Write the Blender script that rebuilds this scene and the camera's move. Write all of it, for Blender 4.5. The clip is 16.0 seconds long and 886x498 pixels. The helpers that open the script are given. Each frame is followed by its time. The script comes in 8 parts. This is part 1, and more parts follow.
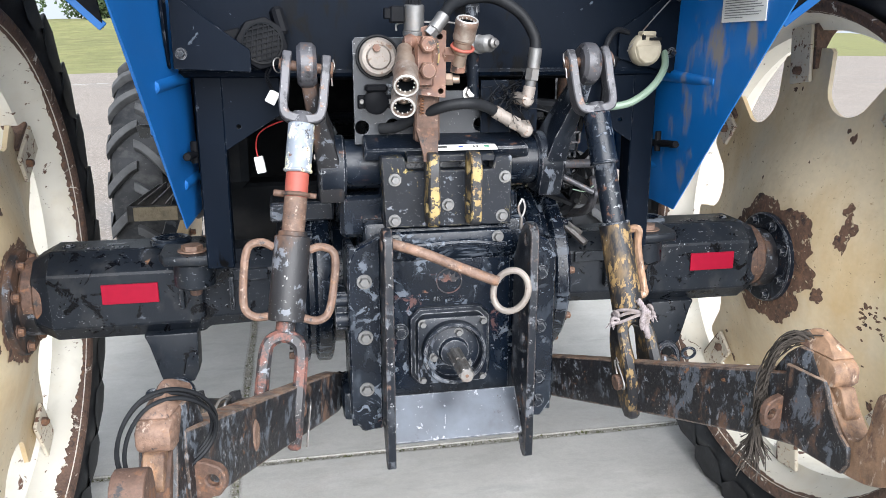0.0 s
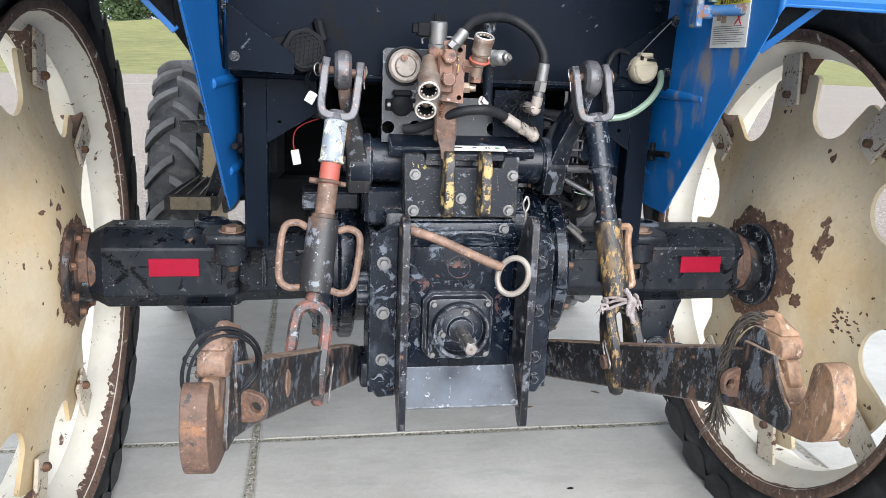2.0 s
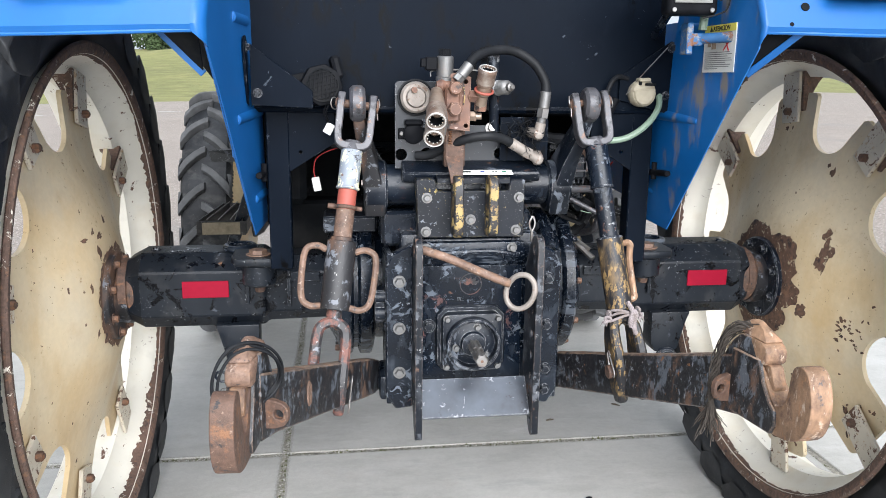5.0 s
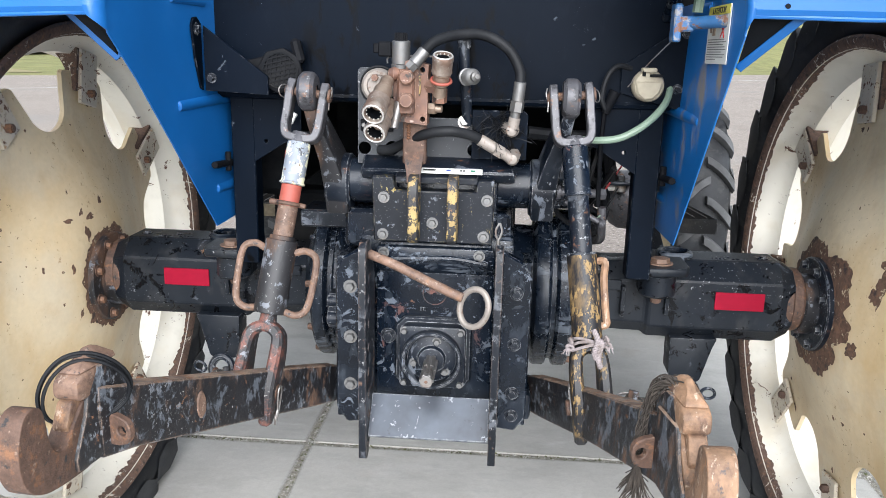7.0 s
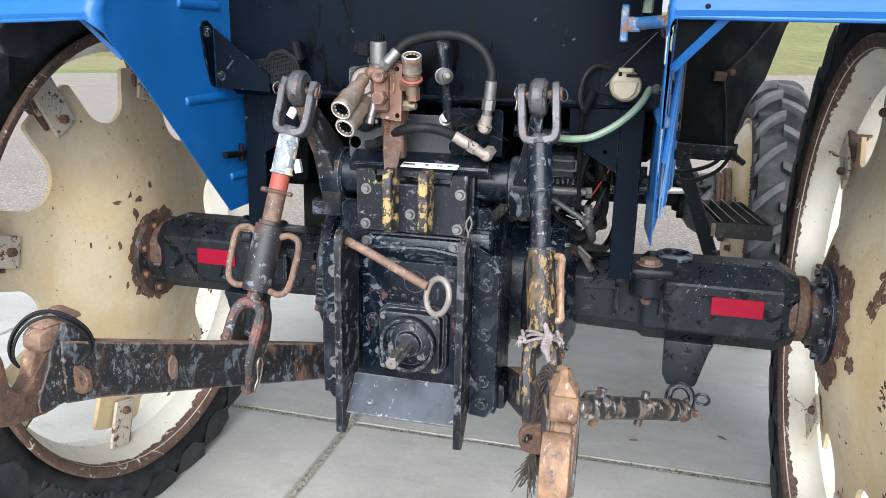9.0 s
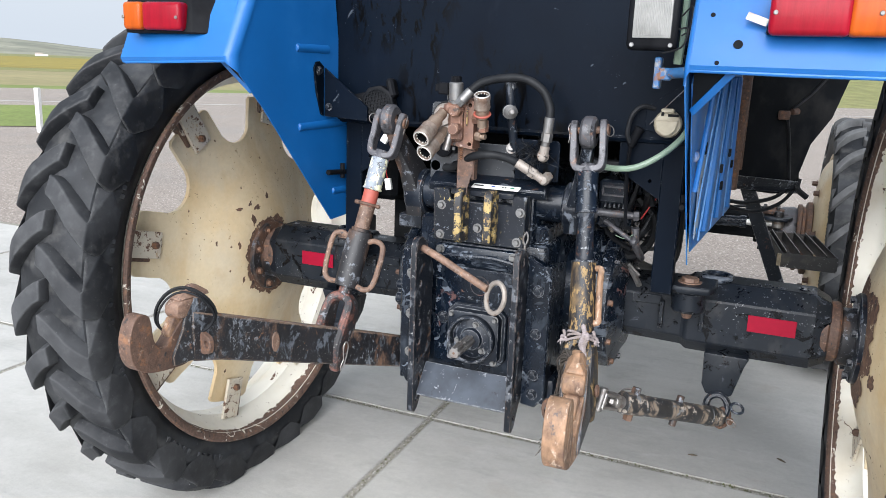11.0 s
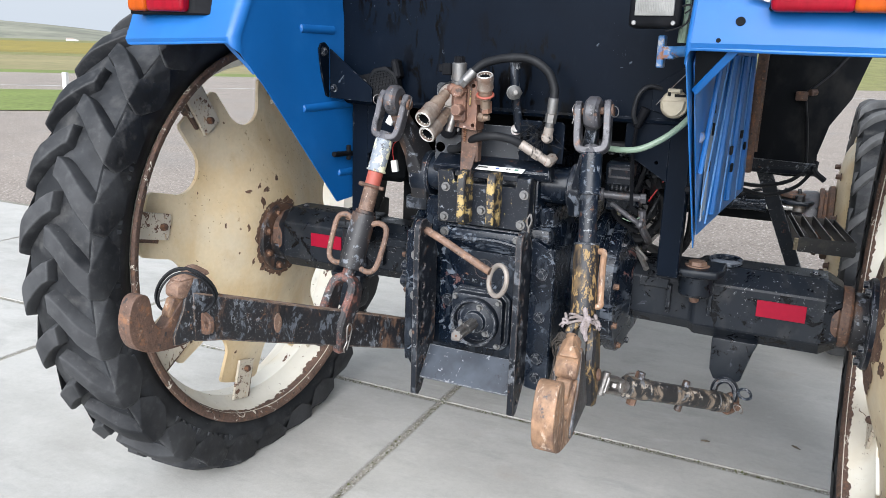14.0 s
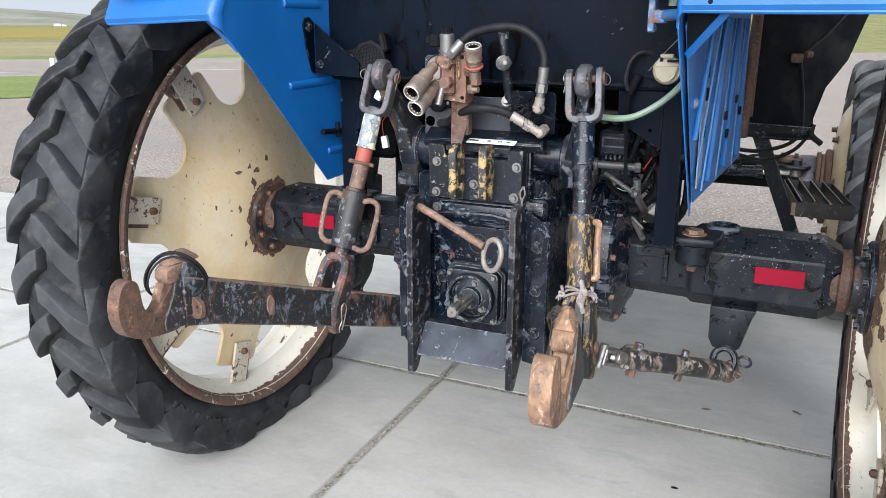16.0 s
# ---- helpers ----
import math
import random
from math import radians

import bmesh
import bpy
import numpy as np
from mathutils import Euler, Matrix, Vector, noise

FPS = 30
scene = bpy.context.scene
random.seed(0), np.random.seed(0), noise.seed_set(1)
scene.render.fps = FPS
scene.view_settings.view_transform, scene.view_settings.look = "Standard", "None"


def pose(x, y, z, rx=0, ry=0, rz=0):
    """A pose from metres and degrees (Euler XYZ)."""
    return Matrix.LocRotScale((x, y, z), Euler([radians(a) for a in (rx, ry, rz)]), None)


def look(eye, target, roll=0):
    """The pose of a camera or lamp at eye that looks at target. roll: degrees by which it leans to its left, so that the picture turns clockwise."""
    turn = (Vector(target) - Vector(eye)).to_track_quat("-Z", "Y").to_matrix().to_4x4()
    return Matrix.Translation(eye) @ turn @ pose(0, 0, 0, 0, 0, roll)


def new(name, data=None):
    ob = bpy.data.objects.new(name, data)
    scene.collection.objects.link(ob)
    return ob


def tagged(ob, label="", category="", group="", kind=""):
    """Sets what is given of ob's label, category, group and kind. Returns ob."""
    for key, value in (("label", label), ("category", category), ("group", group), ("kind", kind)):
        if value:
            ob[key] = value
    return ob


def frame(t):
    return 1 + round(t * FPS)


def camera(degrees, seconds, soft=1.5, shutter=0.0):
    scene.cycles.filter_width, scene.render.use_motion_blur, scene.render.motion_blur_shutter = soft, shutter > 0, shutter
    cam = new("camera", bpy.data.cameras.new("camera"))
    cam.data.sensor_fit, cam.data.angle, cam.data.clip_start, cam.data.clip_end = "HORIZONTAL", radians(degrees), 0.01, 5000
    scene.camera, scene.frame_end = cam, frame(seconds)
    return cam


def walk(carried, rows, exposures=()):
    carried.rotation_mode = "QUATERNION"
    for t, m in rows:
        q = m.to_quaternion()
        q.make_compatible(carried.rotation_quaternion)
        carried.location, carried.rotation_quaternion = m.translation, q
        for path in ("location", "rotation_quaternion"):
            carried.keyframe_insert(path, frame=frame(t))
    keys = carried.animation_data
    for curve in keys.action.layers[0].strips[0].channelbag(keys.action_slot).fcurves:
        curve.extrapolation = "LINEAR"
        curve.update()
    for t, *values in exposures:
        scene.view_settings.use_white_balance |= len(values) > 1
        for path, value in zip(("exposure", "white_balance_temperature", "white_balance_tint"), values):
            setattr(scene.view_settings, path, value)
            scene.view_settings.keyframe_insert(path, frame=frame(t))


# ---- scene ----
cam = camera(59.5, 16.0, soft=0.7)
PATH = [
    (0, (-0.35, 0.216, 1.57), (0.022, 2.114, 1.062), -0.0),
    (0.5, (-0.379, 0.226, 1.569), (-0.021, 2.126, 1.058), 0.8),
    (1, (-0.402, 0.248, 1.567), (-0.053, 2.149, 1.054), 1.6),
    (1.5, (-0.391, 0.202, 1.589), (-0.051, 2.104, 1.074), 2.2),
    (2, (-0.39, -0.014, 1.565), (-0.05, 1.898, 1.09), 2.3),
    (2.5, (-0.405, -0.136, 1.576), (-0.077, 1.783, 1.12), 2.3),
    (3, (-0.416, -0.209, 1.593), (-0.099, 1.715, 1.149), 2.3),
    (3.5, (-0.405, -0.239, 1.586), (-0.097, 1.69, 1.157), 1.9),
    (4, (-0.395, -0.253, 1.592), (-0.095, 1.678, 1.167), 1.4),
    (4.2, (-0.39, -0.255, 1.578), (-0.09, 1.679, 1.166), 0.9),
    (6.3, (-0.04, 0.089, 1.635), (0.019, 2.032, 1.162), 1.2),
    (6.5, (0.056, 0.074, 1.625), (0.056, 2.017, 1.15), 1.2),
    (7, (0.153, 0.053, 1.63), (0.014, 1.986, 1.136), 1.4),
    (7.5, (0.132, -0.042, 1.627), (-0.122, 1.875, 1.116), 1.5),
    (8, (0.2, -0.059, 1.638), (-0.138, 1.843, 1.12), 1.3),
    (8.5, (0.426, 0.047, 1.635), (0.023, 1.938, 1.124), 1.4),
    (9, (0.569, 0.028, 1.642), (0.082, 1.901, 1.138), 1.3),
    (9.5, (0.619, -0.174, 1.642), (0.047, 1.682, 1.163), 1.5),
    (10, (0.685, -0.29, 1.68), (0.037, 1.544, 1.217), 1.8),
    (12.5, (0.84, -0.219, 1.689), (0.041, 1.558, 1.236), 2.5),
    (13, (0.846, -0.223, 1.68), (0.049, 1.552, 1.215), 2.5),
    (13.5, (0.847, -0.226, 1.678), (0.049, 1.545, 1.199), 2.3),
    (14, (0.842, -0.227, 1.68), (0.037, 1.536, 1.187), 2.0),
    (14.5, (0.834, -0.222, 1.677), (0.022, 1.535, 1.174), 1.5),
    (15, (0.832, -0.213, 1.678), (0.018, 1.54, 1.162), 1.0),
    (15.5, (0.84, -0.201, 1.677), (0.034, 1.549, 1.143), 0.6),
    (16, (0.842, -0.193, 1.672), (0.049, 1.558, 1.119), 0.3),
]
walk(cam, [(t, look(eye, target, roll)) for t, eye, target, roll in PATH], ((0, 1.38), (4, 1.23), (6.5, 1.25), (9, 1.20), (12.5, 1.09), (16, 1.10)))

# ---- light: a bright overcast sky ----
world = bpy.data.worlds.new("sky")
scene.world = world
world.use_nodes = True
wn = world.node_tree
wn.nodes.clear()
sky = wn.nodes.new("ShaderNodeTexSky")
sky.sky_type = "NISHITA"
sky.sun_disc = False
sky.sun_elevation = radians(23.6)
sky.sun_rotation = radians(174)
sky.air_density, sky.dust_density, sky.ozone_density = 1.2, 6.0, 1.0
soften = wn.nodes.new("ShaderNodeHueSaturation")
soften.inputs["Saturation"].default_value = 0.30
veil = wn.nodes.new("ShaderNodeMixRGB")
veil.inputs["Fac"].default_value = 0.70
veil.inputs["Color2"].default_value = (10.0, 11.1, 12.6, 1)
back = wn.nodes.new("ShaderNodeBackground")
back.inputs["Strength"].default_value = 0.045
wout = wn.nodes.new("ShaderNodeOutputWorld")
wn.links.new(sky.outputs[0], soften.inputs["Color"])
wn.links.new(soften.outputs[0], veil.inputs["Color1"])
wn.links.new(veil.outputs[0], back.inputs["Color"])
wn.links.new(back.outputs[0], wout.inputs["Surface"])

sun_data = bpy.data.lights.new("sun", "SUN")
sun_data.energy, sun_data.angle, sun_data.color = 3.8, radians(64), (0.965, 0.985, 1.03)
sun = new("sun", sun_data)
sun.matrix_basis = look((1.4, -11, 5.7), (0, 2, 0))

# ---- materials ----
def rgba(c):
    return (c[0], c[1], c[2], 1.0)


class Surface:
    """A node material that is built up layer by layer: a base, then chips, stains and dust over it."""

    def __init__(self, name, base, rough=0.5, metal=0.0, coat=0.0, specular=0.5):
        self.m = bpy.data.materials.new(name)
        self.m.use_nodes = True
        self.t = self.m.node_tree
        self.b = self.t.nodes["Principled BSDF"]
        self.b.inputs["Metallic"].default_value = metal
        self.b.inputs["Coat Weight"].default_value = coat
        self.b.inputs["Specular IOR Level"].default_value = specular
        self.co = self.t.nodes.new("ShaderNodeTexCoord").outputs["Object"]
        self.col = self.node("ShaderNodeRGB").outputs[0]
        self.col.default_value = rgba(base)
        self.rough = self.node("ShaderNodeValue").outputs[0]
        self.rough.default_value = rough
        self.height = None
        self.mask = None

    def node(self, kind, **values):
        n = self.t.nodes.new(kind)
        for key, value in values.items():
            n.inputs[key].default_value = value
        return n

    def link(self, a, b):
        self.t.links.new(a, b)

    def where(self, stretch=(1, 1, 1), shift=0.0):
        n = self.node("ShaderNodeMapping")
        n.inputs["Scale"].default_value = stretch
        n.inputs["Location"].default_value = (shift, shift * 0.7, shift * 1.3)
        self.link(self.co, n.inputs["Vector"])
        return n.outputs[0]

    def noise(self, scale, detail=5, rough=0.6, stretch=(1, 1, 1), shift=0.0, warp=0.0):
        n = self.node("ShaderNodeTexNoise", Scale=scale, Detail=detail, Roughness=rough, Distortion=warp)
        self.link(self.where(stretch, shift), n.inputs["Vector"])
        return n.outputs["Fac"]

    def ramp(self, fac, lo, hi):
        n = self.node("ShaderNodeMapRange")
        n.inputs["From Min"].default_value, n.inputs["From Max"].default_value = lo, hi
        self.link(fac, n.inputs["Value"])
        return n.outputs[0]

    def times(self, a, b):
        n = self.node("ShaderNodeMath")
        n.operation = "MULTIPLY"
        self.link(a, n.inputs[0])
        if isinstance(b, (int, float)):
            n.inputs[1].default_value = b
        else:
            self.link(b, n.inputs[1])
        return n.outputs[0]

    def mix(self, fac, color, rough=None):
        n = self.node("ShaderNodeMixRGB")
        self.link(fac, n.inputs["Fac"])
        self.link(self.col, n.inputs["Color1"])
        n.inputs["Color2"].default_value = rgba(color)
        self.col = n.outputs[0]
        if rough is not None:
            r = self.node("ShaderNodeMix")
            self.link(fac, r.inputs[0])
            self.link(self.rough, r.inputs[2])
            r.inputs[3].default_value = rough
            self.rough = r.outputs[0]
        return self

    def vary(self, scale, amount, detail=4, stretch=(1, 1, 1), shift=0.0):
        """Slow unevenness of the colour, lighter and darker."""
        f = self.ramp(self.noise(scale, detail, 0.6, stretch, shift), 0.25, 0.75)
        n = self.node("ShaderNodeMapRange")
        n.inputs["To Min"].default_value, n.inputs["To Max"].default_value = 1 - amount, 1 + amount
        self.link(f, n.inputs["Value"])
        v = self.node("ShaderNodeMixRGB")
        v.blend_type = "MULTIPLY"
        v.inputs["Fac"].default_value = 1
        self.link(self.col, v.inputs["Color1"])
        self.link(n.outputs[0], v.inputs["Color2"])
        self.col = v.outputs[0]
        return self

    def chips(self, color, scale, cut, rough=0.7, edge=0.02, detail=9, stretch=(1, 1, 1), shift=0.0, relief=0.0, clump=None, warp=0.0, brk=0.70):
        """Patches with a crisp edge; clump=(scale, cut) keeps them to some areas."""
        f = self.ramp(self.noise(scale, detail, brk, stretch, shift, warp), cut, cut + edge)
        if clump:
            f = self.times(f, self.ramp(self.noise(clump[0], 3, 0.5, (1, 1, 1), shift + 3), clump[1], clump[1] + 0.08))
        self.mix(f, color, rough)
        if relief:
            self.bump(f, relief)
        return self

    def stain(self, color, scale, lo, hi, amount=1.0, rough=None, stretch=(1, 1, 1), shift=0.0, detail=5):
        f = self.times(self.ramp(self.noise(scale, detail, 0.6, stretch, shift), lo, hi), amount)
        return self.mix(f, color, rough)

    def bump(self, fac, strength, distance=0.002):
        n = self.node("ShaderNodeBump", Strength=min(1.0, abs(strength)), Distance=distance)
        n.invert = strength < 0
        self.link(fac, n.inputs["Height"])
        if self.height is not None:
            self.link(self.height, n.inputs["Normal"])
        self.height = n.outputs[0]
        return self

    def grain(self, scale, strength, detail=6, distance=0.002, stretch=(1, 1, 1)):
        return self.bump(self.noise(scale, detail, 0.65, stretch), strength, distance)

    def per_thing(self, amount):
        """A little lighter or darker from one piece to the next."""
        info = self.node("ShaderNodeObjectInfo")
        n = self.node("ShaderNodeMapRange")
        n.inputs["To Min"].default_value, n.inputs["To Max"].default_value = 1 - amount, 1 + amount
        self.link(info.outputs["Random"], n.inputs["Value"])
        v = self.node("ShaderNodeMixRGB")
        v.blend_type = "MULTIPLY"
        v.inputs["Fac"].default_value = 1
        self.link(self.col, v.inputs["Color1"])
        self.link(n.outputs[0], v.inputs["Color2"])
        self.col = v.outputs[0]
        return self

    def top_wear(self, color, scale, lo, hi):
        """Paint rubbed off the upper faces, where feet and chains go."""
        n = self.node("ShaderNodeSeparateXYZ")
        self.link(self.node("ShaderNodeNewGeometry").outputs["True Normal"], n.inputs[0])
        f = self.times(self.ramp(n.outputs["Z"], 0.6, 0.75), self.ramp(self.noise(scale, 8, 0.7), lo, hi))
        return self.mix(f, color, 0.75)

    def edge_wear(self, color, radius=0.004, scale=60, lo=0.42, hi=0.56, rough=0.55):
        """Paint knocked off along sharp edges, broken up by noise."""
        soft = self.node("ShaderNodeBevel", Radius=radius)
        soft.samples = 4
        d = self.node("ShaderNodeVectorMath")
        d.operation = "DOT_PRODUCT"
        self.link(soft.outputs[0], d.inputs[0])
        self.link(self.node("ShaderNodeNewGeometry").outputs["Normal"], d.inputs[1])
        f = self.times(self.ramp(d.outputs["Value"], 0.985, 0.90), self.ramp(self.noise(scale, 6, 0.7, shift=71), lo, hi))
        return self.mix(f, color, rough)

    def done(self):
        self.link(self.col, self.b.inputs["Base Color"])
        self.link(self.rough, self.b.inputs["Roughness"])
        if self.height is not None:
            self.link(self.height, self.b.inputs["Normal"])
        return self.m


RUST, RUST_DARK, RUST_ORANGE = (0.115, 0.056, 0.036), (0.060, 0.032, 0.024), (0.21, 0.095, 0.048)
PRIMER = (0.17, 0.18, 0.20)

# tractor paint
BLACK = (Surface("black paint", (0.0030, 0.0058, 0.0112), 0.26, specular=0.30)
         .vary(7, 0.5).stain((0.022, 0.030, 0.043), 4, 0.50, 0.78, 0.55, 0.45).stain((0.050, 0.062, 0.080), 30, 0.56, 0.74, 0.45, 0.6, shift=31, stretch=(1, 1, 0.5))
         .chips((0.105, 0.122, 0.148), 24, 0.575, 0.5, clump=(5, 0.47), edge=0.015, warp=0.7, relief=0.5)
         .chips((0.22, 0.235, 0.26), 95, 0.62, 0.6, clump=(5, 0.50), shift=5, edge=0.02)
         .chips((0.34, 0.35, 0.36), 210, 0.66, 0.6, shift=25, clump=(4, 0.46))
         .chips((0.085, 0.098, 0.118), 14, 0.57, 0.5, edge=0.05, shift=55, stretch=(0.35, 1, 2.2), clump=(3, 0.5))
         .chips((0.105, 0.050, 0.045), 18, 0.585, 0.7, edge=0.02, shift=83, clump=(3, 0.55), warp=0.8).chips(RUST, 22, 0.66, 0.8, shift=9).edge_wear((0.26, 0.27, 0.285), 0.003, 70, 0.50, 0.62).grain(220, 0.15).done())
BLACK_SMOOTH = (Surface("smooth black sheet", (0.0014, 0.0036, 0.0080), 0.46, specular=0.055)
                .vary(2.5, 0.35).stain((0.0036, 0.0066, 0.0120), 3, 0.46, 0.8, 0.6, 0.55).stain((0.010, 0.0145, 0.022), 26, 0.6, 0.8, 0.35, 0.6, shift=12, stretch=(1, 1, 0.45))
                .chips((0.0009, 0.0010, 0.0014), 16, 0.545, 0.28, edge=0.015, stretch=(1.6, 1, 0.5), shift=2, clump=(2.6, 0.45), warp=0.8)
                .chips((0.055, 0.066, 0.082), 16, 0.66, 0.5, edge=0.01, shift=37, warp=0.7)
                .chips((0.30, 0.31, 0.33), 75, 0.72, 0.6, shift=8).chips((0.16, 0.18, 0.21), 150, 0.68, 0.6, shift=18, clump=(3, 0.5)).edge_wear((0.10, 0.108, 0.12), 0.003, 50, 0.52, 0.62).grain(160, 0.08).done())
BLACK_DEEP = (Surface("dull black underside", (0.0045, 0.0056, 0.0072), 0.72, specular=0.10).vary(6, 0.4)
              .stain((0.030, 0.028, 0.026), 6, 0.48, 0.75, 0.7).grain(60, 0.3).done())
BLACK_CHIPPED = (Surface("chipped black paint", (0.0040, 0.0066, 0.0118), 0.34, specular=0.30).vary(6, 0.4).stain((0.026, 0.031, 0.040), 9, 0.5, 0.75, 0.6, 0.5)
                 .chips((0.105, 0.118, 0.14), 15, 0.555, 0.5, edge=0.012, clump=(4, 0.47), warp=0.9, stretch=(1, 1, 0.6), relief=0.5)
                 .chips((0.24, 0.25, 0.265), 80, 0.60, 0.6, shift=4, edge=0.02, clump=(8, 0.50)).chips((0.34, 0.34, 0.34), 190, 0.64, 0.6, shift=14, clump=(6, 0.50))
                 .chips(RUST, 26, 0.61, 0.85, edge=0.05, shift=12, clump=(6, 0.47)).edge_wear((0.27, 0.275, 0.285), 0.004, 60, 0.44, 0.58).grain(140, 0.35).done())
ARM_PAINT = (Surface("worn black arm paint", (0.011, 0.011, 0.013), 0.45).vary(8, 0.4)
             .chips((0.080, 0.090, 0.106), 32, 0.535, 0.5, edge=0.05, stretch=(1, 1, 0.6), clump=(4, 0.44), warp=0.4)
             .chips((0.15, 0.162, 0.18), 80, 0.565, 0.55, edge=0.03, stretch=(1, 1, 0.6), shift=41, clump=(6, 0.46))
             .chips((0.30, 0.29, 0.275), 190, 0.62, 0.65, shift=33, edge=0.03, clump=(5, 0.44))
             .chips((0.125, 0.070, 0.045), 12, 0.56, 0.8, edge=0.10, shift=7, stretch=(1, 1, 0.5)).chips((0.20, 0.10, 0.052), 45, 0.60, 0.85, edge=0.04, shift=21, clump=(7, 0.48))
             .edge_wear((0.24, 0.17, 0.13), 0.005, 50, 0.40, 0.56).top_wear((0.30, 0.21, 0.15), 26, 0.36, 0.58).top_wear((0.20, 0.10, 0.055), 40, 0.5, 0.62).grain(120, 0.5).done())
CAST_RUST = (Surface("black casting rubbed to rust", (0.014, 0.014, 0.016), 0.5).vary(6, 0.4)
             .stain((0.12, 0.065, 0.04), 9, 0.50, 0.62, 0.9, 0.75, stretch=(1, 1, 0.45)).chips((0.12, 0.13, 0.15), 24, 0.58, 0.5, shift=5)
             .chips((0.3, 0.29, 0.28), 120, 0.63, 0.6, shift=9).grain(120, 0.35).done())
RUSTY = (Surface("rusty iron", (0.098, 0.055, 0.038), 0.68).vary(10, 0.35).vary(90, 0.4, detail=9)
         .chips((0.050, 0.031, 0.025), 20, 0.50, 0.7, edge=0.14).chips((0.19, 0.092, 0.048), 34, 0.54, 0.85, edge=0.10, shift=3)
         .chips((0.235, 0.16, 0.115), 85, 0.60, 0.6, edge=0.07, shift=13).chips((0.020, 0.019, 0.020), 40, 0.58, 0.55, edge=0.06, shift=6).grain(110, 0.7, distance=0.003).done())
RUST_BARE = (Surface("rubbed rusty iron", (0.145, 0.088, 0.062), 0.6).vary(12, 0.35).vary(90, 0.4, detail=9)
             .chips((0.075, 0.044, 0.033), 22, 0.50, 0.7, edge=0.14).chips((0.21, 0.118, 0.072), 40, 0.55, 0.8, edge=0.10, shift=4)
             .chips((0.29, 0.215, 0.17), 80, 0.58, 0.55, edge=0.07, shift=24).chips((0.030, 0.029, 0.031), 48, 0.60, 0.55, edge=0.06, shift=9).grain(120, 0.6, distance=0.003).done())
RUST_LIGHT = (Surface("pale weathered iron", (0.235, 0.138, 0.082), 0.6).vary(9, 0.35).vary(80, 0.4, detail=9, stretch=(1, 1, 0.5))
              .chips((0.085, 0.048, 0.034), 18, 0.50, 0.7, edge=0.14, stretch=(1, 1, 0.6)).chips((0.31, 0.165, 0.088), 32, 0.55, 0.8, edge=0.10, shift=4, stretch=(1, 1, 0.5))
              .chips((0.44, 0.34, 0.26), 70, 0.57, 0.55, edge=0.08, shift=24, stretch=(1, 1, 0.4)).chips((0.045, 0.044, 0.048), 30, 0.60, 0.5, edge=0.06, shift=9, stretch=(1, 1, 0.5))
              .grain(100, 0.7, distance=0.003).done())
CREAM = (Surface("cream wheel paint", (0.68, 0.56, 0.375), 0.42)
         .vary(1.8, 0.10).stain((0.60, 0.43, 0.225), 2.4, 0.42, 0.64, 0.85).stain((0.52, 0.345, 0.15), 4.5, 0.52, 0.70, 0.6, shift=61, stretch=(1, 1, 0.45), detail=8).stain((0.55, 0.52, 0.44), 3.5, 0.5, 0.75, 0.5, shift=14).stain((0.40, 0.27, 0.14), 7, 0.56, 0.80, 0.5, shift=4)
         .chips((0.36, 0.235, 0.13), 60, 0.60, 0.7, edge=0.08, shift=41, clump=(4, 0.48))
         .chips((0.12, 0.062, 0.04), 75, 0.635, 0.85, edge=0.02, shift=2, clump=(4, 0.49))
         .chips((0.13, 0.068, 0.044), 22, 0.685, 0.85, edge=0.012, shift=15, relief=-0.35, warp=0.6).vary(60, 0.05).grain(90, 0.08).done())
WHITE_RIM = (Surface("white rim paint", (0.68, 0.65, 0.57), 0.4)
             .vary(3, 0.10).stain((0.56, 0.46, 0.31), 4, 0.48, 0.76, 0.6).stain((0.45, 0.42, 0.36), 14, 0.55, 0.8, 0.4, shift=3)
             .chips((0.11, 0.058, 0.040), 13, 0.635, 0.85, edge=0.012, shift=4, relief=-0.35, warp=0.7)
             .chips((0.13, 0.068, 0.045), 48, 0.63, 0.85, edge=0.02, shift=9, clump=(6, 0.48)).grain(90, 0.08).done())
RIM_EDGE = (Surface("flaking rusty rim edge", (0.105, 0.064, 0.048), 0.8).vary(14, 0.35).vary(110, 0.4, detail=9)
            .chips((0.18, 0.098, 0.060), 44, 0.54, 0.9, edge=0.09, shift=3).chips((0.042, 0.029, 0.025), 36, 0.56, 0.8, edge=0.08, shift=23)
            .chips((0.60, 0.56, 0.48), 34, 0.585, 0.5, edge=0.02, shift=8, clump=(8, 0.46), warp=0.9).grain(130, 0.7).done())
HUB_RUST = (Surface("rust bloom round the hub", (0.125, 0.070, 0.046), 0.85).vary(12, 0.35).vary(90, 0.4, detail=9)
            .chips((0.20, 0.108, 0.062), 40, 0.54, 0.9, edge=0.09, shift=3).chips((0.045, 0.029, 0.025), 30, 0.54, 0.85, edge=0.07, shift=6)
            .chips((0.50, 0.41, 0.27), 42, 0.60, 0.6, edge=0.015, shift=27, warp=0.5).grain(110, 0.8).done())
BLUE = (Surface("blue paint", (0.0030, 0.092, 0.305), 0.42, coat=0.04)
        .vary(3, 0.14).stain((0.025, 0.15, 0.42), 6, 0.5, 0.8, 0.35, 0.5).chips((0.02, 0.05, 0.12), 120, 0.76, 0.7, shift=3).grain(40, 0.03).done())
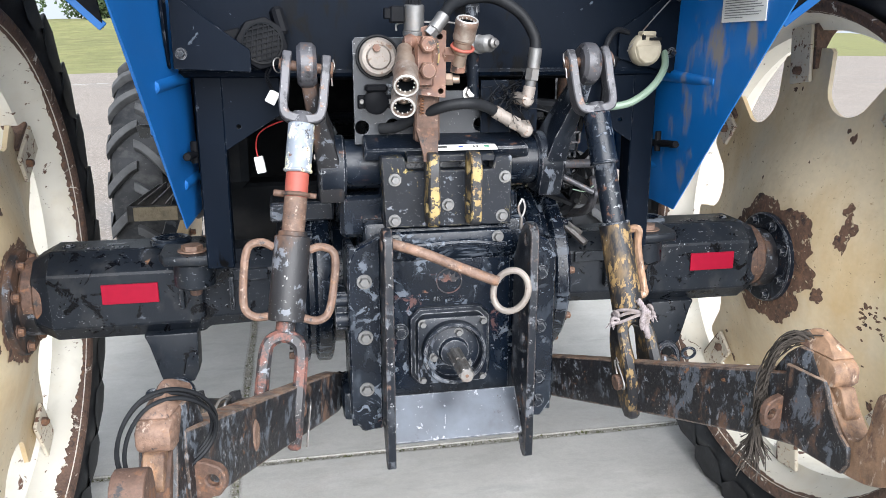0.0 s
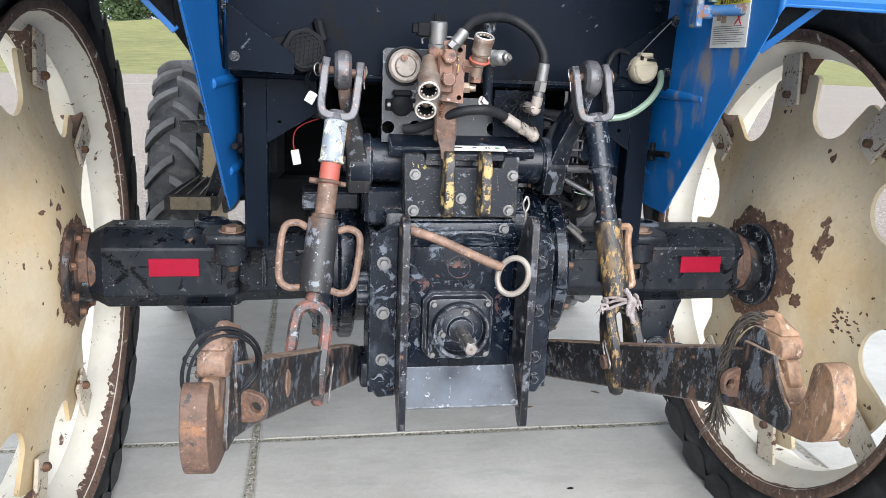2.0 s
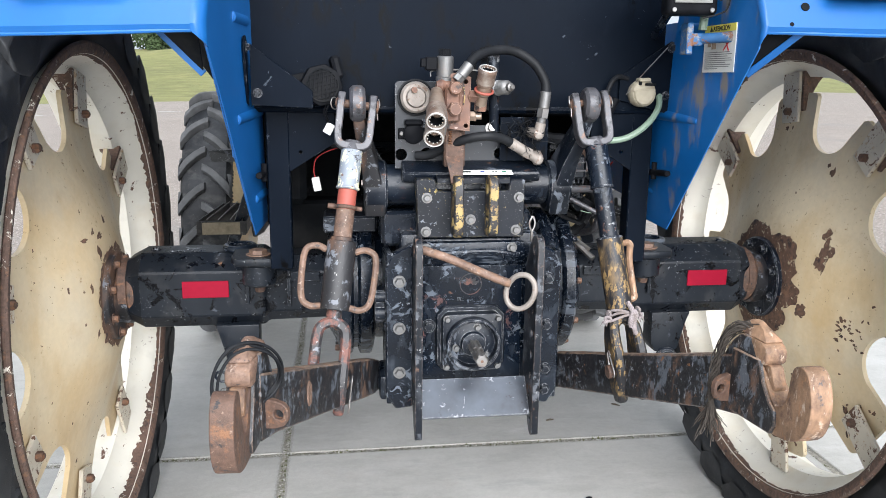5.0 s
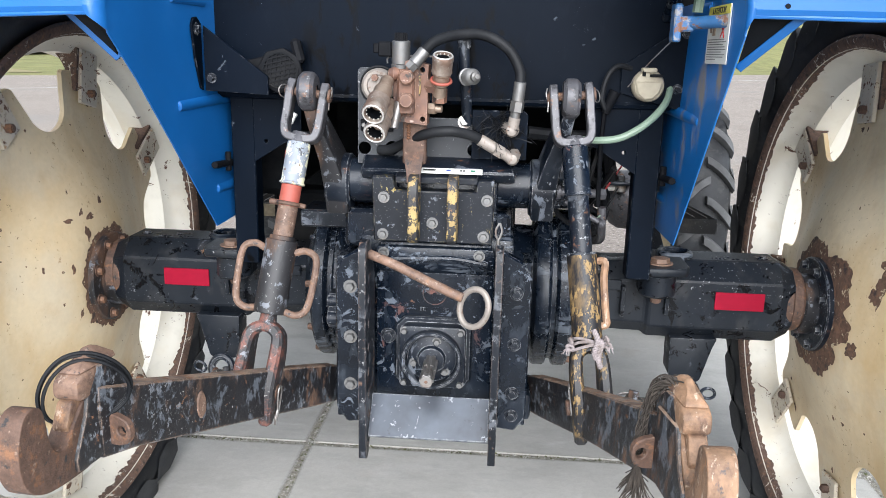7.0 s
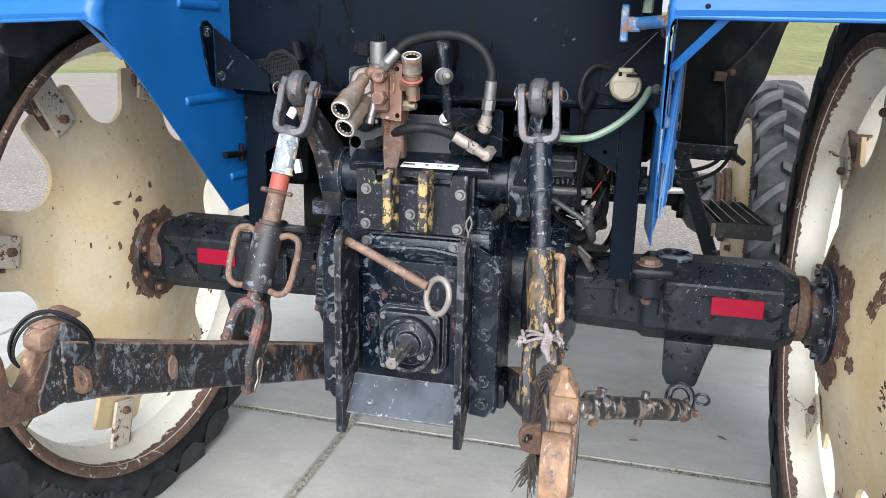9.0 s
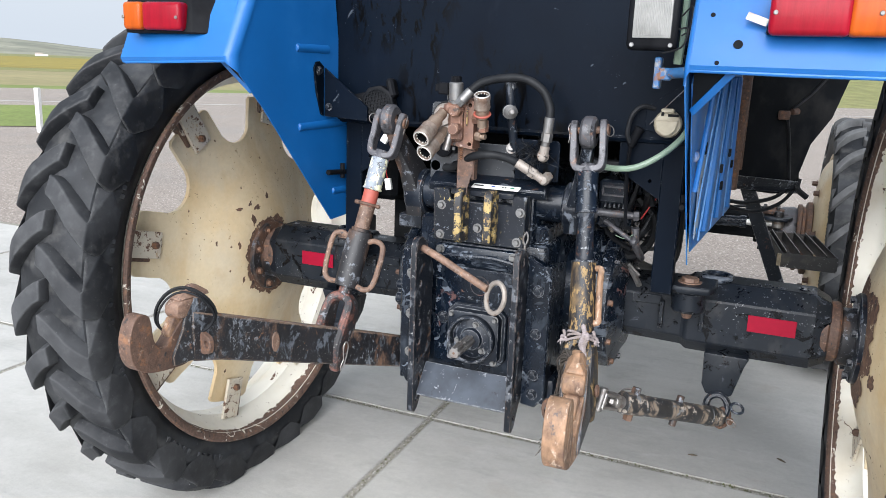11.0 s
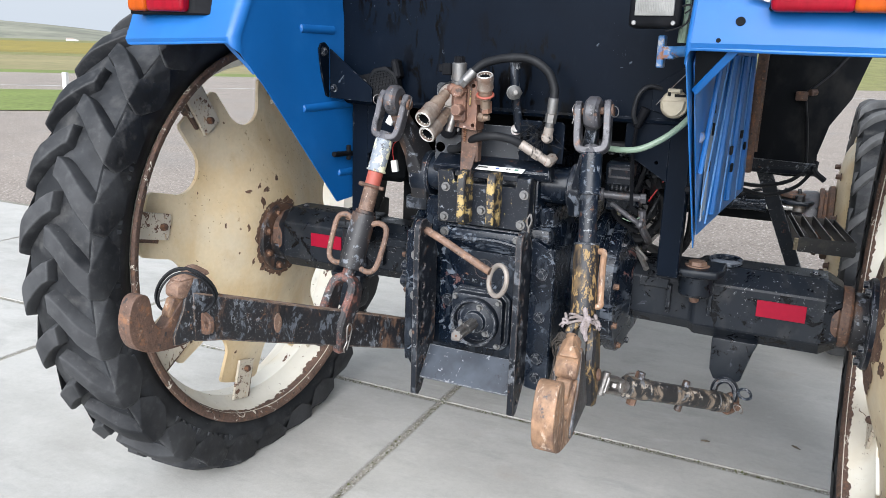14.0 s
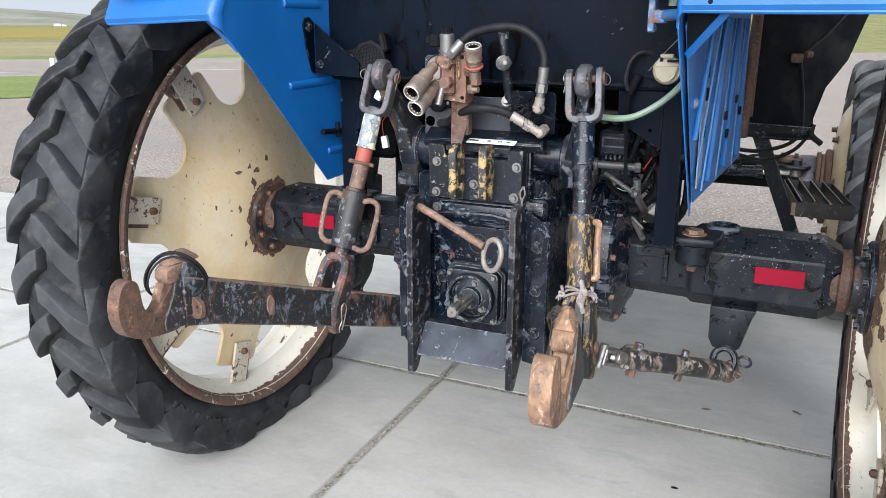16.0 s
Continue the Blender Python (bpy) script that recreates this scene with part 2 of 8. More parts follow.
BLUE_WORN = (Surface("worn blue paint", (0.003, 0.115, 0.37), 0.4, coat=0.05)
             .vary(3, 0.12).stain((0.06, 0.20, 0.48), 7, 0.5, 0.8, 0.4, 0.5)
             .stain((0.27, 0.21, 0.11), 10, 0.555, 0.66, 0.75, 0.7, stretch=(1, 1, 0.4), shift=5)
             .chips((0.45, 0.5, 0.55), 70, 0.76, 0.6, shift=8).grain(40, 0.04).done())
BLUE_FADED = (Surface("scuffed blue sheet", (0.010, 0.115, 0.36), 0.45)
              .vary(5, 0.25).stain((0.22, 0.29, 0.38), 9, 0.55, 0.8, 0.5, 0.65, stretch=(1, 1, 0.5)).done())
BLUE_PALE = Surface("pale blue edge", (0.10, 0.23, 0.46), 0.55).vary(20, 0.25).done()
CLAMP_PALE = Surface("dusty grey-blue sheet", (0.20, 0.26, 0.34), 0.6).vary(8, 0.2).stain((0.06, 0.13, 0.26), 9, 0.5, 0.7, 0.7).done()
YELLOW = (Surface("flaking yellow paint", (0.31, 0.225, 0.088), 0.6).vary(20, 0.3).stain((0.17, 0.105, 0.055), 16, 0.48, 0.66, 0.7)
          .chips((0.02, 0.02, 0.022), 38, 0.475, 0.5, edge=0.012, relief=-0.4)
          .chips((0.20, 0.10, 0.05), 60, 0.62, 0.8, shift=4).grain(130, 0.3).done())
YELLOW_BLACK = (Surface("black paint with yellow showing through", (0.010, 0.010, 0.012), 0.45, specular=0.4)
                .stain((0.16, 0.105, 0.05), 16, 0.52, 0.62, 0.8, 0.7, stretch=(1, 1, 0.3), shift=17)
                .chips((0.225, 0.145, 0.060), 95, 0.525, 0.65, edge=0.03, stretch=(1, 1, 0.4), clump=(14, 0.38))
                .chips(RUST_ORANGE, 30, 0.665, 0.8, shift=6).chips((0.2, 0.21, 0.23), 70, 0.66, 0.6, shift=9).grain(130, 0.35).done())
RED_WORN = (Surface("worn red paint", (0.27, 0.06, 0.042), 0.6).vary(16, 0.3)
            .stain((0.25, 0.10, 0.06), 18, 0.5, 0.7, 0.8).done())
RED_BLACK = (Surface("red primer under black paint", (0.022, 0.021, 0.023), 0.5)
             .chips((0.15, 0.062, 0.047), 24, 0.50, 0.7, edge=0.08).chips((0.3, 0.29, 0.28), 130, 0.62, 0.6, shift=15).chips(PRIMER, 40, 0.60, 0.6, shift=5)
             .chips(RUST_ORANGE, 32, 0.66, 0.8, shift=8).grain(130, 0.35).done())
GREY_CREAM = (Surface("flaking grey paint", (0.20, 0.225, 0.26), 0.5).vary(12, 0.25)
              .chips((0.62, 0.60, 0.42), 24, 0.53, 0.6, edge=0.012).chips((0.04, 0.04, 0.045), 42, 0.60, 0.5, shift=5)
              .chips(RUST, 50, 0.64, 0.8, shift=9).grain(120, 0.35).done())
YELLOW_FLECK = (Surface("black paint with yellow specks", (0.0075, 0.0095, 0.014), 0.32, specular=0.3).vary(7, 0.4)
                .chips((0.15, 0.165, 0.19), 45, 0.60, 0.6, clump=(7, 0.47)).chips((0.36, 0.28, 0.10), 55, 0.615, 0.65, edge=0.02, shift=5, clump=(8, 0.47), stretch=(1, 1, 0.6)).chips((0.34, 0.34, 0.34), 200, 0.64, 0.6, shift=19).edge_wear((0.24, 0.22, 0.17), 0.003, 60, 0.48, 0.60).grain(160, 0.2).done())
HOUSING = (Surface("dusty black casting paint", (0.0068, 0.0092, 0.0134), 0.40, specular=0.20)
           .vary(4, 0.35).stain((0.024, 0.027, 0.031), 3, 0.44, 0.72, 0.6, 0.55).stain((0.046, 0.046, 0.046), 14, 0.54, 0.76, 0.5, 0.7, shift=31, stretch=(1, 1, 0.6))
           .chips((0.085, 0.096, 0.115), 24, 0.615, 0.5, clump=(5, 0.50), edge=0.03, warp=0.6).chips((0.0030, 0.0034, 0.0045), 16, 0.56, 0.22, edge=0.03, shift=71, warp=0.7).chips((0.30, 0.31, 0.32), 110, 0.63, 0.6, clump=(4, 0.48), shift=5, edge=0.02)
           .chips((0.18, 0.095, 0.055), 20, 0.70, 0.8, shift=9).edge_wear((0.24, 0.25, 0.265), 0.003, 60, 0.50, 0.64).grain(200, 0.2).done())
PLATE_GREY = (Surface("worn grey-black plate", (0.030, 0.035, 0.045), 0.30, metal=0.3).vary(5, 0.3).stain((0.080, 0.096, 0.120), 4, 0.42, 0.72, 0.9, 0.32)
              .chips((0.34, 0.35, 0.36), 70, 0.63, 0.5, edge=0.03, clump=(8, 0.52), stretch=(1, 0.5, 0.5)).chips((0.012, 0.013, 0.016), 40, 0.60, 0.4, edge=0.03, shift=6, clump=(6, 0.48)).chips((0.22, 0.23, 0.25), 30, 0.62, 0.5, edge=0.015, shift=36, warp=0.6).edge_wear((0.34, 0.35, 0.36), 0.004, 50, 0.40, 0.55).grain(120, 0.15).done())
TUBE_MUD = (Surface("muddy worn tube paint", (0.016, 0.0165, 0.018), 0.5).vary(10, 0.4).chips((0.15, 0.118, 0.090), 26, 0.525, 0.8, edge=0.04, stretch=(1, 1, 0.6), warp=0.8)
            .chips((0.27, 0.235, 0.20), 40, 0.585, 0.85, edge=0.03, shift=6).chips((0.12, 0.125, 0.13), 30, 0.60, 0.5, shift=12).grain(120, 0.35).done())
CLAMP_PAINT = (Surface("rust-bitten blue paint", (0.020, 0.095, 0.23), 0.5).vary(20, 0.3).chips((0.20, 0.20, 0.21), 26, 0.52, 0.6, edge=0.04).chips((0.16, 0.075, 0.045), 34, 0.56, 0.85, edge=0.04, shift=7).grain(120, 0.3).done())
RUST_ORANGE_MAT = Surface("bright rust", RUST_ORANGE, 0.85).vary(60, 0.4).done()
STEP_PAINT = (Surface("muddy black step steel", (0.014, 0.014, 0.015), 0.55).vary(12, 0.4).stain((0.14, 0.12, 0.095), 14, 0.52, 0.75, 0.5, 0.9)
              .chips((0.2, 0.2, 0.2), 80, 0.62, 0.7, shift=5).grain(80, 0.4).done())
# metals, plastics, rubber
ZINC = (Surface("dull zinc", (0.18, 0.18, 0.178), 0.45, metal=0.75).vary(30, 0.3).stain((0.24, 0.20, 0.17), 40, 0.5, 0.75, 0.6, 0.7).grain(200, 0.15).done())
STEEL = (Surface("worn steel", (0.27, 0.26, 0.25), 0.42, metal=0.85).vary(30, 0.35).stain((0.16, 0.10, 0.07), 35, 0.5, 0.72, 0.7, 0.8).grain(160, 0.25).done())
BRIGHT = Surface("bright worn steel", (0.70, 0.68, 0.65), 0.38, metal=0.7).vary(60, 0.2).done()
LUG_CREAM = (Surface("rust-flecked cream paint", (0.58, 0.52, 0.42), 0.45).vary(6, 0.12).chips((0.40, 0.26, 0.14), 40, 0.57, 0.7, edge=0.10, shift=41)
             .chips((0.12, 0.062, 0.04), 50, 0.595, 0.85, edge=0.02, shift=2).chips((0.13, 0.068, 0.044), 24, 0.585, 0.85, edge=0.012, shift=15, relief=-0.35, warp=0.6).grain(90, 0.08).done())
COLLAR = (Surface("stained grey collar", (0.33, 0.285, 0.245), 0.40, metal=0.6).vary(40, 0.3).stain((0.17, 0.10, 0.07), 24, 0.40, 0.62, 0.85, 0.6).chips((0.42, 0.40, 0.38), 60, 0.60, 0.4, edge=0.06, shift=7).grain(200, 0.2).done())
RING_STEEL = (Surface("dull worn ring steel", (0.25, 0.22, 0.195), 0.55, metal=0.3).vary(30, 0.3, detail=8).chips((0.16, 0.10, 0.07), 60, 0.56, 0.7, edge=0.08).grain(150, 0.3).done())
FORK_STEEL = (Surface("greyed black fork paint", (0.070, 0.069, 0.076), 0.42, metal=0.2).vary(20, 0.3, detail=8).chips((0.018, 0.018, 0.021), 26, 0.55, 0.45, edge=0.06)
              .chips((0.17, 0.10, 0.072), 40, 0.58, 0.7, edge=0.07, shift=4).chips((0.22, 0.22, 0.225), 90, 0.60, 0.5, edge=0.05, shift=9).grain(140, 0.3).done())
SLATE = (Surface("slate-black plate paint", (0.012, 0.015, 0.020), 0.46).vary(5, 0.25).stain((0.040, 0.046, 0.055), 4, 0.5, 0.75, 0.6)
         .chips((0.012, 0.014, 0.018), 12, 0.55, 0.4, edge=0.012, shift=15, warp=0.8).chips((0.13, 0.145, 0.165), 26, 0.60, 0.5, edge=0.02, clump=(5, 0.5)).chips((0.30, 0.30, 0.30), 110, 0.65, 0.6, shift=5).edge_wear((0.20, 0.21, 0.225), 0.003, 60, 0.42, 0.56).grain(140, 0.15).done())
HITCH_PAINT = (Surface("knocked black hitch paint", (0.0065, 0.0085, 0.0125), 0.38, specular=0.3).vary(8, 0.4)
               .chips((0.085, 0.092, 0.105), 24, 0.535, 0.5, edge=0.05, clump=(5, 0.42)).chips((0.14, 0.085, 0.062), 18, 0.575, 0.75, edge=0.06, shift=9)
               .chips((0.26, 0.26, 0.265), 85, 0.59, 0.6, edge=0.03, shift=4, clump=(6, 0.44)).edge_wear((0.18, 0.145, 0.13), 0.004, 45, 0.42, 0.56).grain(140, 0.35).done())
COPPERY = (Surface("brown valve casting", (0.155, 0.078, 0.052), 0.55, metal=0.25).vary(26, 0.4)
           .stain((0.10, 0.06, 0.05), 30, 0.46, 0.68, 0.85).chips((0.36, 0.27, 0.23), 60, 0.62, 0.5, shift=4).chips((0.035, 0.028, 0.026), 34, 0.58, 0.6, edge=0.05, shift=14).edge_wear((0.36, 0.24, 0.18), 0.003, 50, 0.40, 0.56).grain(150, 0.3).done())
BRASSY = (Surface("stained coupler metal", (0.34, 0.262, 0.205), 0.42, metal=0.7).vary(26, 0.3)
          .stain((0.20, 0.115, 0.075), 28, 0.47, 0.7, 0.8, 0.65).grain(160, 0.2).done())
RUBBER = (Surface("tyre rubber", (0.0070, 0.0080, 0.0100), 0.55, specular=0.35)
          .vary(5, 0.3).stain((0.040, 0.043, 0.048), 4, 0.46, 0.66, 0.8, 0.75, detail=9).stain((0.070, 0.071, 0.073), 14, 0.55, 0.76, 0.5, 0.85, shift=26, detail=8)
          .stain((0.11, 0.108, 0.104), 9, 0.53, 0.74, 0.55, 0.9, shift=46, stretch=(1, 0.5, 1.5), detail=9).stain((0.10, 0.097, 0.092), 30, 0.60, 0.8, 0.3, shift=6)
          .chips((0.20, 0.20, 0.195), 110, 0.66, 0.9, clump=(4, 0.46), shift=3).grain(70, 0.25).done())
LUG_FACE = (Surface("scuffed tread rubber", (0.0080, 0.0090, 0.0112), 0.55, specular=0.34)
            .vary(8, 0.35).stain((0.062, 0.064, 0.068), 2.6, 0.46, 0.66, 0.75, 0.85, detail=9).stain((0.085, 0.086, 0.088), 30, 0.52, 0.76, 0.5, 0.9, shift=9, detail=9).chips((0.2, 0.2, 0.2), 120, 0.68, 0.9, shift=6).edge_wear((0.085, 0.086, 0.088), 0.012, 30, 0.40, 0.66, 0.85).grain(90, 0.3).done())
LUG_PALE = (Surface("dusty tread rubber", (0.055, 0.056, 0.058), 0.8)
            .vary(8, 0.3).stain((0.14, 0.142, 0.145), 6, 0.40, 0.70, 0.7, 0.9).chips((0.2, 0.2, 0.2), 120, 0.66, 0.9, shift=6).grain(90, 0.3).done())
MUD = (Surface("dried mud", (0.24, 0.20, 0.14), 0.95).vary(30, 0.35, detail=8).grain(60, 1.0, distance=0.006).done())
HOSE = (Surface("black rubber hose", (0.010, 0.0108, 0.0125), 0.5, specular=0.15).vary(20, 0.3).stain((0.05, 0.052, 0.055), 12, 0.5, 0.8, 0.35).grain(260, 0.2).done())
PLASTIC = (Surface("black plastic", (0.0065, 0.007, 0.0085), 0.46, specular=0.05).vary(20, 0.3).stain((0.016, 0.016, 0.018), 25, 0.5, 0.8, 0.4).done())
CREAM_PLASTIC = (Surface("yellowed grey plastic", (0.36, 0.315, 0.23), 0.55).vary(20, 0.15).stain((0.24, 0.20, 0.15), 22, 0.5, 0.8, 0.6).done())
WHITE_PLASTIC = (Surface("white plastic", (0.66, 0.66, 0.64), 0.45).vary(20, 0.08).done())
GREEN_HOSE = (Surface("pale green tube", (0.17, 0.235, 0.175), 0.45).vary(16, 0.15).stain((0.16, 0.2, 0.14), 14, 0.5, 0.8, 0.5).done())
RED_WIRE = Surface("red wire", (0.34, 0.02, 0.02), 0.5).vary(60, 0.2).done()
RED_TAPE = (Surface("red reflective tape", (0.215, 0.003, 0.018), 0.45, specular=0.14).vary(60, 0.06).stain((0.28, 0.006, 0.02), 12, 0.55, 0.8, 0.5).done())
RED_LENS = Surface("red lamp lens", (0.21, 0.003, 0.012), 0.32, coat=0.03, specular=0.16).vary(12, 0.2).vary(60, 0.2, stretch=(1, 1, 0.1)).grain(160, 0.3, stretch=(1, 1, 0.03)).done()
AMBER_LENS = Surface("amber lamp lens", (0.33, 0.058, 0.005), 0.32, coat=0.03, specular=0.16).vary(12, 0.2).vary(60, 0.2, stretch=(1, 1, 0.1)).grain(160, 0.3, stretch=(1, 1, 0.03)).done()
CLEAR_LENS = Surface("clear lamp lens", (0.21, 0.21, 0.20), 0.35, coat=0.04, specular=0.25).vary(40, 0.15).vary(14, 0.2).done()
PAPER = Surface("dirty white sticker", (0.66, 0.66, 0.63), 0.5).vary(20, 0.08).stain((0.4, 0.33, 0.22), 25, 0.62, 0.8, 0.6).done()
STICKER_YELLOW = Surface("yellow sticker band", (0.62, 0.56, 0.10), 0.5).vary(20, 0.08).done()
INK = Surface("printed black", (0.02, 0.02, 0.02), 0.6).vary(40, 0.1).done()
INK_GREY = Surface("faded grey print", (0.16, 0.16, 0.16), 0.6).vary(40, 0.2).done()
INK_BROWN = Surface("faded brown print", (0.30, 0.22, 0.16), 0.6).vary(90, 0.5).done()
INK_RED = Surface("printed red", (0.55, 0.03, 0.03), 0.6).vary(40, 0.1).done()
INK_BLUE = Surface("printed blue", (0.03, 0.06, 0.30), 0.6).vary(40, 0.1).done()
INK_GREEN = Surface("printed green", (0.03, 0.18, 0.10), 0.6).vary(40, 0.1).done()
ROPE = (Surface("frayed pale rope", (0.25, 0.215, 0.215), 0.95).vary(60, 0.4).stain((0.15, 0.12, 0.10), 50, 0.5, 0.7, 0.8).grain(300, 0.6).done())
TWINE = (Surface("weathered brown twine", (0.048, 0.039, 0.032), 0.95).vary(60, 0.45).grain(300, 0.6).done())
# ground
CONCRETE = (Surface("grey concrete slab", (0.445, 0.436, 0.412), 0.74)
            .per_thing(0.03).vary(0.7, 0.10).vary(5, 0.06, stretch=(0.5, 1.6, 1)).stain((0.315, 0.305, 0.283), 1.7, 0.44, 0.70, 0.6, shift=3).stain((0.30, 0.292, 0.27), 6, 0.54, 0.74, 0.5, shift=33, stretch=(0.7, 1.3, 1), detail=8)
            .stain((0.49, 0.485, 0.47), 3.4, 0.55, 0.8, 0.5, shift=8, stretch=(0.6, 2, 1)).stain((0.34, 0.28, 0.23), 3, 0.62, 0.80, 0.40, shift=14)
            .chips((0.20, 0.19, 0.18), 26, 0.80, 0.9, shift=5).stain((0.31, 0.308, 0.30), 7, 0.60, 0.76, 0.5, shift=22, stretch=(0.45, 1.5, 1)).stain((0.56, 0.558, 0.55), 11, 0.62, 0.8, 0.4, shift=28, stretch=(0.5, 1.5, 1)).vary(160, 0.07).vary(40, 0.06, detail=8).chips((0.27, 0.262, 0.245), 90, 0.66, 0.85, edge=0.05, shift=61, clump=(3, 0.5)).edge_wear((0.21, 0.20, 0.175), 0.020, 40, 0.20, 0.50, 0.9).grain(120, 0.14).done())
JOINT = (Surface("gritty joint filling", (0.25, 0.235, 0.20), 0.95).vary(60, 0.6, detail=8)
         .chips((0.50, 0.49, 0.45), 130, 0.62, 0.9).chips((0.09, 0.10, 0.045), 35, 0.57, 0.95, shift=4, edge=0.06).grain(160, 1.0, distance=0.006).done())
ASPHALT = (Surface("worn gravelly asphalt", (0.262, 0.222, 0.192), 0.92).vary(0.25, 0.12).vary(1.6, 0.10).vary(14, 0.16, detail=8)
           .chips((0.48, 0.43, 0.385), 30, 0.55, 0.9, edge=0.04).chips((0.12, 0.103, 0.09), 34, 0.57, 0.95, edge=0.04, shift=4)
           .stain((0.22, 0.21, 0.20), 0.35, 0.55, 0.7, 0.5, shift=7).grain(40, 0.6, distance=0.01).done())
GRASS = (Surface("meadow", (0.175, 0.178, 0.060), 0.95).vary(0.05, 0.2).vary(0.6, 0.25).vary(9, 0.3)
         .stain((0.30, 0.27, 0.11), 0.5, 0.48, 0.75, 0.6, shift=4).grain(6, 1.0, distance=0.05).done())
VERGE = (Surface("green verge", (0.145, 0.19, 0.040), 0.95).vary(0.4, 0.2).vary(7, 0.35).stain((0.25, 0.27, 0.08), 1.5, 0.5, 0.8, 0.5).done())
CROP = (Surface("yellow field", (0.235, 0.185, 0.026), 0.95).vary(0.05, 0.25, stretch=(1, 3, 1)).vary(1.5, 0.3).done())
STUBBLE = (Surface("dry grass field", (0.24, 0.205, 0.095), 0.95).vary(0.08, 0.2).vary(1.0, 0.25).stain((0.18, 0.21, 0.07), 0.2, 0.5, 0.8, 0.6).done())
# The haze of distance is mixed into this pale hill colour.
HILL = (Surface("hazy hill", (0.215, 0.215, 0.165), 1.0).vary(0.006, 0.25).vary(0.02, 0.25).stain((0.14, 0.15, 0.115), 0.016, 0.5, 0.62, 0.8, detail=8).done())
HEDGE = Surface("far hedge", (0.05, 0.065, 0.03), 1.0).vary(0.05, 0.4).done()
PEBBLE = Surface("pale grit", (0.42, 0.41, 0.38), 0.9).vary(90, 0.5).done()
MOSS = Surface("moss", (0.10, 0.105, 0.045), 0.95).vary(60, 0.5).done()
LEAF = (Surface("far leaves", (0.045, 0.075, 0.025), 0.9).vary(0.8, 0.4).per_thing(0.2).done())
BARK = Surface("bark", (0.10, 0.08, 0.06), 0.95).vary(8, 0.3).done()
ROAD_PAINT = Surface("white road paint", (0.62, 0.62, 0.60), 0.8).vary(3, 0.12).done()
FARM_WALL = Surface("white farmhouse wall", (0.7, 0.68, 0.64), 0.9).vary(0.5, 0.1).done()
FARM_ROOF = Surface("tiled roof", (0.33, 0.27, 0.23), 0.9).vary(0.8, 0.2).done()

# ---- shapes ----
def finish(bm, bev=0.0, seg=1):
    bmesh.ops.recalc_face_normals(bm, faces=bm.faces)
    if bev > 0:
        edges = [e for e in bm.edges if len(e.link_faces) == 2 and e.calc_face_angle(0) > 0.5]
        bmesh.ops.bevel(bm, geom=edges, offset=bev, segments=seg, affect="EDGES", profile=0.5, clamp_overlap=True)
    return bm


def moved(bm, m):
    bm.transform(m)
    return bm


def aim(p, d, spin=0.0):
    """A pose at p whose z points along d."""
    q = Vector(d).to_track_quat("Z", "Y").to_matrix().to_4x4()
    return Matrix.Translation(p) @ q @ Matrix.Rotation(radians(spin), 4, "Z")


def box(c, s, bev=0.002, m=None, seg=1):
    bm = bmesh.new()
    bmesh.ops.create_cube(bm, size=1)
    bm.transform(Matrix.Diagonal((s[0], s[1], s[2], 1)))
    finish(bm, min(bev, 0.3 * min(s)), seg)
    bm.transform(Matrix.Translation(c) @ (m or Matrix()))
    return bm


def prism(poly, axis, a, b, bev=0.0015, holes=(), seg=1):
    """A flat outline pushed from a to b along an axis; holes: (u, v, r)."""
    put = {"x": lambda u, v, w: (w, u, v), "y": lambda u, v, w: (u, w, v), "z": lambda u, v, w: (u, v, w)}[axis]
    bm = bmesh.new()

    def loop(points):
        vs = [bm.verts.new(put(u, v, a)) for u, v in points]
        return [bm.edges.new((vs[i], vs[(i + 1) % len(vs)])) for i in range(len(vs))]

    if holes:
        edges = loop(poly)
        for u, v, r in holes:
            edges += loop([(u + r * math.cos(k * math.tau / 14), v + r * math.sin(k * math.tau / 14)) for k in range(14)])
        bmesh.ops.triangle_fill(bm, edges=edges, use_beauty=True)
    else:
        bm.faces.new([bm.verts.new(put(u, v, a)) for u, v in poly])
    faces = list(bm.faces)
    out = bmesh.ops.extrude_face_region(bm, geom=faces)
    shift = Vector(put(0, 0, b - a)) if axis != "x" else Vector((b - a, 0, 0))
    bmesh.ops.translate(bm, vec=shift, verts=[v for v in out["geom"] if isinstance(v, bmesh.types.BMVert)])
    bmesh.ops.remove_doubles(bm, verts=bm.verts, dist=1e-6)
    return finish(bm, bev, seg)


def slab(corners, thick, bev=0.001):
    """A flat plate: its corners in order in space, thickened along the normal."""
    c = [Vector(p) for p in corners]
    n = Vector((0, 0, 0))
    for i in range(len(c)):
        n += (c[i] - c[0]).cross(c[(i + 1) % len(c)] - c[0])
    n.normalize()
    bm = bmesh.new()
    f = bm.faces.new([bm.verts.new(p) for p in c])
    out = bmesh.ops.extrude_face_region(bm, geom=[f])
    bmesh.ops.translate(bm, vec=-n * thick, verts=[v for v in out["geom"] if isinstance(v, bmesh.types.BMVert)])
    return finish(bm, bev)


def loft(sections, bev=0.0, seg=1):
    """A closed skin through outlines with the same number of points."""
    bm = bmesh.new()
    rows = [[bm.verts.new(p) for p in s] for s in sections]
    n = len(rows[0])
    for a, b in zip(rows, rows[1:]):
        for i in range(n):
            bm.faces.new((a[i], a[(i + 1) % n], b[(i + 1) % n], b[i]))
    bm.faces.new(rows[0])
    bm.faces.new(rows[-1])
    return finish(bm, bev, seg)


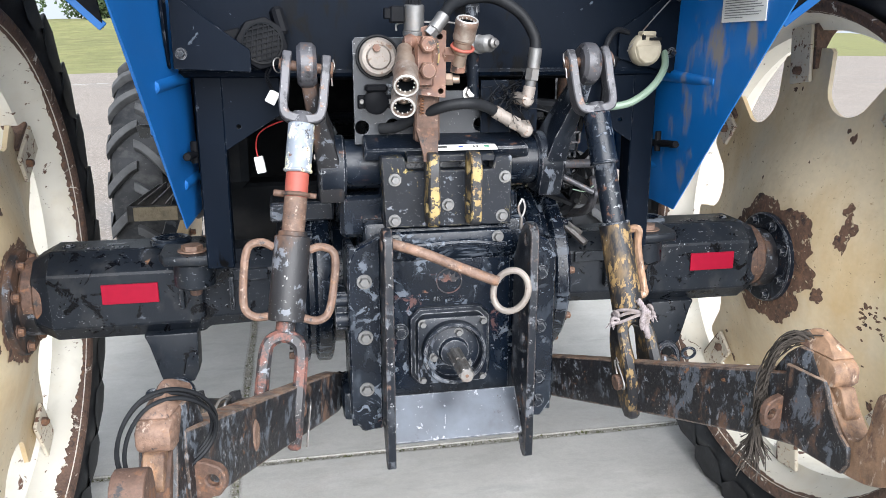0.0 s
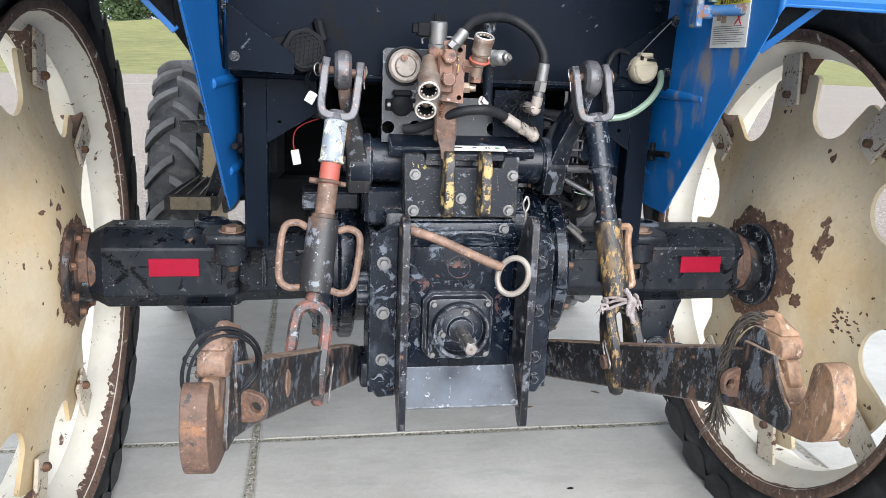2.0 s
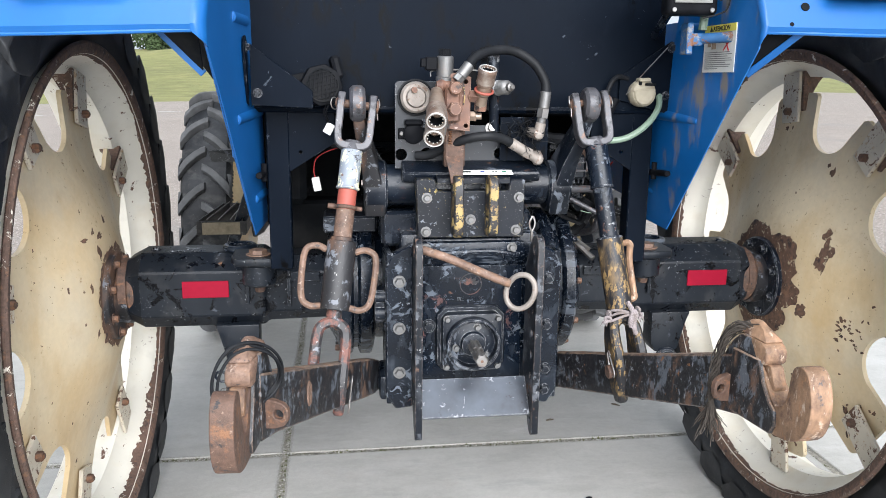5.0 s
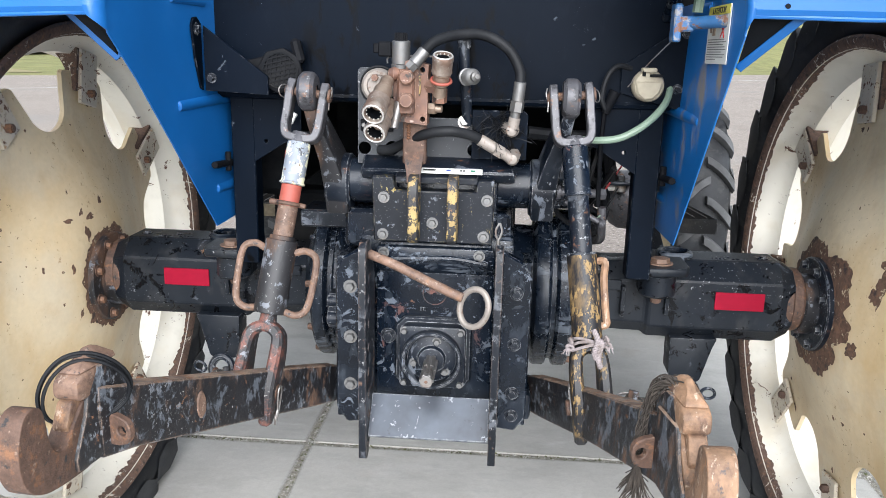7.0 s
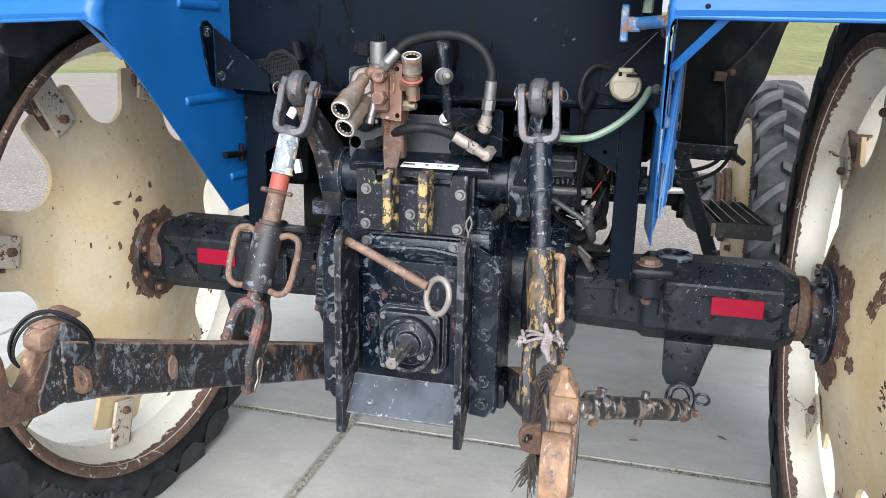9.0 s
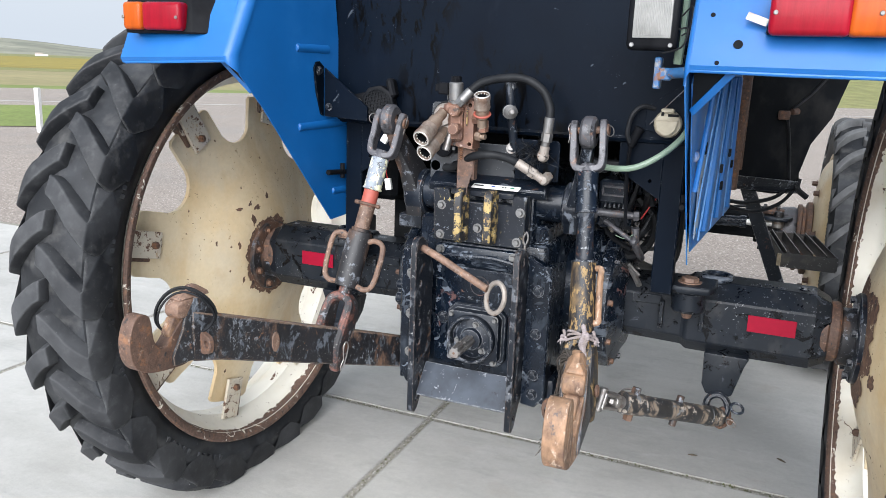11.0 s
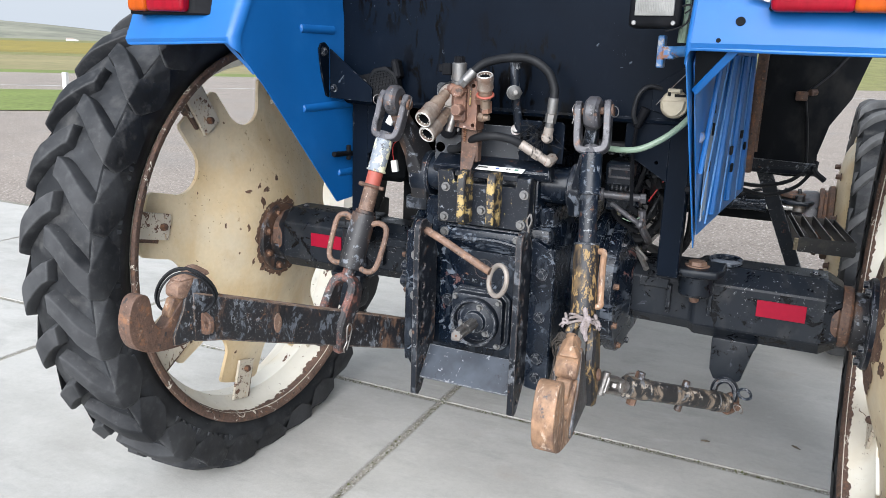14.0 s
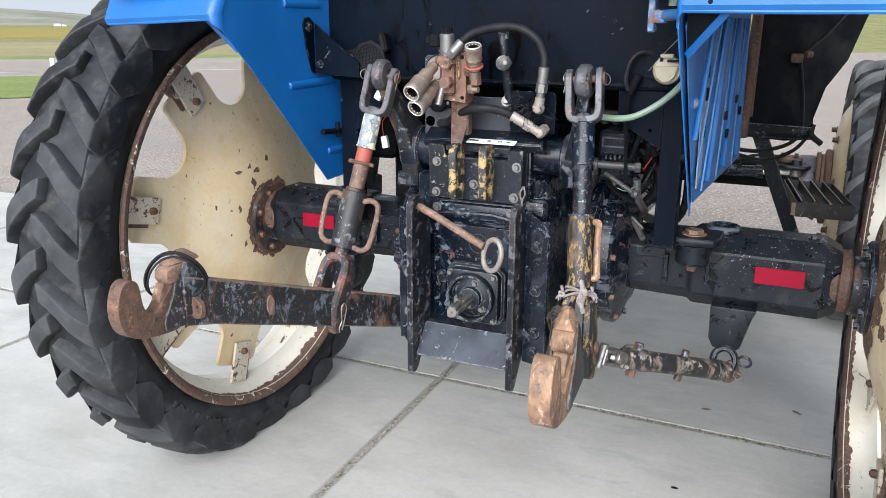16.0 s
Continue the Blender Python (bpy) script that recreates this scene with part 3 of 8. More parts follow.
def lathe(profile, p, d, seg=32):
    """A profile of (radius, height) turned about the axis d through p; radius 0 closes it."""
    bm = bmesh.new()
    rows = []
    for r, h in profile:
        if r < 1e-6:
            rows.append([bm.verts.new((0, 0, h))])
        else:
            rows.append([bm.verts.new((r * math.cos(k * math.tau / seg), r * math.sin(k * math.tau / seg), h)) for k in range(seg)])
    for a, b in zip(rows, rows[1:]):
        for i in range(seg):
            j = (i + 1) % seg
            q = [a[i % len(a)], a[j % len(a)], b[j % len(b)], b[i % len(b)]]
            q = [v for k, v in enumerate(q) if v not in q[:k]]
            if len(q) > 2:
                bm.faces.new(q)
    finish(bm)
    return moved(bm, aim(p, d))


def rod(a, b, r, r1=None, seg=16, bev=0.0015):
    a, b = Vector(a), Vector(b)
    h, r1 = (b - a).length, r if r1 is None else r1
    e = min(bev, 0.3 * r, 0.3 * h)
    e1 = min(bev, 0.3 * r1, 0.3 * h)
    return lathe([(0, 0), (r - e, 0), (r, e), (r1, h - e1), (r1 - e1, h), (0, h)], a, b - a, seg)


def hexrod(a, b, r):
    return rod(a, b, r, seg=6, bev=0.001)


def curve_points(points, steps=6, closed=False):
    """Points of a smooth curve through the given ones."""
    p = [Vector(q) for q in points]
    n = len(p)
    out = []
    for i in range(n if closed else n - 1):
        if closed:
            p0, p1, p2, p3 = p[i - 1], p[i], p[(i + 1) % n], p[(i + 2) % n]
        else:
            p1, p2 = p[i], p[i + 1]
            p0 = p[i - 1] if i else p1 * 2 - p2
            p3 = p[i + 2] if i + 2 < n else p2 * 2 - p1
        for k in range(steps):
            t = k / steps
            out.append(0.5 * (2 * p1 + (p2 - p0) * t + (2 * p0 - 5 * p1 + 4 * p2 - p3) * t * t + (3 * p1 - p0 - 3 * p2 + p3) * t ** 3))
    if not closed:
        out.append(p[-1])
    return out


def pipe(points, r, seg=8, closed=False, steps=6, smooth=True):
    pts = curve_points(points, steps, closed) if smooth else [Vector(q) for q in points]
    n = len(pts)
    bm = bmesh.new()
    rows = []
    side = None
    for i, p in enumerate(pts):
        ahead = pts[(i + 1) % n] if closed or i < n - 1 else p
        behind = pts[i - 1] if closed or i else p
        d = (ahead - behind).normalized()
        if side is None:
            side = d.orthogonal().normalized()
        side = (side - d * side.dot(d)).normalized()
        up = d.cross(side)
        rows.append([bm.verts.new(p + r * (math.cos(k * math.tau / seg) * side + math.sin(k * math.tau / seg) * up)) for k in range(seg)])
    for i in range(n if closed else n - 1):
        a, b = rows[i], rows[(i + 1) % n]
        shift = 0
        if closed and i == n - 1:
            shift = min(range(seg), key=lambda s: (b[s].co - a[0].co).length)
        for k in range(seg):
            bm.faces.new((a[k], a[(k + 1) % seg], b[(k + 1 + shift) % seg], b[(k + shift) % seg]))
    if not closed:
        bm.faces.new(rows[0])
        bm.faces.new(rows[-1])
    return finish(bm)


def torus(p, d, R, r, seg=28, ring=10):
    m = aim(p, d)
    return pipe([m @ Vector((R * math.cos(k * math.tau / seg), R * math.sin(k * math.tau / seg), 0)) for k in range(seg)], r, ring, True, smooth=False)


def mesh_of(name, shapes, material, sharp=35):
    if not isinstance(shapes, (list, tuple)):
        shapes = [shapes]
    bm = shapes[0]
    for other in shapes[1:]:
        me = bpy.data.meshes.new("join")
        other.to_mesh(me)
        bm.from_mesh(me)
        bpy.data.meshes.remove(me)
        other.free()
    limit = radians(sharp)
    for f in bm.faces:
        f.smooth = True
    for e in bm.edges:
        if len(e.link_faces) == 2 and e.calc_face_angle(0) > limit:
            e.smooth = False
    me = bpy.data.meshes.new(name)
    bm.to_mesh(me)
    bm.free()
    me.materials.append(material)
    return me


PLACE = {}


def thing(name, label, category, base=(0, 0, 0), group="", kind=""):
    ob = new(name)
    ob.location = base
    PLACE[ob] = Matrix.Translation(base)
    return tagged(ob, label, category, group, kind)


def put_mesh(name, me, parent, m=None, label=""):
    ob = new(name, me)
    m = m or Matrix()
    PLACE[ob] = m
    if parent is not None:
        ob.parent = parent
        ob.matrix_basis = PLACE[parent].inverted() @ m
    else:
        ob.matrix_basis = m
    if label:
        tagged(ob, label)
    return ob


def part(name, shapes, material, parent, label="", sharp=35):
    """One mesh under a thing or under a part."""
    return put_mesh(name, mesh_of(name, shapes, material, sharp), parent, None, label)


def single(name, shapes, material, label, category, kind="", group=""):
    """A thing that is one mesh."""
    return tagged(put_mesh(name, mesh_of(name, shapes, material), None), label, category, group, kind)


def bolt_mesh(r, tall, washer=1.45):
    """A hexagon head on a washer, along z."""
    return [lathe([(0, 0), (r * washer, 0), (r * washer, r * 0.22), (0, r * 0.22)], (0, 0, 0), (0, 0, 1), 16),
            lathe([(0, r * 0.2), (r, r * 0.2), (r, tall * 0.8), (r * 0.86, tall), (0, tall)], (0, 0, 0), (0, 0, 1), 6)]


BOLTS = {}


def bolt(p, d, r, material, parent, tall=None, name="bolt", spin=0.0):
    key = (round(r, 4), material.name, tall)
    if key not in BOLTS:
        BOLTS[key] = mesh_of("bolt", bolt_mesh(r, tall or r * 1.1), material, 25)
    return put_mesh(name, BOLTS[key], parent, aim(p, d, spin))

# ---- ground ----
def height(x, y):
    """The land: level near by, a bank ahead beyond the road, hills to the left far off."""
    u = (y - x) / math.sqrt(2)
    ahead = max(0.0, min(1.0, (x + 0.55 * y) / 40.0))
    rise = max(0.0, u - 46.0)
    east = max(0.0, min(1.0, (x / max(y, 1.0) + 0.2) / 0.53))
    return ahead * min(6.2 + 16.0 * east, rise * (0.088 + 0.072 * east))


def land(points_x, points_y, lift, material, name, label, category, keep=lambda x, y: True):
    bm = bmesh.new()
    grid = {}
    for i, x in enumerate(points_x):
        for j, y in enumerate(points_y):
            grid[i, j] = bm.verts.new((x, y, height(x, y) + lift))
    for i in range(len(points_x) - 1):
        for j in range(len(points_y) - 1):
            if keep((points_x[i] + points_x[i + 1]) / 2, (points_y[j] + points_y[j + 1]) / 2):
                bm.faces.new((grid[i, j], grid[i + 1, j], grid[i + 1, j + 1], grid[i, j + 1]))
    return single(name, finish(bm), material, label, category, "structure")


def steps_out(near, far, fine, n):
    return sorted({round(s * v, 3) for s in (-1, 1) for v in list(np.arange(0, near, fine)) + list(np.geomspace(near, far, n))})


RIM_XS = steps_out(120, 3000, 10, 14)
land(RIM_XS, RIM_XS, -0.06, GRASS, "ground", "green and straw-coloured meadow reaching to the hills", "ground")


def strip(u0, u1, v0, v1, lift, material, name, label, category, n=24):
    """A band of land along the road, which runs at 45 degrees: u across it, v along it."""
    bm = bmesh.new()
    k = math.sqrt(0.5)
    rows = []
    for i in range(n + 1):
        v = v0 + (v1 - v0) * i / n
        row = []
        for j in range(5):
            u = u0 + (u1 - u0) * j / 4
            x, y = k * (v - u), k * (v + u)
            row.append(bm.verts.new((x, y, height(x, y) + lift)))
        rows.append(row)
    for a, b in zip(rows, rows[1:]):
        for j in range(4):
            bm.faces.new((a[j], a[j + 1], b[j + 1], b[j]))
    return single(name, finish(bm), material, label, category, "structure")


# the paved yard and road, one sheet of old asphalt out to the far road edge
strip(-60, 43.8, -80, 140, -0.03, ASPHALT, "road", "pale worn asphalt yard and road", "road", 60)
strip(20.3, 29.0, -140, -0.8, -0.012, VERGE, "verge", "bright green grass verge beside the road", "grass", 30)
strip(31.6, 31.75, -140, 140, -0.02, ROAD_PAINT, "trim", "white painted line along the road", "road marking", 60)
strip(43.8, 48, -300, 9, -0.03, VERGE, "verge", "green roadside grass", "grass", 40)
strip(48, 88, -400, 12, -0.03, STUBBLE, "field", "straw-coloured dry grass field", "field", 40)
strip(88, 104, -420, 15, -0.025, GRASS, "field", "dull green strip of grass", "field", 30)
strip(104, 420, -800, 46, -0.01, CROP, "field", "yellow crop field far off", "field", 30)

strip(420, 436, -900, 60, 0.6, HEDGE, "hedge_line", "dark distant hedge line at the foot of the hills", "hedge", 30)
strip(440, 470, -900, -160, 1.2, ROAD_PAINT, "far_road", "thin pale road at the foot of the hills", "road", 30)

# hills on the skyline
hill = bmesh.new()
ridge = []
for i in range(61):
    a = radians(60 + i * 2.2)
    d = 1700
    h = 0.62 * (30 + 20 * noise.fractal((i * 0.14, 0.3, 0.0), 1.0, 2.0, 4) + 12 * math.sin(i * 0.33 + 0.6))
    x, y = d * math.cos(a), d * math.sin(a)
    ridge.append([hill.verts.new((x * 0.72, y * 0.72, -2)), hill.verts.new((x * 0.86, y * 0.86, max(5, h) * 0.62)),
                  hill.verts.new((x, y, max(8, h))), hill.verts.new((x * 1.2, y * 1.2, -2))])
for a, b in zip(ridge, ridge[1:]):
    for j in range(3):
        hill.faces.new((a[j], a[j + 1], b[j + 1], b[j]))
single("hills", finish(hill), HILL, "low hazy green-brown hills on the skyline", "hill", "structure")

# concrete pad: a bed of joint filling, and slabs on it
PAD_X, PAD_Y = [-12.11, -9.81, -7.51, -5.21, -2.91, -0.61, 1.69, 3.99, 6.29, 8.59], [-5.3, -3.2, -1.1, 0.95, 3.0, 5.1]
single("joint_filling", prism([(-12.3, -5.4), (8.7, -5.4), (8.7, 5.16), (-12.3, 5.16)], "z", -0.1, -0.005, 0),
       JOINT, "sandy joint filling with moss between concrete slabs", "paving joint", "structure")
pavement = thing("pavement", "large pale grey concrete slabs with gritty joints", "pavement", (0, 0, 0), "", "structure")
for i in range(len(PAD_X) - 1):
    for j in range(len(PAD_Y) - 1):
        g = 0.014
        x0, x1, y0, y1 = PAD_X[i] + g, PAD_X[i + 1] - g, PAD_Y[j] + g, PAD_Y[j + 1] - g
        edge = []
        for (ax, ay), (bx, by) in zip([(x0, y0), (x1, y0), (x1, y1), (x0, y1)], [(x1, y0), (x1, y1), (x0, y1), (x0, y0)]):
            for k in range(24):
                t = k / 24
                w = 0.006 * noise.noise((3.1 * (ax + (bx - ax) * t) + i, 3.1 * (ay + (by - ay) * t) + j, 0.5)) if k else 0
                edge.append((ax + (bx - ax) * t + (w if ax == bx else 0), ay + (by - ay) * t + (w if ay == by else 0)))
        part("slab", prism(edge, "z", -0.09, 0.0, 0.004), CONCRETE, pavement)

# grit, small stones and moss lying in the joints near the tractor
g = random.Random(21)
pebbles, moss = bmesh.new(), bmesh.new()


def crumb(bm, p, r, squash):
    top = [bm.verts.new((p[0] + r * g.uniform(0.6, 1.1) * math.cos(a), p[1] + r * g.uniform(0.6, 1.1) * math.sin(a), p[2])) for a in (0, 1.25, 2.5, 3.8, 5.0)]
    cap = bm.verts.new((p[0], p[1], p[2] + r * squash))
    for k in range(5):
        bm.faces.new((top[k], top[(k + 1) % 5], cap))


for k in range(5200):
    if g.random() < 0.55:
        x, y = g.uniform(-3.2, 2.2), 3.0 + g.gauss(0, 0.010)
    else:
        x, y = g.choice((-0.61, -0.61, -0.61, -2.91, 1.69)) + g.gauss(0, 0.010), g.uniform(1.1, 4.9)
    if g.random() < 0.88:
        crumb(pebbles, (x, y, -0.006), g.choice((0.002, 0.003, 0.003, 0.004, 0.006)), g.uniform(0.6, 1.1))
    else:
        crumb(moss, (x, y, -0.006), g.uniform(0.003, 0.009), g.uniform(0.5, 1.2))
tagged(single("gravel", pebbles, PEBBLE, "fine pale grit lying in the slab joints", "gravel"), kind="stuff")
tagged(single("moss", moss, MOSS, "small dull green moss tufts in the slab joints", "moss"), kind="stuff")


def scrap(name, x, y, turn, size, material, label, category):
    m = pose(x, y, 0.0015, 0, 0, turn)
    bm = loft([[(-size, -0.004, 0), (-size, 0.004, 0), (-size, 0.0, 0.004)], [(0, -0.007, 0), (0, 0.006, 0), (0, 0.0, 0.007)], [(size, -0.003, 0), (size, 0.003, 0), (size, 0, 0.003)]])
    return tagged(put_mesh(name, mesh_of(name, bm, material), None, m), label, category)


scrap("twig", 0.997, 3.346, -35, 0.022, BARK, "short dark twig lying on the concrete", "twig")
scrap("twig", 0.62, 3.21, 12, 0.020, BARK, "thin dark twig lying on the concrete", "twig")

scrap("plastic_scrap", 0.585, 2.503, 4, 0.013, PLASTIC, "small flat scrap of dark plastic on the concrete", "scrap")

# ---- the tractor: large parts ----
AX_Y, AX_Z = 2.33, 0.94
WHEEL_Z = {-1: 0.917, 1: 0.928}
tractor = thing("tractor", "old blue and black farm tractor with cream wheels, seen from behind", "tractor", (0, 3.4, 0))
SIDES = ((-1, "left"), (1, "right"))


def turned(r, a, x):
    """A point of a rear wheel: radius, angle from straight back and upwards, place along the axle."""
    return Vector((x, AX_Y - r * math.cos(a), WHEEL_Z[1 if x > 0 else -1] + r * math.sin(a)))


def tyre(cx, cy, cz, s, R, rim_r, w, lugs, lug_h, lug_w, parent, tread, floor=0.002):
    """A narrow farm tyre: carcass, then chevron lugs in two staggered rows. s: the side it stands on."""
    def at(r, a, x):
        return Vector((cx + x, cy - r * math.cos(a), cz + r * math.sin(a)))

    h = w / 2
    body = R - lug_h
    prof = [(rim_r - 0.025, -h * 0.62), (rim_r + 0.004, -h * 0.70), (rim_r + 0.03, -h * 0.86), (rim_r + (body - rim_r) * 0.5, -h * 0.97), (body - 0.045, -h * 0.93),
            (body - 0.012, -h * 0.80), (body, -h * 0.45), (body + 0.003, 0)]
    prof = prof + [(r, -x) for r, x in reversed(prof[:-1])]
    seg = 96
    bm = bmesh.new()
    rows = [[bm.verts.new(at(r, k * math.tau / seg, x)) for k in range(seg)] for r, x in prof]
    for a, b in zip(rows, rows[1:]):
        for k in range(seg):
            bm.faces.new((a[k], a[(k + 1) % seg], b[(k + 1) % seg], b[k]))
    for v in bm.verts:
        v.co.z = max(v.co.z, floor)
    finish(bm)
    t = part("tyre", bm, RUBBER, parent, "worn black rubber farm tyre")
    # raised rings and blocks of worn lettering on the inner sidewall
    marks = []
    for ring_r, span, count in ((rim_r + 0.085, 0.9, 26), (rim_r + 0.075, 0.5, 12)):
        start = 0.55 if count == 26 else -0.75
        for k in range(count):
            a = start - span * k / count
            if k % 6 == 5:
                continue
            x = -s * h * 0.955
            pts = [at(ring_r - 0.016, a, x), at(ring_r - 0.016, a + 0.018, x), at(ring_r + 0.016, a + 0.018, x - (-s) * 0.004), at(ring_r + 0.016, a, x - (-s) * 0.004)]
            marks.append(loft([[p + Vector((-s * 0.004, 0, 0)) for p in pts], [p + Vector((s * 0.012, 0, 0)) for p in pts]], 0.001))
    tagged(part("sidewall_mark", marks, RUBBER, parent, "raised unreadable sidewall marks"), kind="stuff")
    for row, side in enumerate((-1, 1)):
        for k in range(lugs):
            a0 = (k + 0.5 * row) * math.tau / lugs
            lug = bmesh.new()
            ring = []
            wob = random.uniform(-0.006, 0.006)
            for j in range(7):
                f = j / 6
                x = side * h * (-0.06 + 1.02 * f)
                a = a0 - f ** 1.35 * (0.92 * h / R) + 0.4 * h / R
                half = (lug_w * (0.27 + 0.11 * f)) / R
                top = R - 0.030 * max(0.0, (f - 0.62) / 0.38) ** 1.6 + wob * 0.3
                low = body - 0.012 - (0.03 if j == 6 else 0)
                ring.append([lug.verts.new(at(low, a - half * 1.4, x)), lug.verts.new(at(top, a - half, x)),
                             lug.verts.new(at(top, a + half, x)), lug.verts.new(at(low, a + half * 1.4, x))])
            for p, q in zip(ring, ring[1:]):
                for n in range(4):
                    lug.faces.new((p[n], p[(n + 1) % 4], q[(n + 1) % 4], q[n]))
            lug.faces.new(ring[0])
            end = ring[-1]
            # the shoulder: a broad tongue that runs down on to the sidewall
            am = a0 - 0.52 * h / R
            deep = 0.108 * (R / 0.965)
            half = lug_w * 0.36 / R
            tail = [lug.verts.new(at(body - deep, am + half * 0.35, side * h * 0.975)), lug.verts.new(at(body - deep, am + half * 2.5, side * h * 0.975))]
            mid = [lug.verts.new(at(body - deep * 0.50, am - half * 1.30, side * h * 1.0)), lug.verts.new(at(body - deep * 0.48, am + half * 4.1, side * h * 1.0))]
            root = lug.verts.new(at(body - 0.012, am + half * 4.0, side * h * 0.84))
            lug.faces.new((end[0], end[1], mid[0]))
            lug.faces.new((end[1], end[2], mid[1], mid[0]))
            lug.faces.new((end[2], root, mid[1]))
            lug.faces.new((end[2], end[3], root))
            lug.faces.new((mid[0], mid[1], tail[1], tail[0]))
            lug.faces.new((end[0], mid[0], tail[0]))
            for v in lug.verts:
                v.co.z = max(v.co.z, floor - 0.001)
            finish(lug, 0.017, 3)
            put_mesh("tread_lug", mesh_of("tread_lug", lug, tread, 40), t)
    return t


def rear_wheel(s):
    """Dished cream disc with eight scallops and arms, bolted to lugs inside a white rim."""
    cz = WHEEL_Z[s]
    phase = radians(7.0 if s > 0 else 13.5)
    wide = 0.035 if s > 0 else 0.0
    NOTCH, c, tip = 0.102, 0.566, 0.634
    open_a = math.asin(NOTCH / c)

    def dish(r):
        f = max(0.0, min(1.0, (r - 0.15) / 0.34))
        return s * (1.068 + wide + 0.098 * (0.35 * f + 0.65 * f * f * (3 - 2 * f)) + 0.02 * max(0.0, (r - 0.49) / 0.14))

    bm = bmesh.new()
    rings = []
    n = 288
    for q in range(19):
        ring = []
        for k in range(n):
            b = (k + 0.5) * math.tau / n
            a = b + phase
            turn = abs((b % (math.tau / 8)) - math.tau / 16)
            # scallops lie between the arms: a round bottom, then sides that open a little
            edge = tip
            if turn < open_a:
                edge = c * math.cos(turn) - math.sqrt(max(0.0, NOTCH ** 2 - (c * math.sin(turn)) ** 2))
            elif turn < open_a + 0.03:
                edge = c * math.cos(open_a) + (tip - c * math.cos(open_a)) * (turn - open_a) / 0.03
            r = 0.10 + (edge - 0.10) * (q / 18)
            p = turned(r, a, dish(r))
            ring.append(bm.verts.new(p))
        rings.append(ring)
    for a, b in zip(rings, rings[1:]):
        for k in range(n):
            bm.faces.new((a[k], a[(k + 1) % n], b[(k + 1) % n], b[k]))
    out = bmesh.ops.extrude_face_region(bm, geom=list(bm.faces))
    bmesh.ops.translate(bm, vec=(s * 0.014, 0, 0), verts=[v for v in out["geom"] if isinstance(v, bmesh.types.BMVert)])
    wheel = part("rear_wheel", finish(bm), CREAM, tractor, "cream dished wheel disc with scalloped edge and rust spots")
    tyre(s * (1.232 + wide), AX_Y, cz, s, 0.979, 0.762, 0.322, 28, 0.040, 0.116, wheel, LUG_FACE)
    # rim: white well, rusty flange
    x0 = 1.082 + wide
    lip = [(0.784, x0 + 0.012), (0.788, x0 + 0.007), (0.788, x0 + 0.001), (0.781, x0 - 0.004), (0.768, x0 - 0.003), (0.757, x0 + 0.003), (0.751, x0 + 0.010), (0.756, x0 + 0.016), (0.770, x0 + 0.015)]
    well = [(0.7515, x0 + 0.009), (0.747, x0 + 0.024), (0.738, x0 + 0.060), (0.722, x0 + 0.090), (0.698, x0 + 0.108), (0.698, x0 + 0.190), (0.722, x0 + 0.215), (0.740, x0 + 0.255), (0.762, x0 + 0.290),
            (0.785, x0 + 0.305), (0.785, x0 + 0.292), (0.752, x0 + 0.250), (0.732, x0 + 0.205), (0.708, x0 + 0.182), (0.708, x0 + 0.116), (0.730, x0 + 0.098), (0.748, x0 + 0.066), (0.7565, x0 + 0.025)]
    base = (0, AX_Y, cz)
    lip, well = [(r * 0.984, x) for r, x in lip], [(r * 0.984, x) for r, x in well]
    rim = part("rim", lathe(well + [well[0]], base, (s, 0, 0), 96), WHITE_RIM, wheel, "white steel rim with rust patches")
    part("rim_flange", lathe(lip + [lip[0]], base, (s, 0, 0), 96), RIM_EDGE, wheel, "flaking rusty rim flange")
    creep = bmesh.new()
    track = [(0.7395, x0 + 0.012), (0.7345, x0 + 0.024), (0.7300, x0 + 0.042), (0.7255, x0 + 0.060), (0.717, x0 + 0.076)]
    cols = []
    for k in range(900):
        a = k * math.tau / 900
        c_, s_ = math.cos(a), math.sin(a)
        wide_ = noise.noise((c_ * 1.7 + s, s_ * 1.7, 2.2))
        fine = 0.45 * noise.noise((c_ * 7, s_ * 7, 3.3)) + 0.30 * noise.noise((c_ * 19, s_ * 19, 5.1 + s)) + 0.34 * noise.noise((c_ * 49, s_ * 49, 1.3)) + 0.22 * noise.noise((c_ * 160, s_ * 160, 7.7))
        reach = 4 * max(0.04, min(1.0, (0.21 if s < 0 else 0.20) + 0.24 * wide_ + 0.24 * fine * (1 + wide_)))
        col = []
        for step_ in (0, 0.33, 0.67, 1.0):
            f = reach * step_
            m = min(3, int(f))
            r = track[m][0] + (track[m + 1][0] - track[m][0]) * (f - m)
            x = track[m][1] + (track[m + 1][1] - track[m][1]) * (f - m)
            col.append(creep.verts.new(turned(r - 0.0016, a, s * x)))
        cols.append(col)
    for k in range(900):
        for j in range(3):
            creep.faces.new((cols[k][j], cols[(k + 1) % 900][j], cols[(k + 1) % 900][j + 1], cols[k][j + 1]))
    part("rust_band", finish(creep), RIM_EDGE, wheel, "ragged rust creeping from the flange over the white rim")
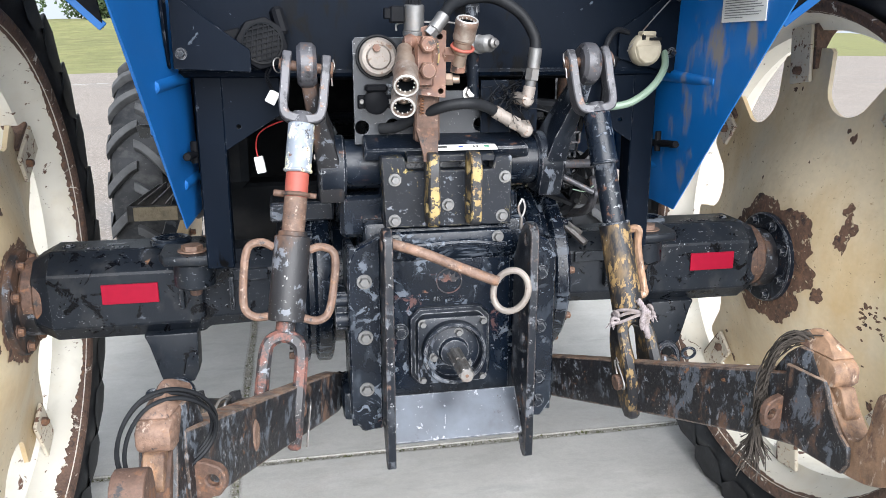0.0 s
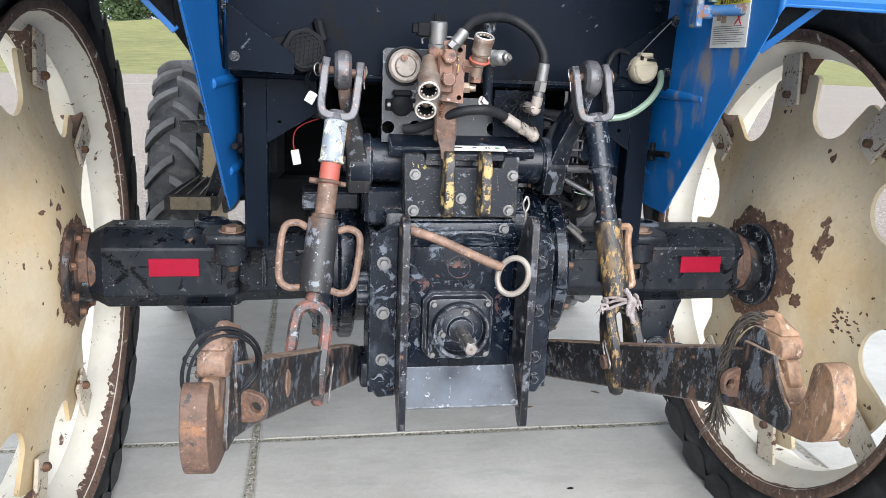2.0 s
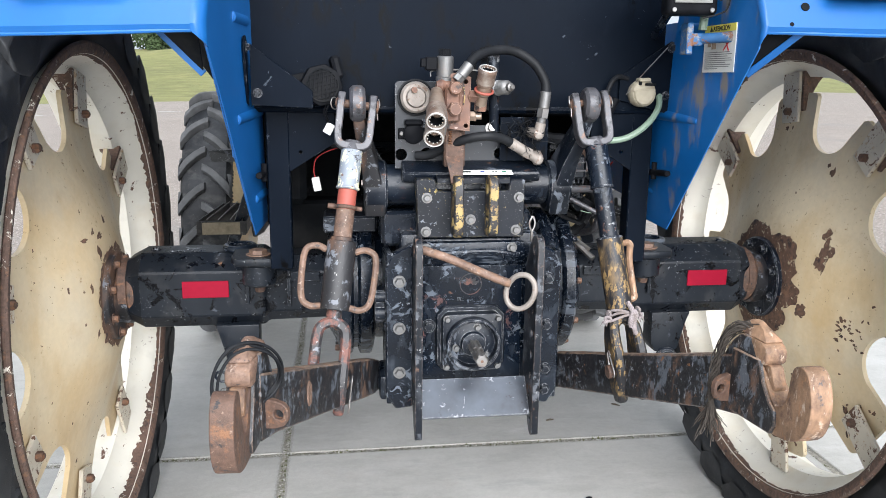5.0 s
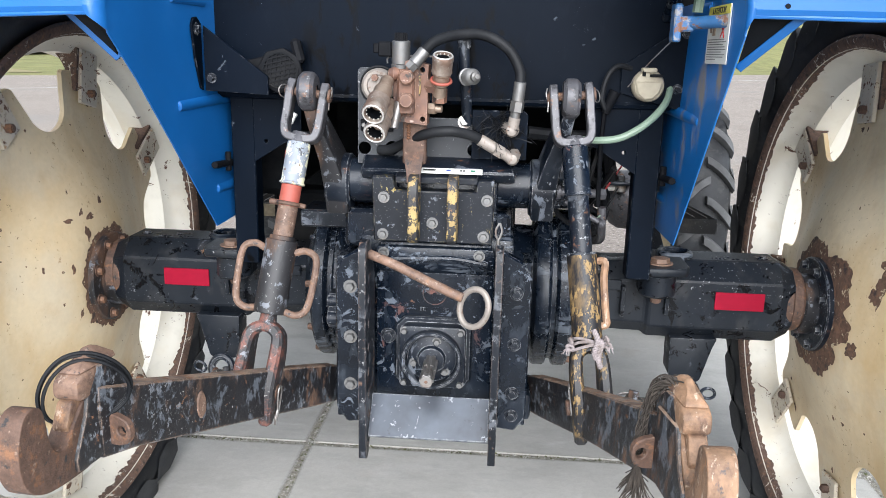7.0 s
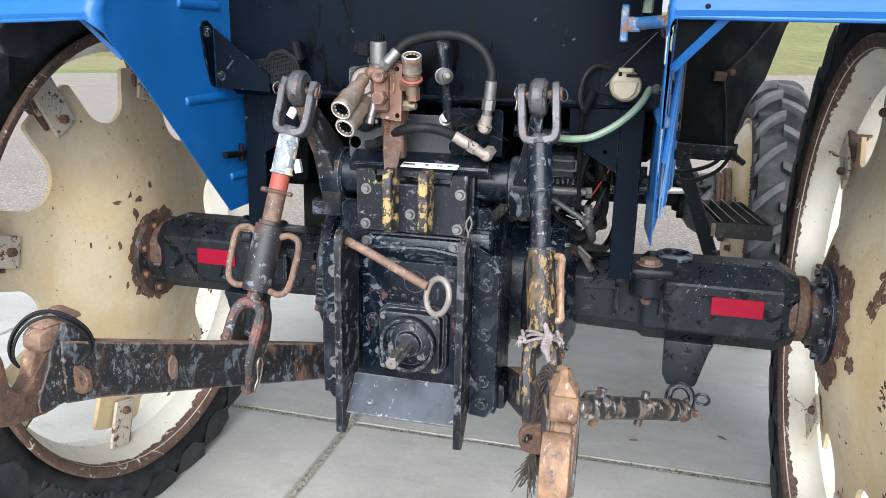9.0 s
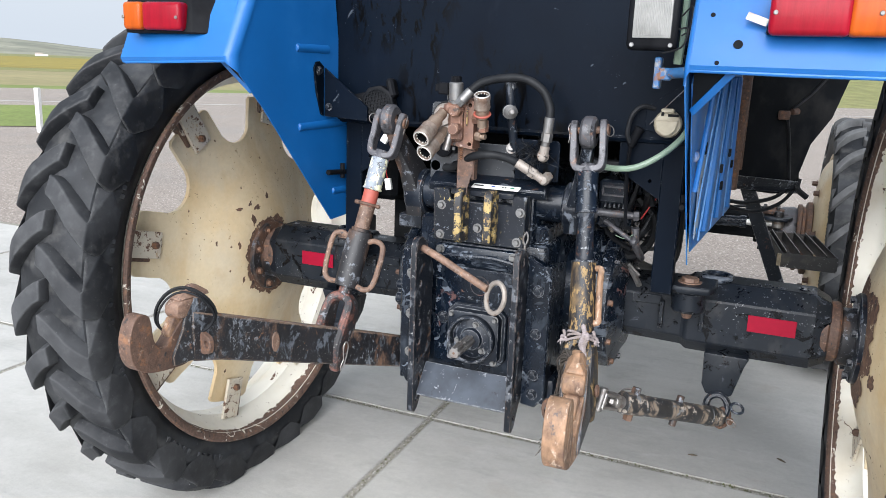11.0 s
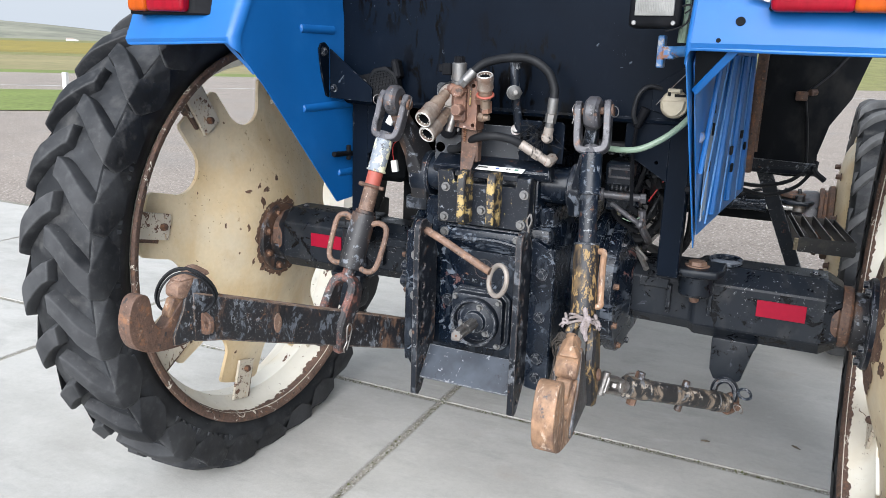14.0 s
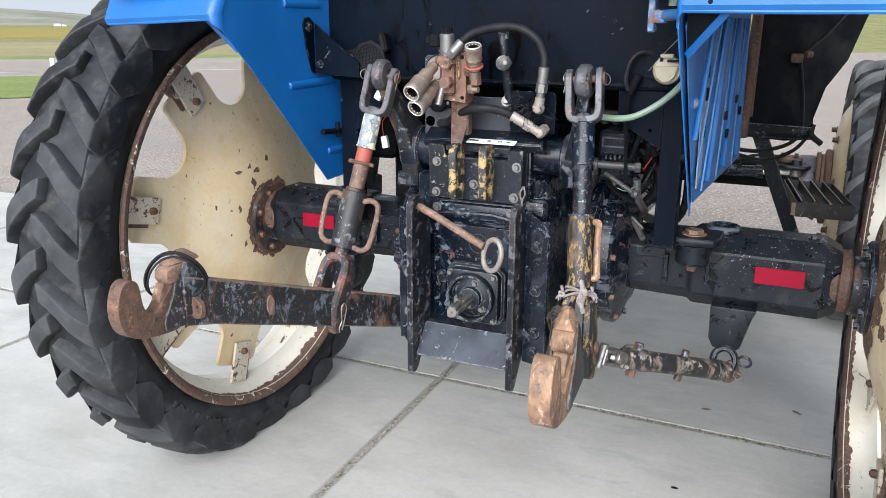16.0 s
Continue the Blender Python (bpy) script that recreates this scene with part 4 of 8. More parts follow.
    # eight lugs: a plate towards the disc, a gusset to the rim, a bolt
    for k in range(8):
        a = k * math.tau / 8 + phase
        rad, tan = Vector((0, -math.cos(a), math.sin(a))), Vector((0, math.sin(a), math.cos(a)))

        def q(r, t, x):
            return Vector((0, AX_Y, cz)) + rad * r + tan * t + Vector((s * (x + wide), 0, 0))

        skew = random.uniform(-0.004, 0.004)
        plate = slab([q(0.535, -0.047, 1.168), q(0.535, 0.047, 1.168), q(0.703, 0.047, 1.172 + skew), q(0.703, -0.047, 1.172 + skew)], 0.012 * s, 0.002)
        lug = part("lug", plate, LUG_CREAM, wheel, "cream lug plate with rust round its bolt")
        flare = [(0.570, 1.168), (0.704, 1.168), (0.706, 1.268), (0.690, 1.244), (0.665, 1.222), (0.635, 1.205), (0.600, 1.195), (0.574, 1.190)]
        part("gusset", [loft([[q(r, t, x) for r, x in flare] for t in (-0.061, -0.0475)], 0.0015)], RIM_EDGE, wheel, "rusty flared gusset of the lug")
        p = q(0.572, 0.0, 1.166)
        ragged = bmesh.new()
        seed = k * 3.7 + s
        edge_ = []
        for j in range(30):
            b = j * math.tau / 30
            e = 0.033 * (1 + 0.75 * noise.noise((math.cos(b) * 1.5 + seed, math.sin(b) * 1.5, 0.7)) + 0.25 * noise.noise((math.cos(b) * 5 + seed, math.sin(b) * 5, 3.1)))
            edge_.append(ragged.verts.new(p + tan * (e * math.cos(b)) + rad * (e * math.sin(b)) + Vector((-s * 0.0026, 0, 0))))
        core = ragged.verts.new(p + Vector((-s * 0.0045, 0, 0)))
        for j in range(30):
            ragged.faces.new((edge_[j], edge_[(j + 1) % 30], core))
        part("rust_patch", finish(ragged), HUB_RUST, wheel, "ragged rust round the lug bolt")
        bolt(p + Vector((-s * 0.004, 0, 0)), (-s, 0, 0), 0.014, RUSTY, wheel, 0.022)
        part("stud", rod(p, p + Vector((-s * 0.030, 0, 0)), 0.008, seg=10), RUSTY, wheel)
    # larger flakes of rust, each with its own ragged outline
    g = random.Random(31 if s > 0 else 17)
    spots = ([(0.315, 27, 0.040, 2.3, 65), (0.335, 36, 0.018, 1.2, 20), (0.29, 22, 0.022, 1.5, 40), (0.44, 62, 0.013, 1.5, 10), (0.45, 66, 0.010, 1.0, 0), (0.235, -14, 0.026, 1.4, 60)] if s > 0 else
             [(0.185, 58, 0.030, 1.8, 30), (0.215, 72, 0.026, 2.2, 100), (0.245, 66, 0.018, 2.4, 75), (0.265, 52, 0.020, 2.6, 130), (0.30, 18, 0.015, 2.6, 84), (0.20, 20, 0.020, 2.2, 70), (0.185, -22, 0.020, 2.0, 120), (0.24, 92, 0.020, 1.8, 30)])
    for k in range(46):
        spots.append((g.uniform(0.36, 0.47), g.gauss(-13, 5), g.uniform(0.0025, 0.008), g.uniform(1, 2), g.uniform(0, 180)) if s > 0 and k < 30 else
                     (g.uniform(0.2, 0.47), g.uniform(-180, 180), g.choice((0.003, 0.004, 0.006, 0.009)), g.uniform(1, 2.2), g.uniform(0, 180)))
    for k in range(26):
        spots.append((g.uniform(0.50, 0.60), 45 * g.randrange(8) + math.degrees(phase) + g.uniform(-9, 9), g.choice((0.004, 0.006, 0.010, 0.014)), g.uniform(1, 2), g.uniform(0, 180)))
    for r, deg, size, long, tilt in spots:
        size *= 1.15 if s > 0 else 0.68
        patch = bmesh.new()
        seed = g.uniform(0, 50)
        ring = []
        for k in range(26 if size > 0.015 else 11):
            b = k * math.tau / (26 if size > 0.015 else 11)
            q = size * (0.72 + 0.6 * noise.noise((math.cos(b) * 1.6 + seed, math.sin(b) * 1.6, 0.4)) + 0.16 * noise.noise((math.cos(b) * 4 + seed, math.sin(b) * 5, 2.4)))
            e, f = q * math.cos(b) * math.sqrt(long), q * math.sin(b) / math.sqrt(long)
            e, f = e * math.cos(radians(tilt)) - f * math.sin(radians(tilt)), e * math.sin(radians(tilt)) + f * math.cos(radians(tilt))
            rad_, ang_ = r + e, radians(deg) + f / r
            ring.append(patch.verts.new(turned(rad_, ang_, dish(rad_) - s * 0.0014)))
        mid = patch.verts.new(turned(r, radians(deg), dish(r) - s * 0.0022))
        for k in range(len(ring)):
            patch.faces.new((ring[k], ring[(k + 1) % len(ring)], mid))
        part("rust_patch", finish(patch), HUB_RUST, wheel)
    # hub: rust bloom, flange with bolts, collar
    bloom = bmesh.new()
    ring0, ring1 = [], []
    for k in range(240):
        a = k * math.tau / 240
        big = 0.062 if s > 0 else 0.014
        r = 0.150 + big * (0.75 + 0.5 * noise.noise((math.cos(a) * 2.2 + s * 5, math.sin(a) * 2.2, 1.7))) + (0.026 if s > 0 else 0.017) * noise.noise((math.cos(a) * 4.5, math.sin(a) * 6, 4.2 + s)) + 0.009 * noise.noise((math.cos(a) * 15, math.sin(a) * 15, 4.2)) + 0.004 * noise.noise((math.cos(a) * 33, math.sin(a) * 33, 8.2))
        ring1.append([bloom.verts.new(turned(0.09 + (r - 0.09) * f, a, dish(0.09 + (r - 0.09) * f) - s * 0.0022)) for f in (0, 0.25, 0.5, 0.75, 1)])
    for k in range(240):
        for j in range(4):
            bloom.faces.new((ring1[k][j], ring1[(k + 1) % 240][j], ring1[(k + 1) % 240][j + 1], ring1[k][j + 1]))
    part("rust_bloom", finish(bloom), HUB_RUST, wheel, "flaked rust round the hub")
    hub = part("hub_flange", lathe([(0.06, 0), (0.137, 0), (0.140, 0.004), (0.140, 0.018), (0.136, 0.022), (0.098, 0.024), (0.098, 0.024), (0.06, 0.024)], (s * (1.071 + wide), AX_Y, cz), (-s, 0, 0), 48),
               BLACK_CHIPPED if s > 0 else CAST_RUST, wheel, "round axle flange with a ring of bolts")
    for k in range(8):
        a = (k + 0.5) * math.tau / 8
        bolt(turned(0.118, a, s * (1.047 + wide)), (-s, 0, 0), 0.012, RUSTY if s < 0 else BLACK_CHIPPED, wheel, 0.016)
    part("axle_collar", lathe([(0.0, 0), (0.086, 0), (0.090, 0.006), (0.090, 0.045), (0.084, 0.050), (0, 0.05)], (s * (1.058 + wide), AX_Y, cz), (-s, 0, 0), 40), CAST_RUST, wheel, "rusty axle collar")
    return wheel


for s, side in SIDES:
    rear_wheel(s)


# axle housings
def axle_housing(s):
    def ring(x, k, low=0.0):
        pts = [(-0.108, 0.070), (-0.055, 0.122), (0.055, 0.122), (0.108, 0.070), (0.108, -0.068), (0.070, -0.112), (-0.070, -0.112), (-0.108, -0.068 - low)]
        return [(s * x, AX_Y + u * k, AX_Z + v * k) for u, v in pts]

    h = part("axle_housing", [loft([ring(0.37, 0.86), ring(0.585, 0.90), ring(0.60, 1.0), ring(0.965, 1.0), ring(1.012, 0.80)], 0.004, 1),
                              ], HOUSING, tractor, "black cast axle housing", 16)
    part("end_flange", lathe([(0, 0), (0.096, 0), (0.100, 0.004), (0.100, 0.020), (0.094, 0.026), (0.094, 0.050), (0.088, 0.057), (0, 0.057)], (s * 0.985, AX_Y, AX_Z), (s, 0, 0), 40), RUSTY, h, "rust-rubbed end flange of the housing")
    for where, size in (((s * 0.52, 2.222, 0.945), (0.012, 0.03, 0.09)), ((s * 0.645, 2.218, 0.96), (0.012, 0.02, 0.10)), ((s * 0.47, 2.228, 0.99), (0.09, 0.012, 0.03))):
        part("casting_rib", box(where, size, 0.002), HOUSING, h)
    # raised casting marks on top
    marks = [box((s * (0.78 + 0.012 * k), AX_Y - 0.035, AX_Z + 0.1225), (0.007, 0.012, 0.004), 0.001) for k in range(9) if k != 4]
    marks += [box((s * (0.82 + 0.012 * k), AX_Y - 0.012, AX_Z + 0.1225), (0.007, 0.010, 0.004), 0.001) for k in range(2)]
    part("casting_mark", marks, BLACK, h)
    bolt((s * 0.93, AX_Y - 0.01, AX_Z + 0.122), (0, 0, 1), 0.011, BLACK, h, 0.008)
    x0 = 0.780 if s > 0 else 0.702
    part("reflector", box((s * (x0 + 0.069), 2.2195, 0.957), (0.138, 0.004, 0.052), 0.001), RED_TAPE, h, "red reflective tape strip")
    # foot of the cab post: pad, big bolt
    pad = part("cab_mount", [prism([(0.555, 2.09), (0.665, 2.10), (0.68, 2.14), (0.68, 2.24), (0.54, 2.24), (0.53, 2.14)], "z", 1.055, 1.078, 0.004) if s > 0 else
                             prism([(-0.555, 2.09), (-0.665, 2.10), (-0.68, 2.14), (-0.68, 2.24), (-0.54, 2.24), (-0.53, 2.14)], "z", 1.055, 1.078, 0.004),
                             rod((s * 0.602, 2.165, 0.985), (s * 0.602, 2.165, 1.052), 0.050, seg=24, bev=0.006),
                             box((s * 0.602, 2.20, 1.015), (0.09, 0.06, 0.06), 0.004)], HOUSING, h, "black cab mount with a rubber block")
    part("mount_bolt", [hexrod((s * 0.602, 2.155, 1.078), (s * 0.602, 2.155, 1.094), 0.026), rod((s * 0.602, 2.155, 1.078), (s * 0.602, 2.155, 1.082), 0.036)], RUST_BARE, h, "large rusty bolt head")
    part("mount_nut", [rod((s * 0.602, 2.165, 0.985), (s * 0.602, 2.165, 0.962), 0.018, 0.014)], RUSTY, h)
    part("mount_ring", torus((s * 0.672, 2.30, 1.072), (0, 0, 1), 0.042, 0.011), BLACK, h, "black ring beside the cab mount")
    # bracket hanging under the housing, with shackle
    part("under_bracket", [prism([(s * (x - (0.050 if s < 0 else 0)), z) for x, z in ((0.664, 0.842), (0.800, 0.842), (0.788, 0.812), (0.762, 0.712), (0.750, 0.704), (0.682, 0.704), (0.667, 0.735))], "y", 2.215, 2.29, 0.006, seg=2)],
         HOUSING, h, "black bracket under the axle housing")
    return h


housings = {s: axle_housing(s) for s, _ in SIDES}

# middle of the axle: round brake housings with flanges
for s, side in SIDES:
    base = (s * 0.20, AX_Y, 0.945)
    drum = part("brake_housing", lathe([(0, 0), (0.185, 0), (0.185, 0.055), (0.215, 0.060), (0.232, 0.066), (0.236, 0.072), (0.236, 0.100), (0.230, 0.106), (0.216, 0.110),
                                        (0.216, 0.122), (0.230, 0.126), (0.236, 0.132), (0.236, 0.160), (0.228, 0.168), (0.20, 0.172), (0.15, 0.20), (0, 0.20)], base, (s, 0, 0), 64),
                BLACK, tractor, "round black brake housing with a bolted flange")
    for k in range(10):
        a = (k + 0.3) * math.tau / 10
        bolt((s * 0.366, AX_Y - 0.218 * math.cos(a), 0.945 + 0.218 * math.sin(a)), (s, 0, 0), 0.010, RUSTY if k in (8, 9, 0) else BLACK, drum, 0.016)

# gearbox: body, rear cover, ledges
gearbox = part("gearbox", [box((0, 2.45, 0.945), (0.39, 1.0, 0.46), 0.012, None, 2), box((0, 2.35, 1.24), (0.30, 0.78, 0.25), 0.015, None, 2),
                           box((-0.03, 2.30, 1.18), (0.43, 0.60, 0.10), 0.01), box((0, 3.6, 1.0), (0.42, 1.9, 0.52), 0.03)],
               BLACK, tractor, "black cast gearbox body")
part("rear_cover", [prism([(-0.15, 0.745), (0.15, 0.745), (0.15, 1.10), (0.14, 1.165), (-0.14, 1.165), (-0.15, 1.10)], "y", 1.928, 1.96, 0.006, seg=2),
                    loft([[(-0.15, 1.928, 1.085), (0.15, 1.928, 1.085), (0.15, 1.96, 1.085), (-0.15, 1.96, 1.085)],
                          [(-0.15, 1.905, 1.118), (0.15, 1.905, 1.118), (0.15, 1.96, 1.118), (-0.15, 1.96, 1.118)],
                          [(-0.145, 1.905, 1.158), (0.145, 1.905, 1.158), (0.145, 1.96, 1.158), (-0.145, 1.96, 1.158)]], 0.006, 2),
                    pipe([(-0.13, 1.905, 1.125), (-0.04, 1.900, 1.131), (0.05, 1.900, 1.133), (0.13, 1.905, 1.120)], 0.007)],
     BLACK, gearbox, "black cast rear cover")
# raised emblem, drawn as a plain fan of leaves over a bar
fan = []
for k in range(5):
    a = radians(90 + (k - 2) * 32)
    c = Vector((0.0, 1.927, 1.030))
    d = Vector((math.cos(a), 0, math.sin(a)))
    w = Vector((-d.z, 0, d.x)) * 0.006
    fan.append(slab([c + d * 0.004, c + d * 0.014 + w, c + d * 0.028, c + d * 0.014 - w], -0.004, 0.0005))
fan.append(torus((0, 1.927, 1.034), (0, 1, 0), 0.030, 0.0016, 24, 6))
part("emblem", fan, RED_BLACK, gearbox, "small raised emblem with red paint left in it")
part("emblem_bar", [box((-0.034 + 0.0085 * k, 1.927, 0.991), (0.006, 0.004, 0.011), 0.0008) for k in range(9) if k != 3], BLACK, gearbox, "raised bars under the emblem")

# power take-off
PTO = Vector((0.0, 1.86, 0.878))
pto = part("pto_flange", [prism([(PTO.x + 0.084 * u, PTO.z + 0.082 * v) for u, v in ((-1, -0.8), (-0.8, -1), (0.8, -1), (1, -0.8), (1, 0.8), (0.8, 1), (-0.8, 1), (-1, 0.8))], "y", 1.880, 1.935, 0.005, seg=2),
                          prism([(PTO.x + 0.098 * u, PTO.z + 0.096 * v) for u, v in ((-1, -0.75), (-0.75, -1), (0.75, -1), (1, -0.75), (1, 0.75), (0.75, 1), (-0.75, 1), (-1, 0.75))], "y", 1.912, 1.935, 0.004)],
           BLACK_CHIPPED, tractor, "square black power take-off flange")
part("pto_ring", lathe([(0.066, 0), (0.066, 0.028), (0.069, 0.031), (0.073, 0.031), (0.076, 0.027), (0.076, 0)], (0, 1.884, PTO.z), (0, -1, 0), 48), BLACK_CHIPPED, pto, "raised ring")
part("pto_seal", lathe([(0, 0), (0.0655, 0), (0.062, 0.006), (0.036, 0.012), (0.032, 0.024), (0.024, 0.026), (0, 0.026)], (0, 1.884, PTO.z), (0, -1, 0), 40), BLACK_CHIPPED, pto, "bearing cover")
star = []
for k in range(6):
    for f, r in ((-0.27, 0.0142), (-0.20, 0.0178), (0.20, 0.0178), (0.27, 0.0142)):
        a = (k + f) * math.tau / 6
        star.append((r * math.cos(a), PTO.z + r * math.sin(a)))
part("pto_shaft", [prism(star, "y", 1.733, 1.79, 0.0012), prism(star, "y", 1.796, 1.88, 0.0), rod((0, 1.785, PTO.z), (0, 1.80, PTO.z), 0.0145),
                   rod((0, 1.729, PTO.z), (0, 1.734, PTO.z), 0.0150, seg=20)], STEEL, pto, "splined steel shaft")
part("centre_hole", rod((0, 1.7285, PTO.z), (0, 1.7295, PTO.z), 0.004, seg=12, bev=0), RUSTY, pto)
for u, v in ((-1, 1), (1, 1), (-1, -1), (1, -1)):
    bolt((0.071 * u, 1.882, PTO.z + 0.069 * v), (0, -1, 0), 0.0078, ZINC, pto, 0.012)
for a in (75, 195, 315):
    bolt((0.047 * math.cos(radians(a)), 1.876, PTO.z + 0.047 * math.sin(radians(a))), (0, -1, 0), 0.008, ZINC, pto, 0.010)
bolt((-0.118, 1.928, 0.915), (0, -1, 0), 0.014, BLACK_CHIPPED, gearbox, 0.014)

# hitch frame: bolted angle plates, two long hole plates, sloping cross plate
frame_part = {}
for s, side in SIDES:
    poly = [(s * 0.168, 0.70), (s * 0.215, 0.695), (s * 0.242, 0.735), (s * 0.242, 1.10), (s * 0.225, 1.135), (s * 0.168, 1.165)]
    fl = part("hitch_bracket", [prism(poly, "y", 1.866, 1.90, 0.004), prism([(1.868, 0.71), (2.05, 0.72), (2.05, 1.12), (1.868, 1.14)], "x", s * 0.222, s * 0.240, 0.003),
                                box((s * 0.232, 1.99, 0.735), (0.05, 0.14, 0.075), 0.012, None, 2)], BLACK, tractor, "black hitch bracket with a row of bolts")
    frame_part[s] = fl
    for z in ((1.062, 0.930, 0.803) if s < 0 else (1.062, 0.930, 0.800, 0.738)):
        bolt((s * 0.205, 1.866, z), (0, -1, 0), 0.0118, ZINC if s < 0 else BLACK_CHIPPED, fl, 0.013)
    poly = [(1.778, 0.642), (1.796, 0.632), (1.815, 0.640), (1.868, 0.715), (1.905, 0.800), (1.905, 1.090), (1.868, 1.150), (1.842, 1.182), (1.822, 1.194), (1.798, 1.194), (1.782, 1.182), (1.776, 1.165)]
    x = s * 0.160
    part("hitch_plate", prism(poly, "x", x - 0.0095, x + 0.0095, 0.002, holes=[(1.808, 0.672, 0.011), (1.826, 0.735, 0.011), (1.815, 1.155, 0.013)] + [(1.812, 0.80 + 0.062 * k, 0.009) for k in range(5)]),
         HITCH_PAINT, tractor, "chipped black hitch plate with holes")
part("cross_plate", [slab([(-0.151, 1.800, 0.692), (0.151, 1.800, 0.692), (0.151, 1.872, 0.778), (-0.151, 1.872, 0.778)], 0.010, 0.002)], PLATE_GREY, tractor, "sloping grey-black cross plate")
part("pin_handle", [pipe([(-0.150, 1.822, 1.158), (-0.085, 1.800, 1.140), (0.0, 1.788, 1.104), (0.060, 1.778, 1.080), (0.078, 1.775, 1.074)], 0.0115, 12),
                    ], RUST_BARE, tractor, "rusty hitch pin handle")
part("pin_ring", [pipe([(0.105 + 0.033 * math.cos(a) + 0.008 * math.sin(a), 1.770 - 0.020 * math.cos(a), 1.052 + 0.046 * math.sin(a)) for a in [k * math.tau / 20 for k in range(20)]], 0.0075, 10, True, 2)],
     RING_STEEL, tractor, "bare steel ring of the hitch pin")

# ---- far things: trees on the bank, a farmhouse, a road post ----
def tree(x, y, tall, wide, seed):
    g = random.Random(seed)
    base = Vector((x, y, height(x, y) - 0.1))
    top = base + Vector((g.uniform(-0.3, 0.3), g.uniform(-0.3, 0.3), tall * 0.62))
    root = thing("tree", "dark green broad-leaved tree on the grassy bank", "tree", base, "trees on the bank")
    limbs = [rod(base, top, 0.03 * tall, 0.012 * tall, 8)]
    for k in range(6):
        p = base.lerp(top, g.uniform(0.45, 1.0))
        limbs.append(rod(p, p + Vector((g.uniform(-1, 1) * wide * 0.4, g.uniform(-1, 1) * wide * 0.4, tall * g.uniform(0.1, 0.3))), 0.010 * tall, 0.004 * tall, 6))
    part("trunk", limbs, BARK, root, "bare brown trunk and limbs")
    crown = bmesh.new()
    heads = [(top + Vector((g.gauss(0, wide * 0.24), g.gauss(0, wide * 0.24), g.uniform(-0.56, 0.30) * tall)), wide * g.uniform(0.16, 0.28)) for _ in range(20)]
    for k in range(2200):
        c, r = g.choice(heads)
        d = Vector((g.gauss(0, 1), g.gauss(0, 1), g.gauss(0, 0.8))).normalized() * r * g.uniform(0.75, 1.08)
        u = Vector((g.gauss(0, 1), g.gauss(0, 1), g.gauss(0, 1))).normalized()
        v = u.orthogonal().normalized() * tall * 0.030
        u = u * tall * 0.040
        p = c + d
        crown.faces.new([crown.verts.new(q) for q in (p - u, p + v, p + u, p - v)])
    part("crown", crown, LEAF, root, "uneven crown of dark leaves")
    return root


for x, y, tall, wide, seed in ((-22.0, 148, 8.0, 9, 1), (-28.5, 150, 7, 9, 2), (-35.0, 156, 8, 10, 3), (-32.0, 152, 6, 7, 4), (-15.5, 158, 7, 9, 5)):
    tree(x, y, tall, wide, seed)


def farmhouse(x, y, turn):
    base = (x, y, height(x, y))
    f = thing("farmhouse", "small white farmhouse with a tiled roof far off in the fields", "house", base)
    m = Matrix.Translation(base) @ Matrix.Rotation(radians(turn), 4, "Z") @ Matrix.Scale(0.38, 4)
    put_mesh("wall", mesh_of("wall", prism([(-7, 0), (7, 0), (7, 4), (-7, 4)], "y", -4, 4, 0.02), FARM_WALL), f, m)
    put_mesh("roof", mesh_of("roof", prism([(-4.5, 3.9), (4.5, 3.9), (0, 6.2)], "x", -7.4, 7.4, 0.02), FARM_ROOF), f, m)
    put_mesh("shed", mesh_of("shed", prism([(8, 0), (16, 0), (16, 2.6), (8, 3.4)], "y", -3, 3, 0.02), FARM_WALL), f, m)
    for k in range(3):
        put_mesh("window", mesh_of("window", box((-4.5 + 4 * k, -4.01, 2.2), (1.1, 0.06, 1.3), 0.01), BLACK_DEEP), f, m)
    return f


farmhouse(-535.0, 450.0, 40)
post = thing("road_post", "slim white roadside marker post in the grass", "post", (-14.3, 12.3, 0), "")
part("post_shaft", prism([(-14.36, 12.24), (-14.24, 12.24), (-14.26, 12.35), (-14.34, 12.35)], "z", -0.03, 0.95, 0.01), WHITE_PLASTIC, post, "white plastic shaft")

# ---- the tractor: cab back, mudguards, lamps, front ----
cab = part("cab_back", [loft([[(x, 2.052 + y, z) for x, y in ((-0.605, 0.0), (-0.2, -0.012), (0.2, -0.012), (0.575, 0.0), (0.575, 0.05), (-0.605, 0.05))] for z, y0 in ((1.515, 0), (1.60, 0), (1.9, 0), (2.35, 0))], 0.003),
                        pipe([(-0.60, 2.062, 1.512), (-0.2, 2.050, 1.510), (0.2, 2.050, 1.510), (0.57, 2.062, 1.512)], 0.012)],
           BLACK_SMOOTH, tractor, "large dull black sheet panel under the cab")
part("cab_floor", box((0, 2.85, 1.57), (1.22, 1.45, 0.16), 0.01), BLACK_DEEP, tractor, "dark underside of the cab")
part("fuel_tank", box((-0.45, 3.3, 1.20), (0.36, 0.5, 0.62), 0.03), BLACK_DEEP, tractor, "dark tank under the cab")
part("tool_box", box((0.42, 3.4, 1.36), (0.36, 0.5, 0.28), 0.03), BLACK_DEEP, tractor, "dark box under the cab")
part("cab_sill", box((-0.54, 2.6, 1.36), (0.16, 0.7, 0.30), 0.02), BLACK_DEEP, tractor, "dark sill under the cab")
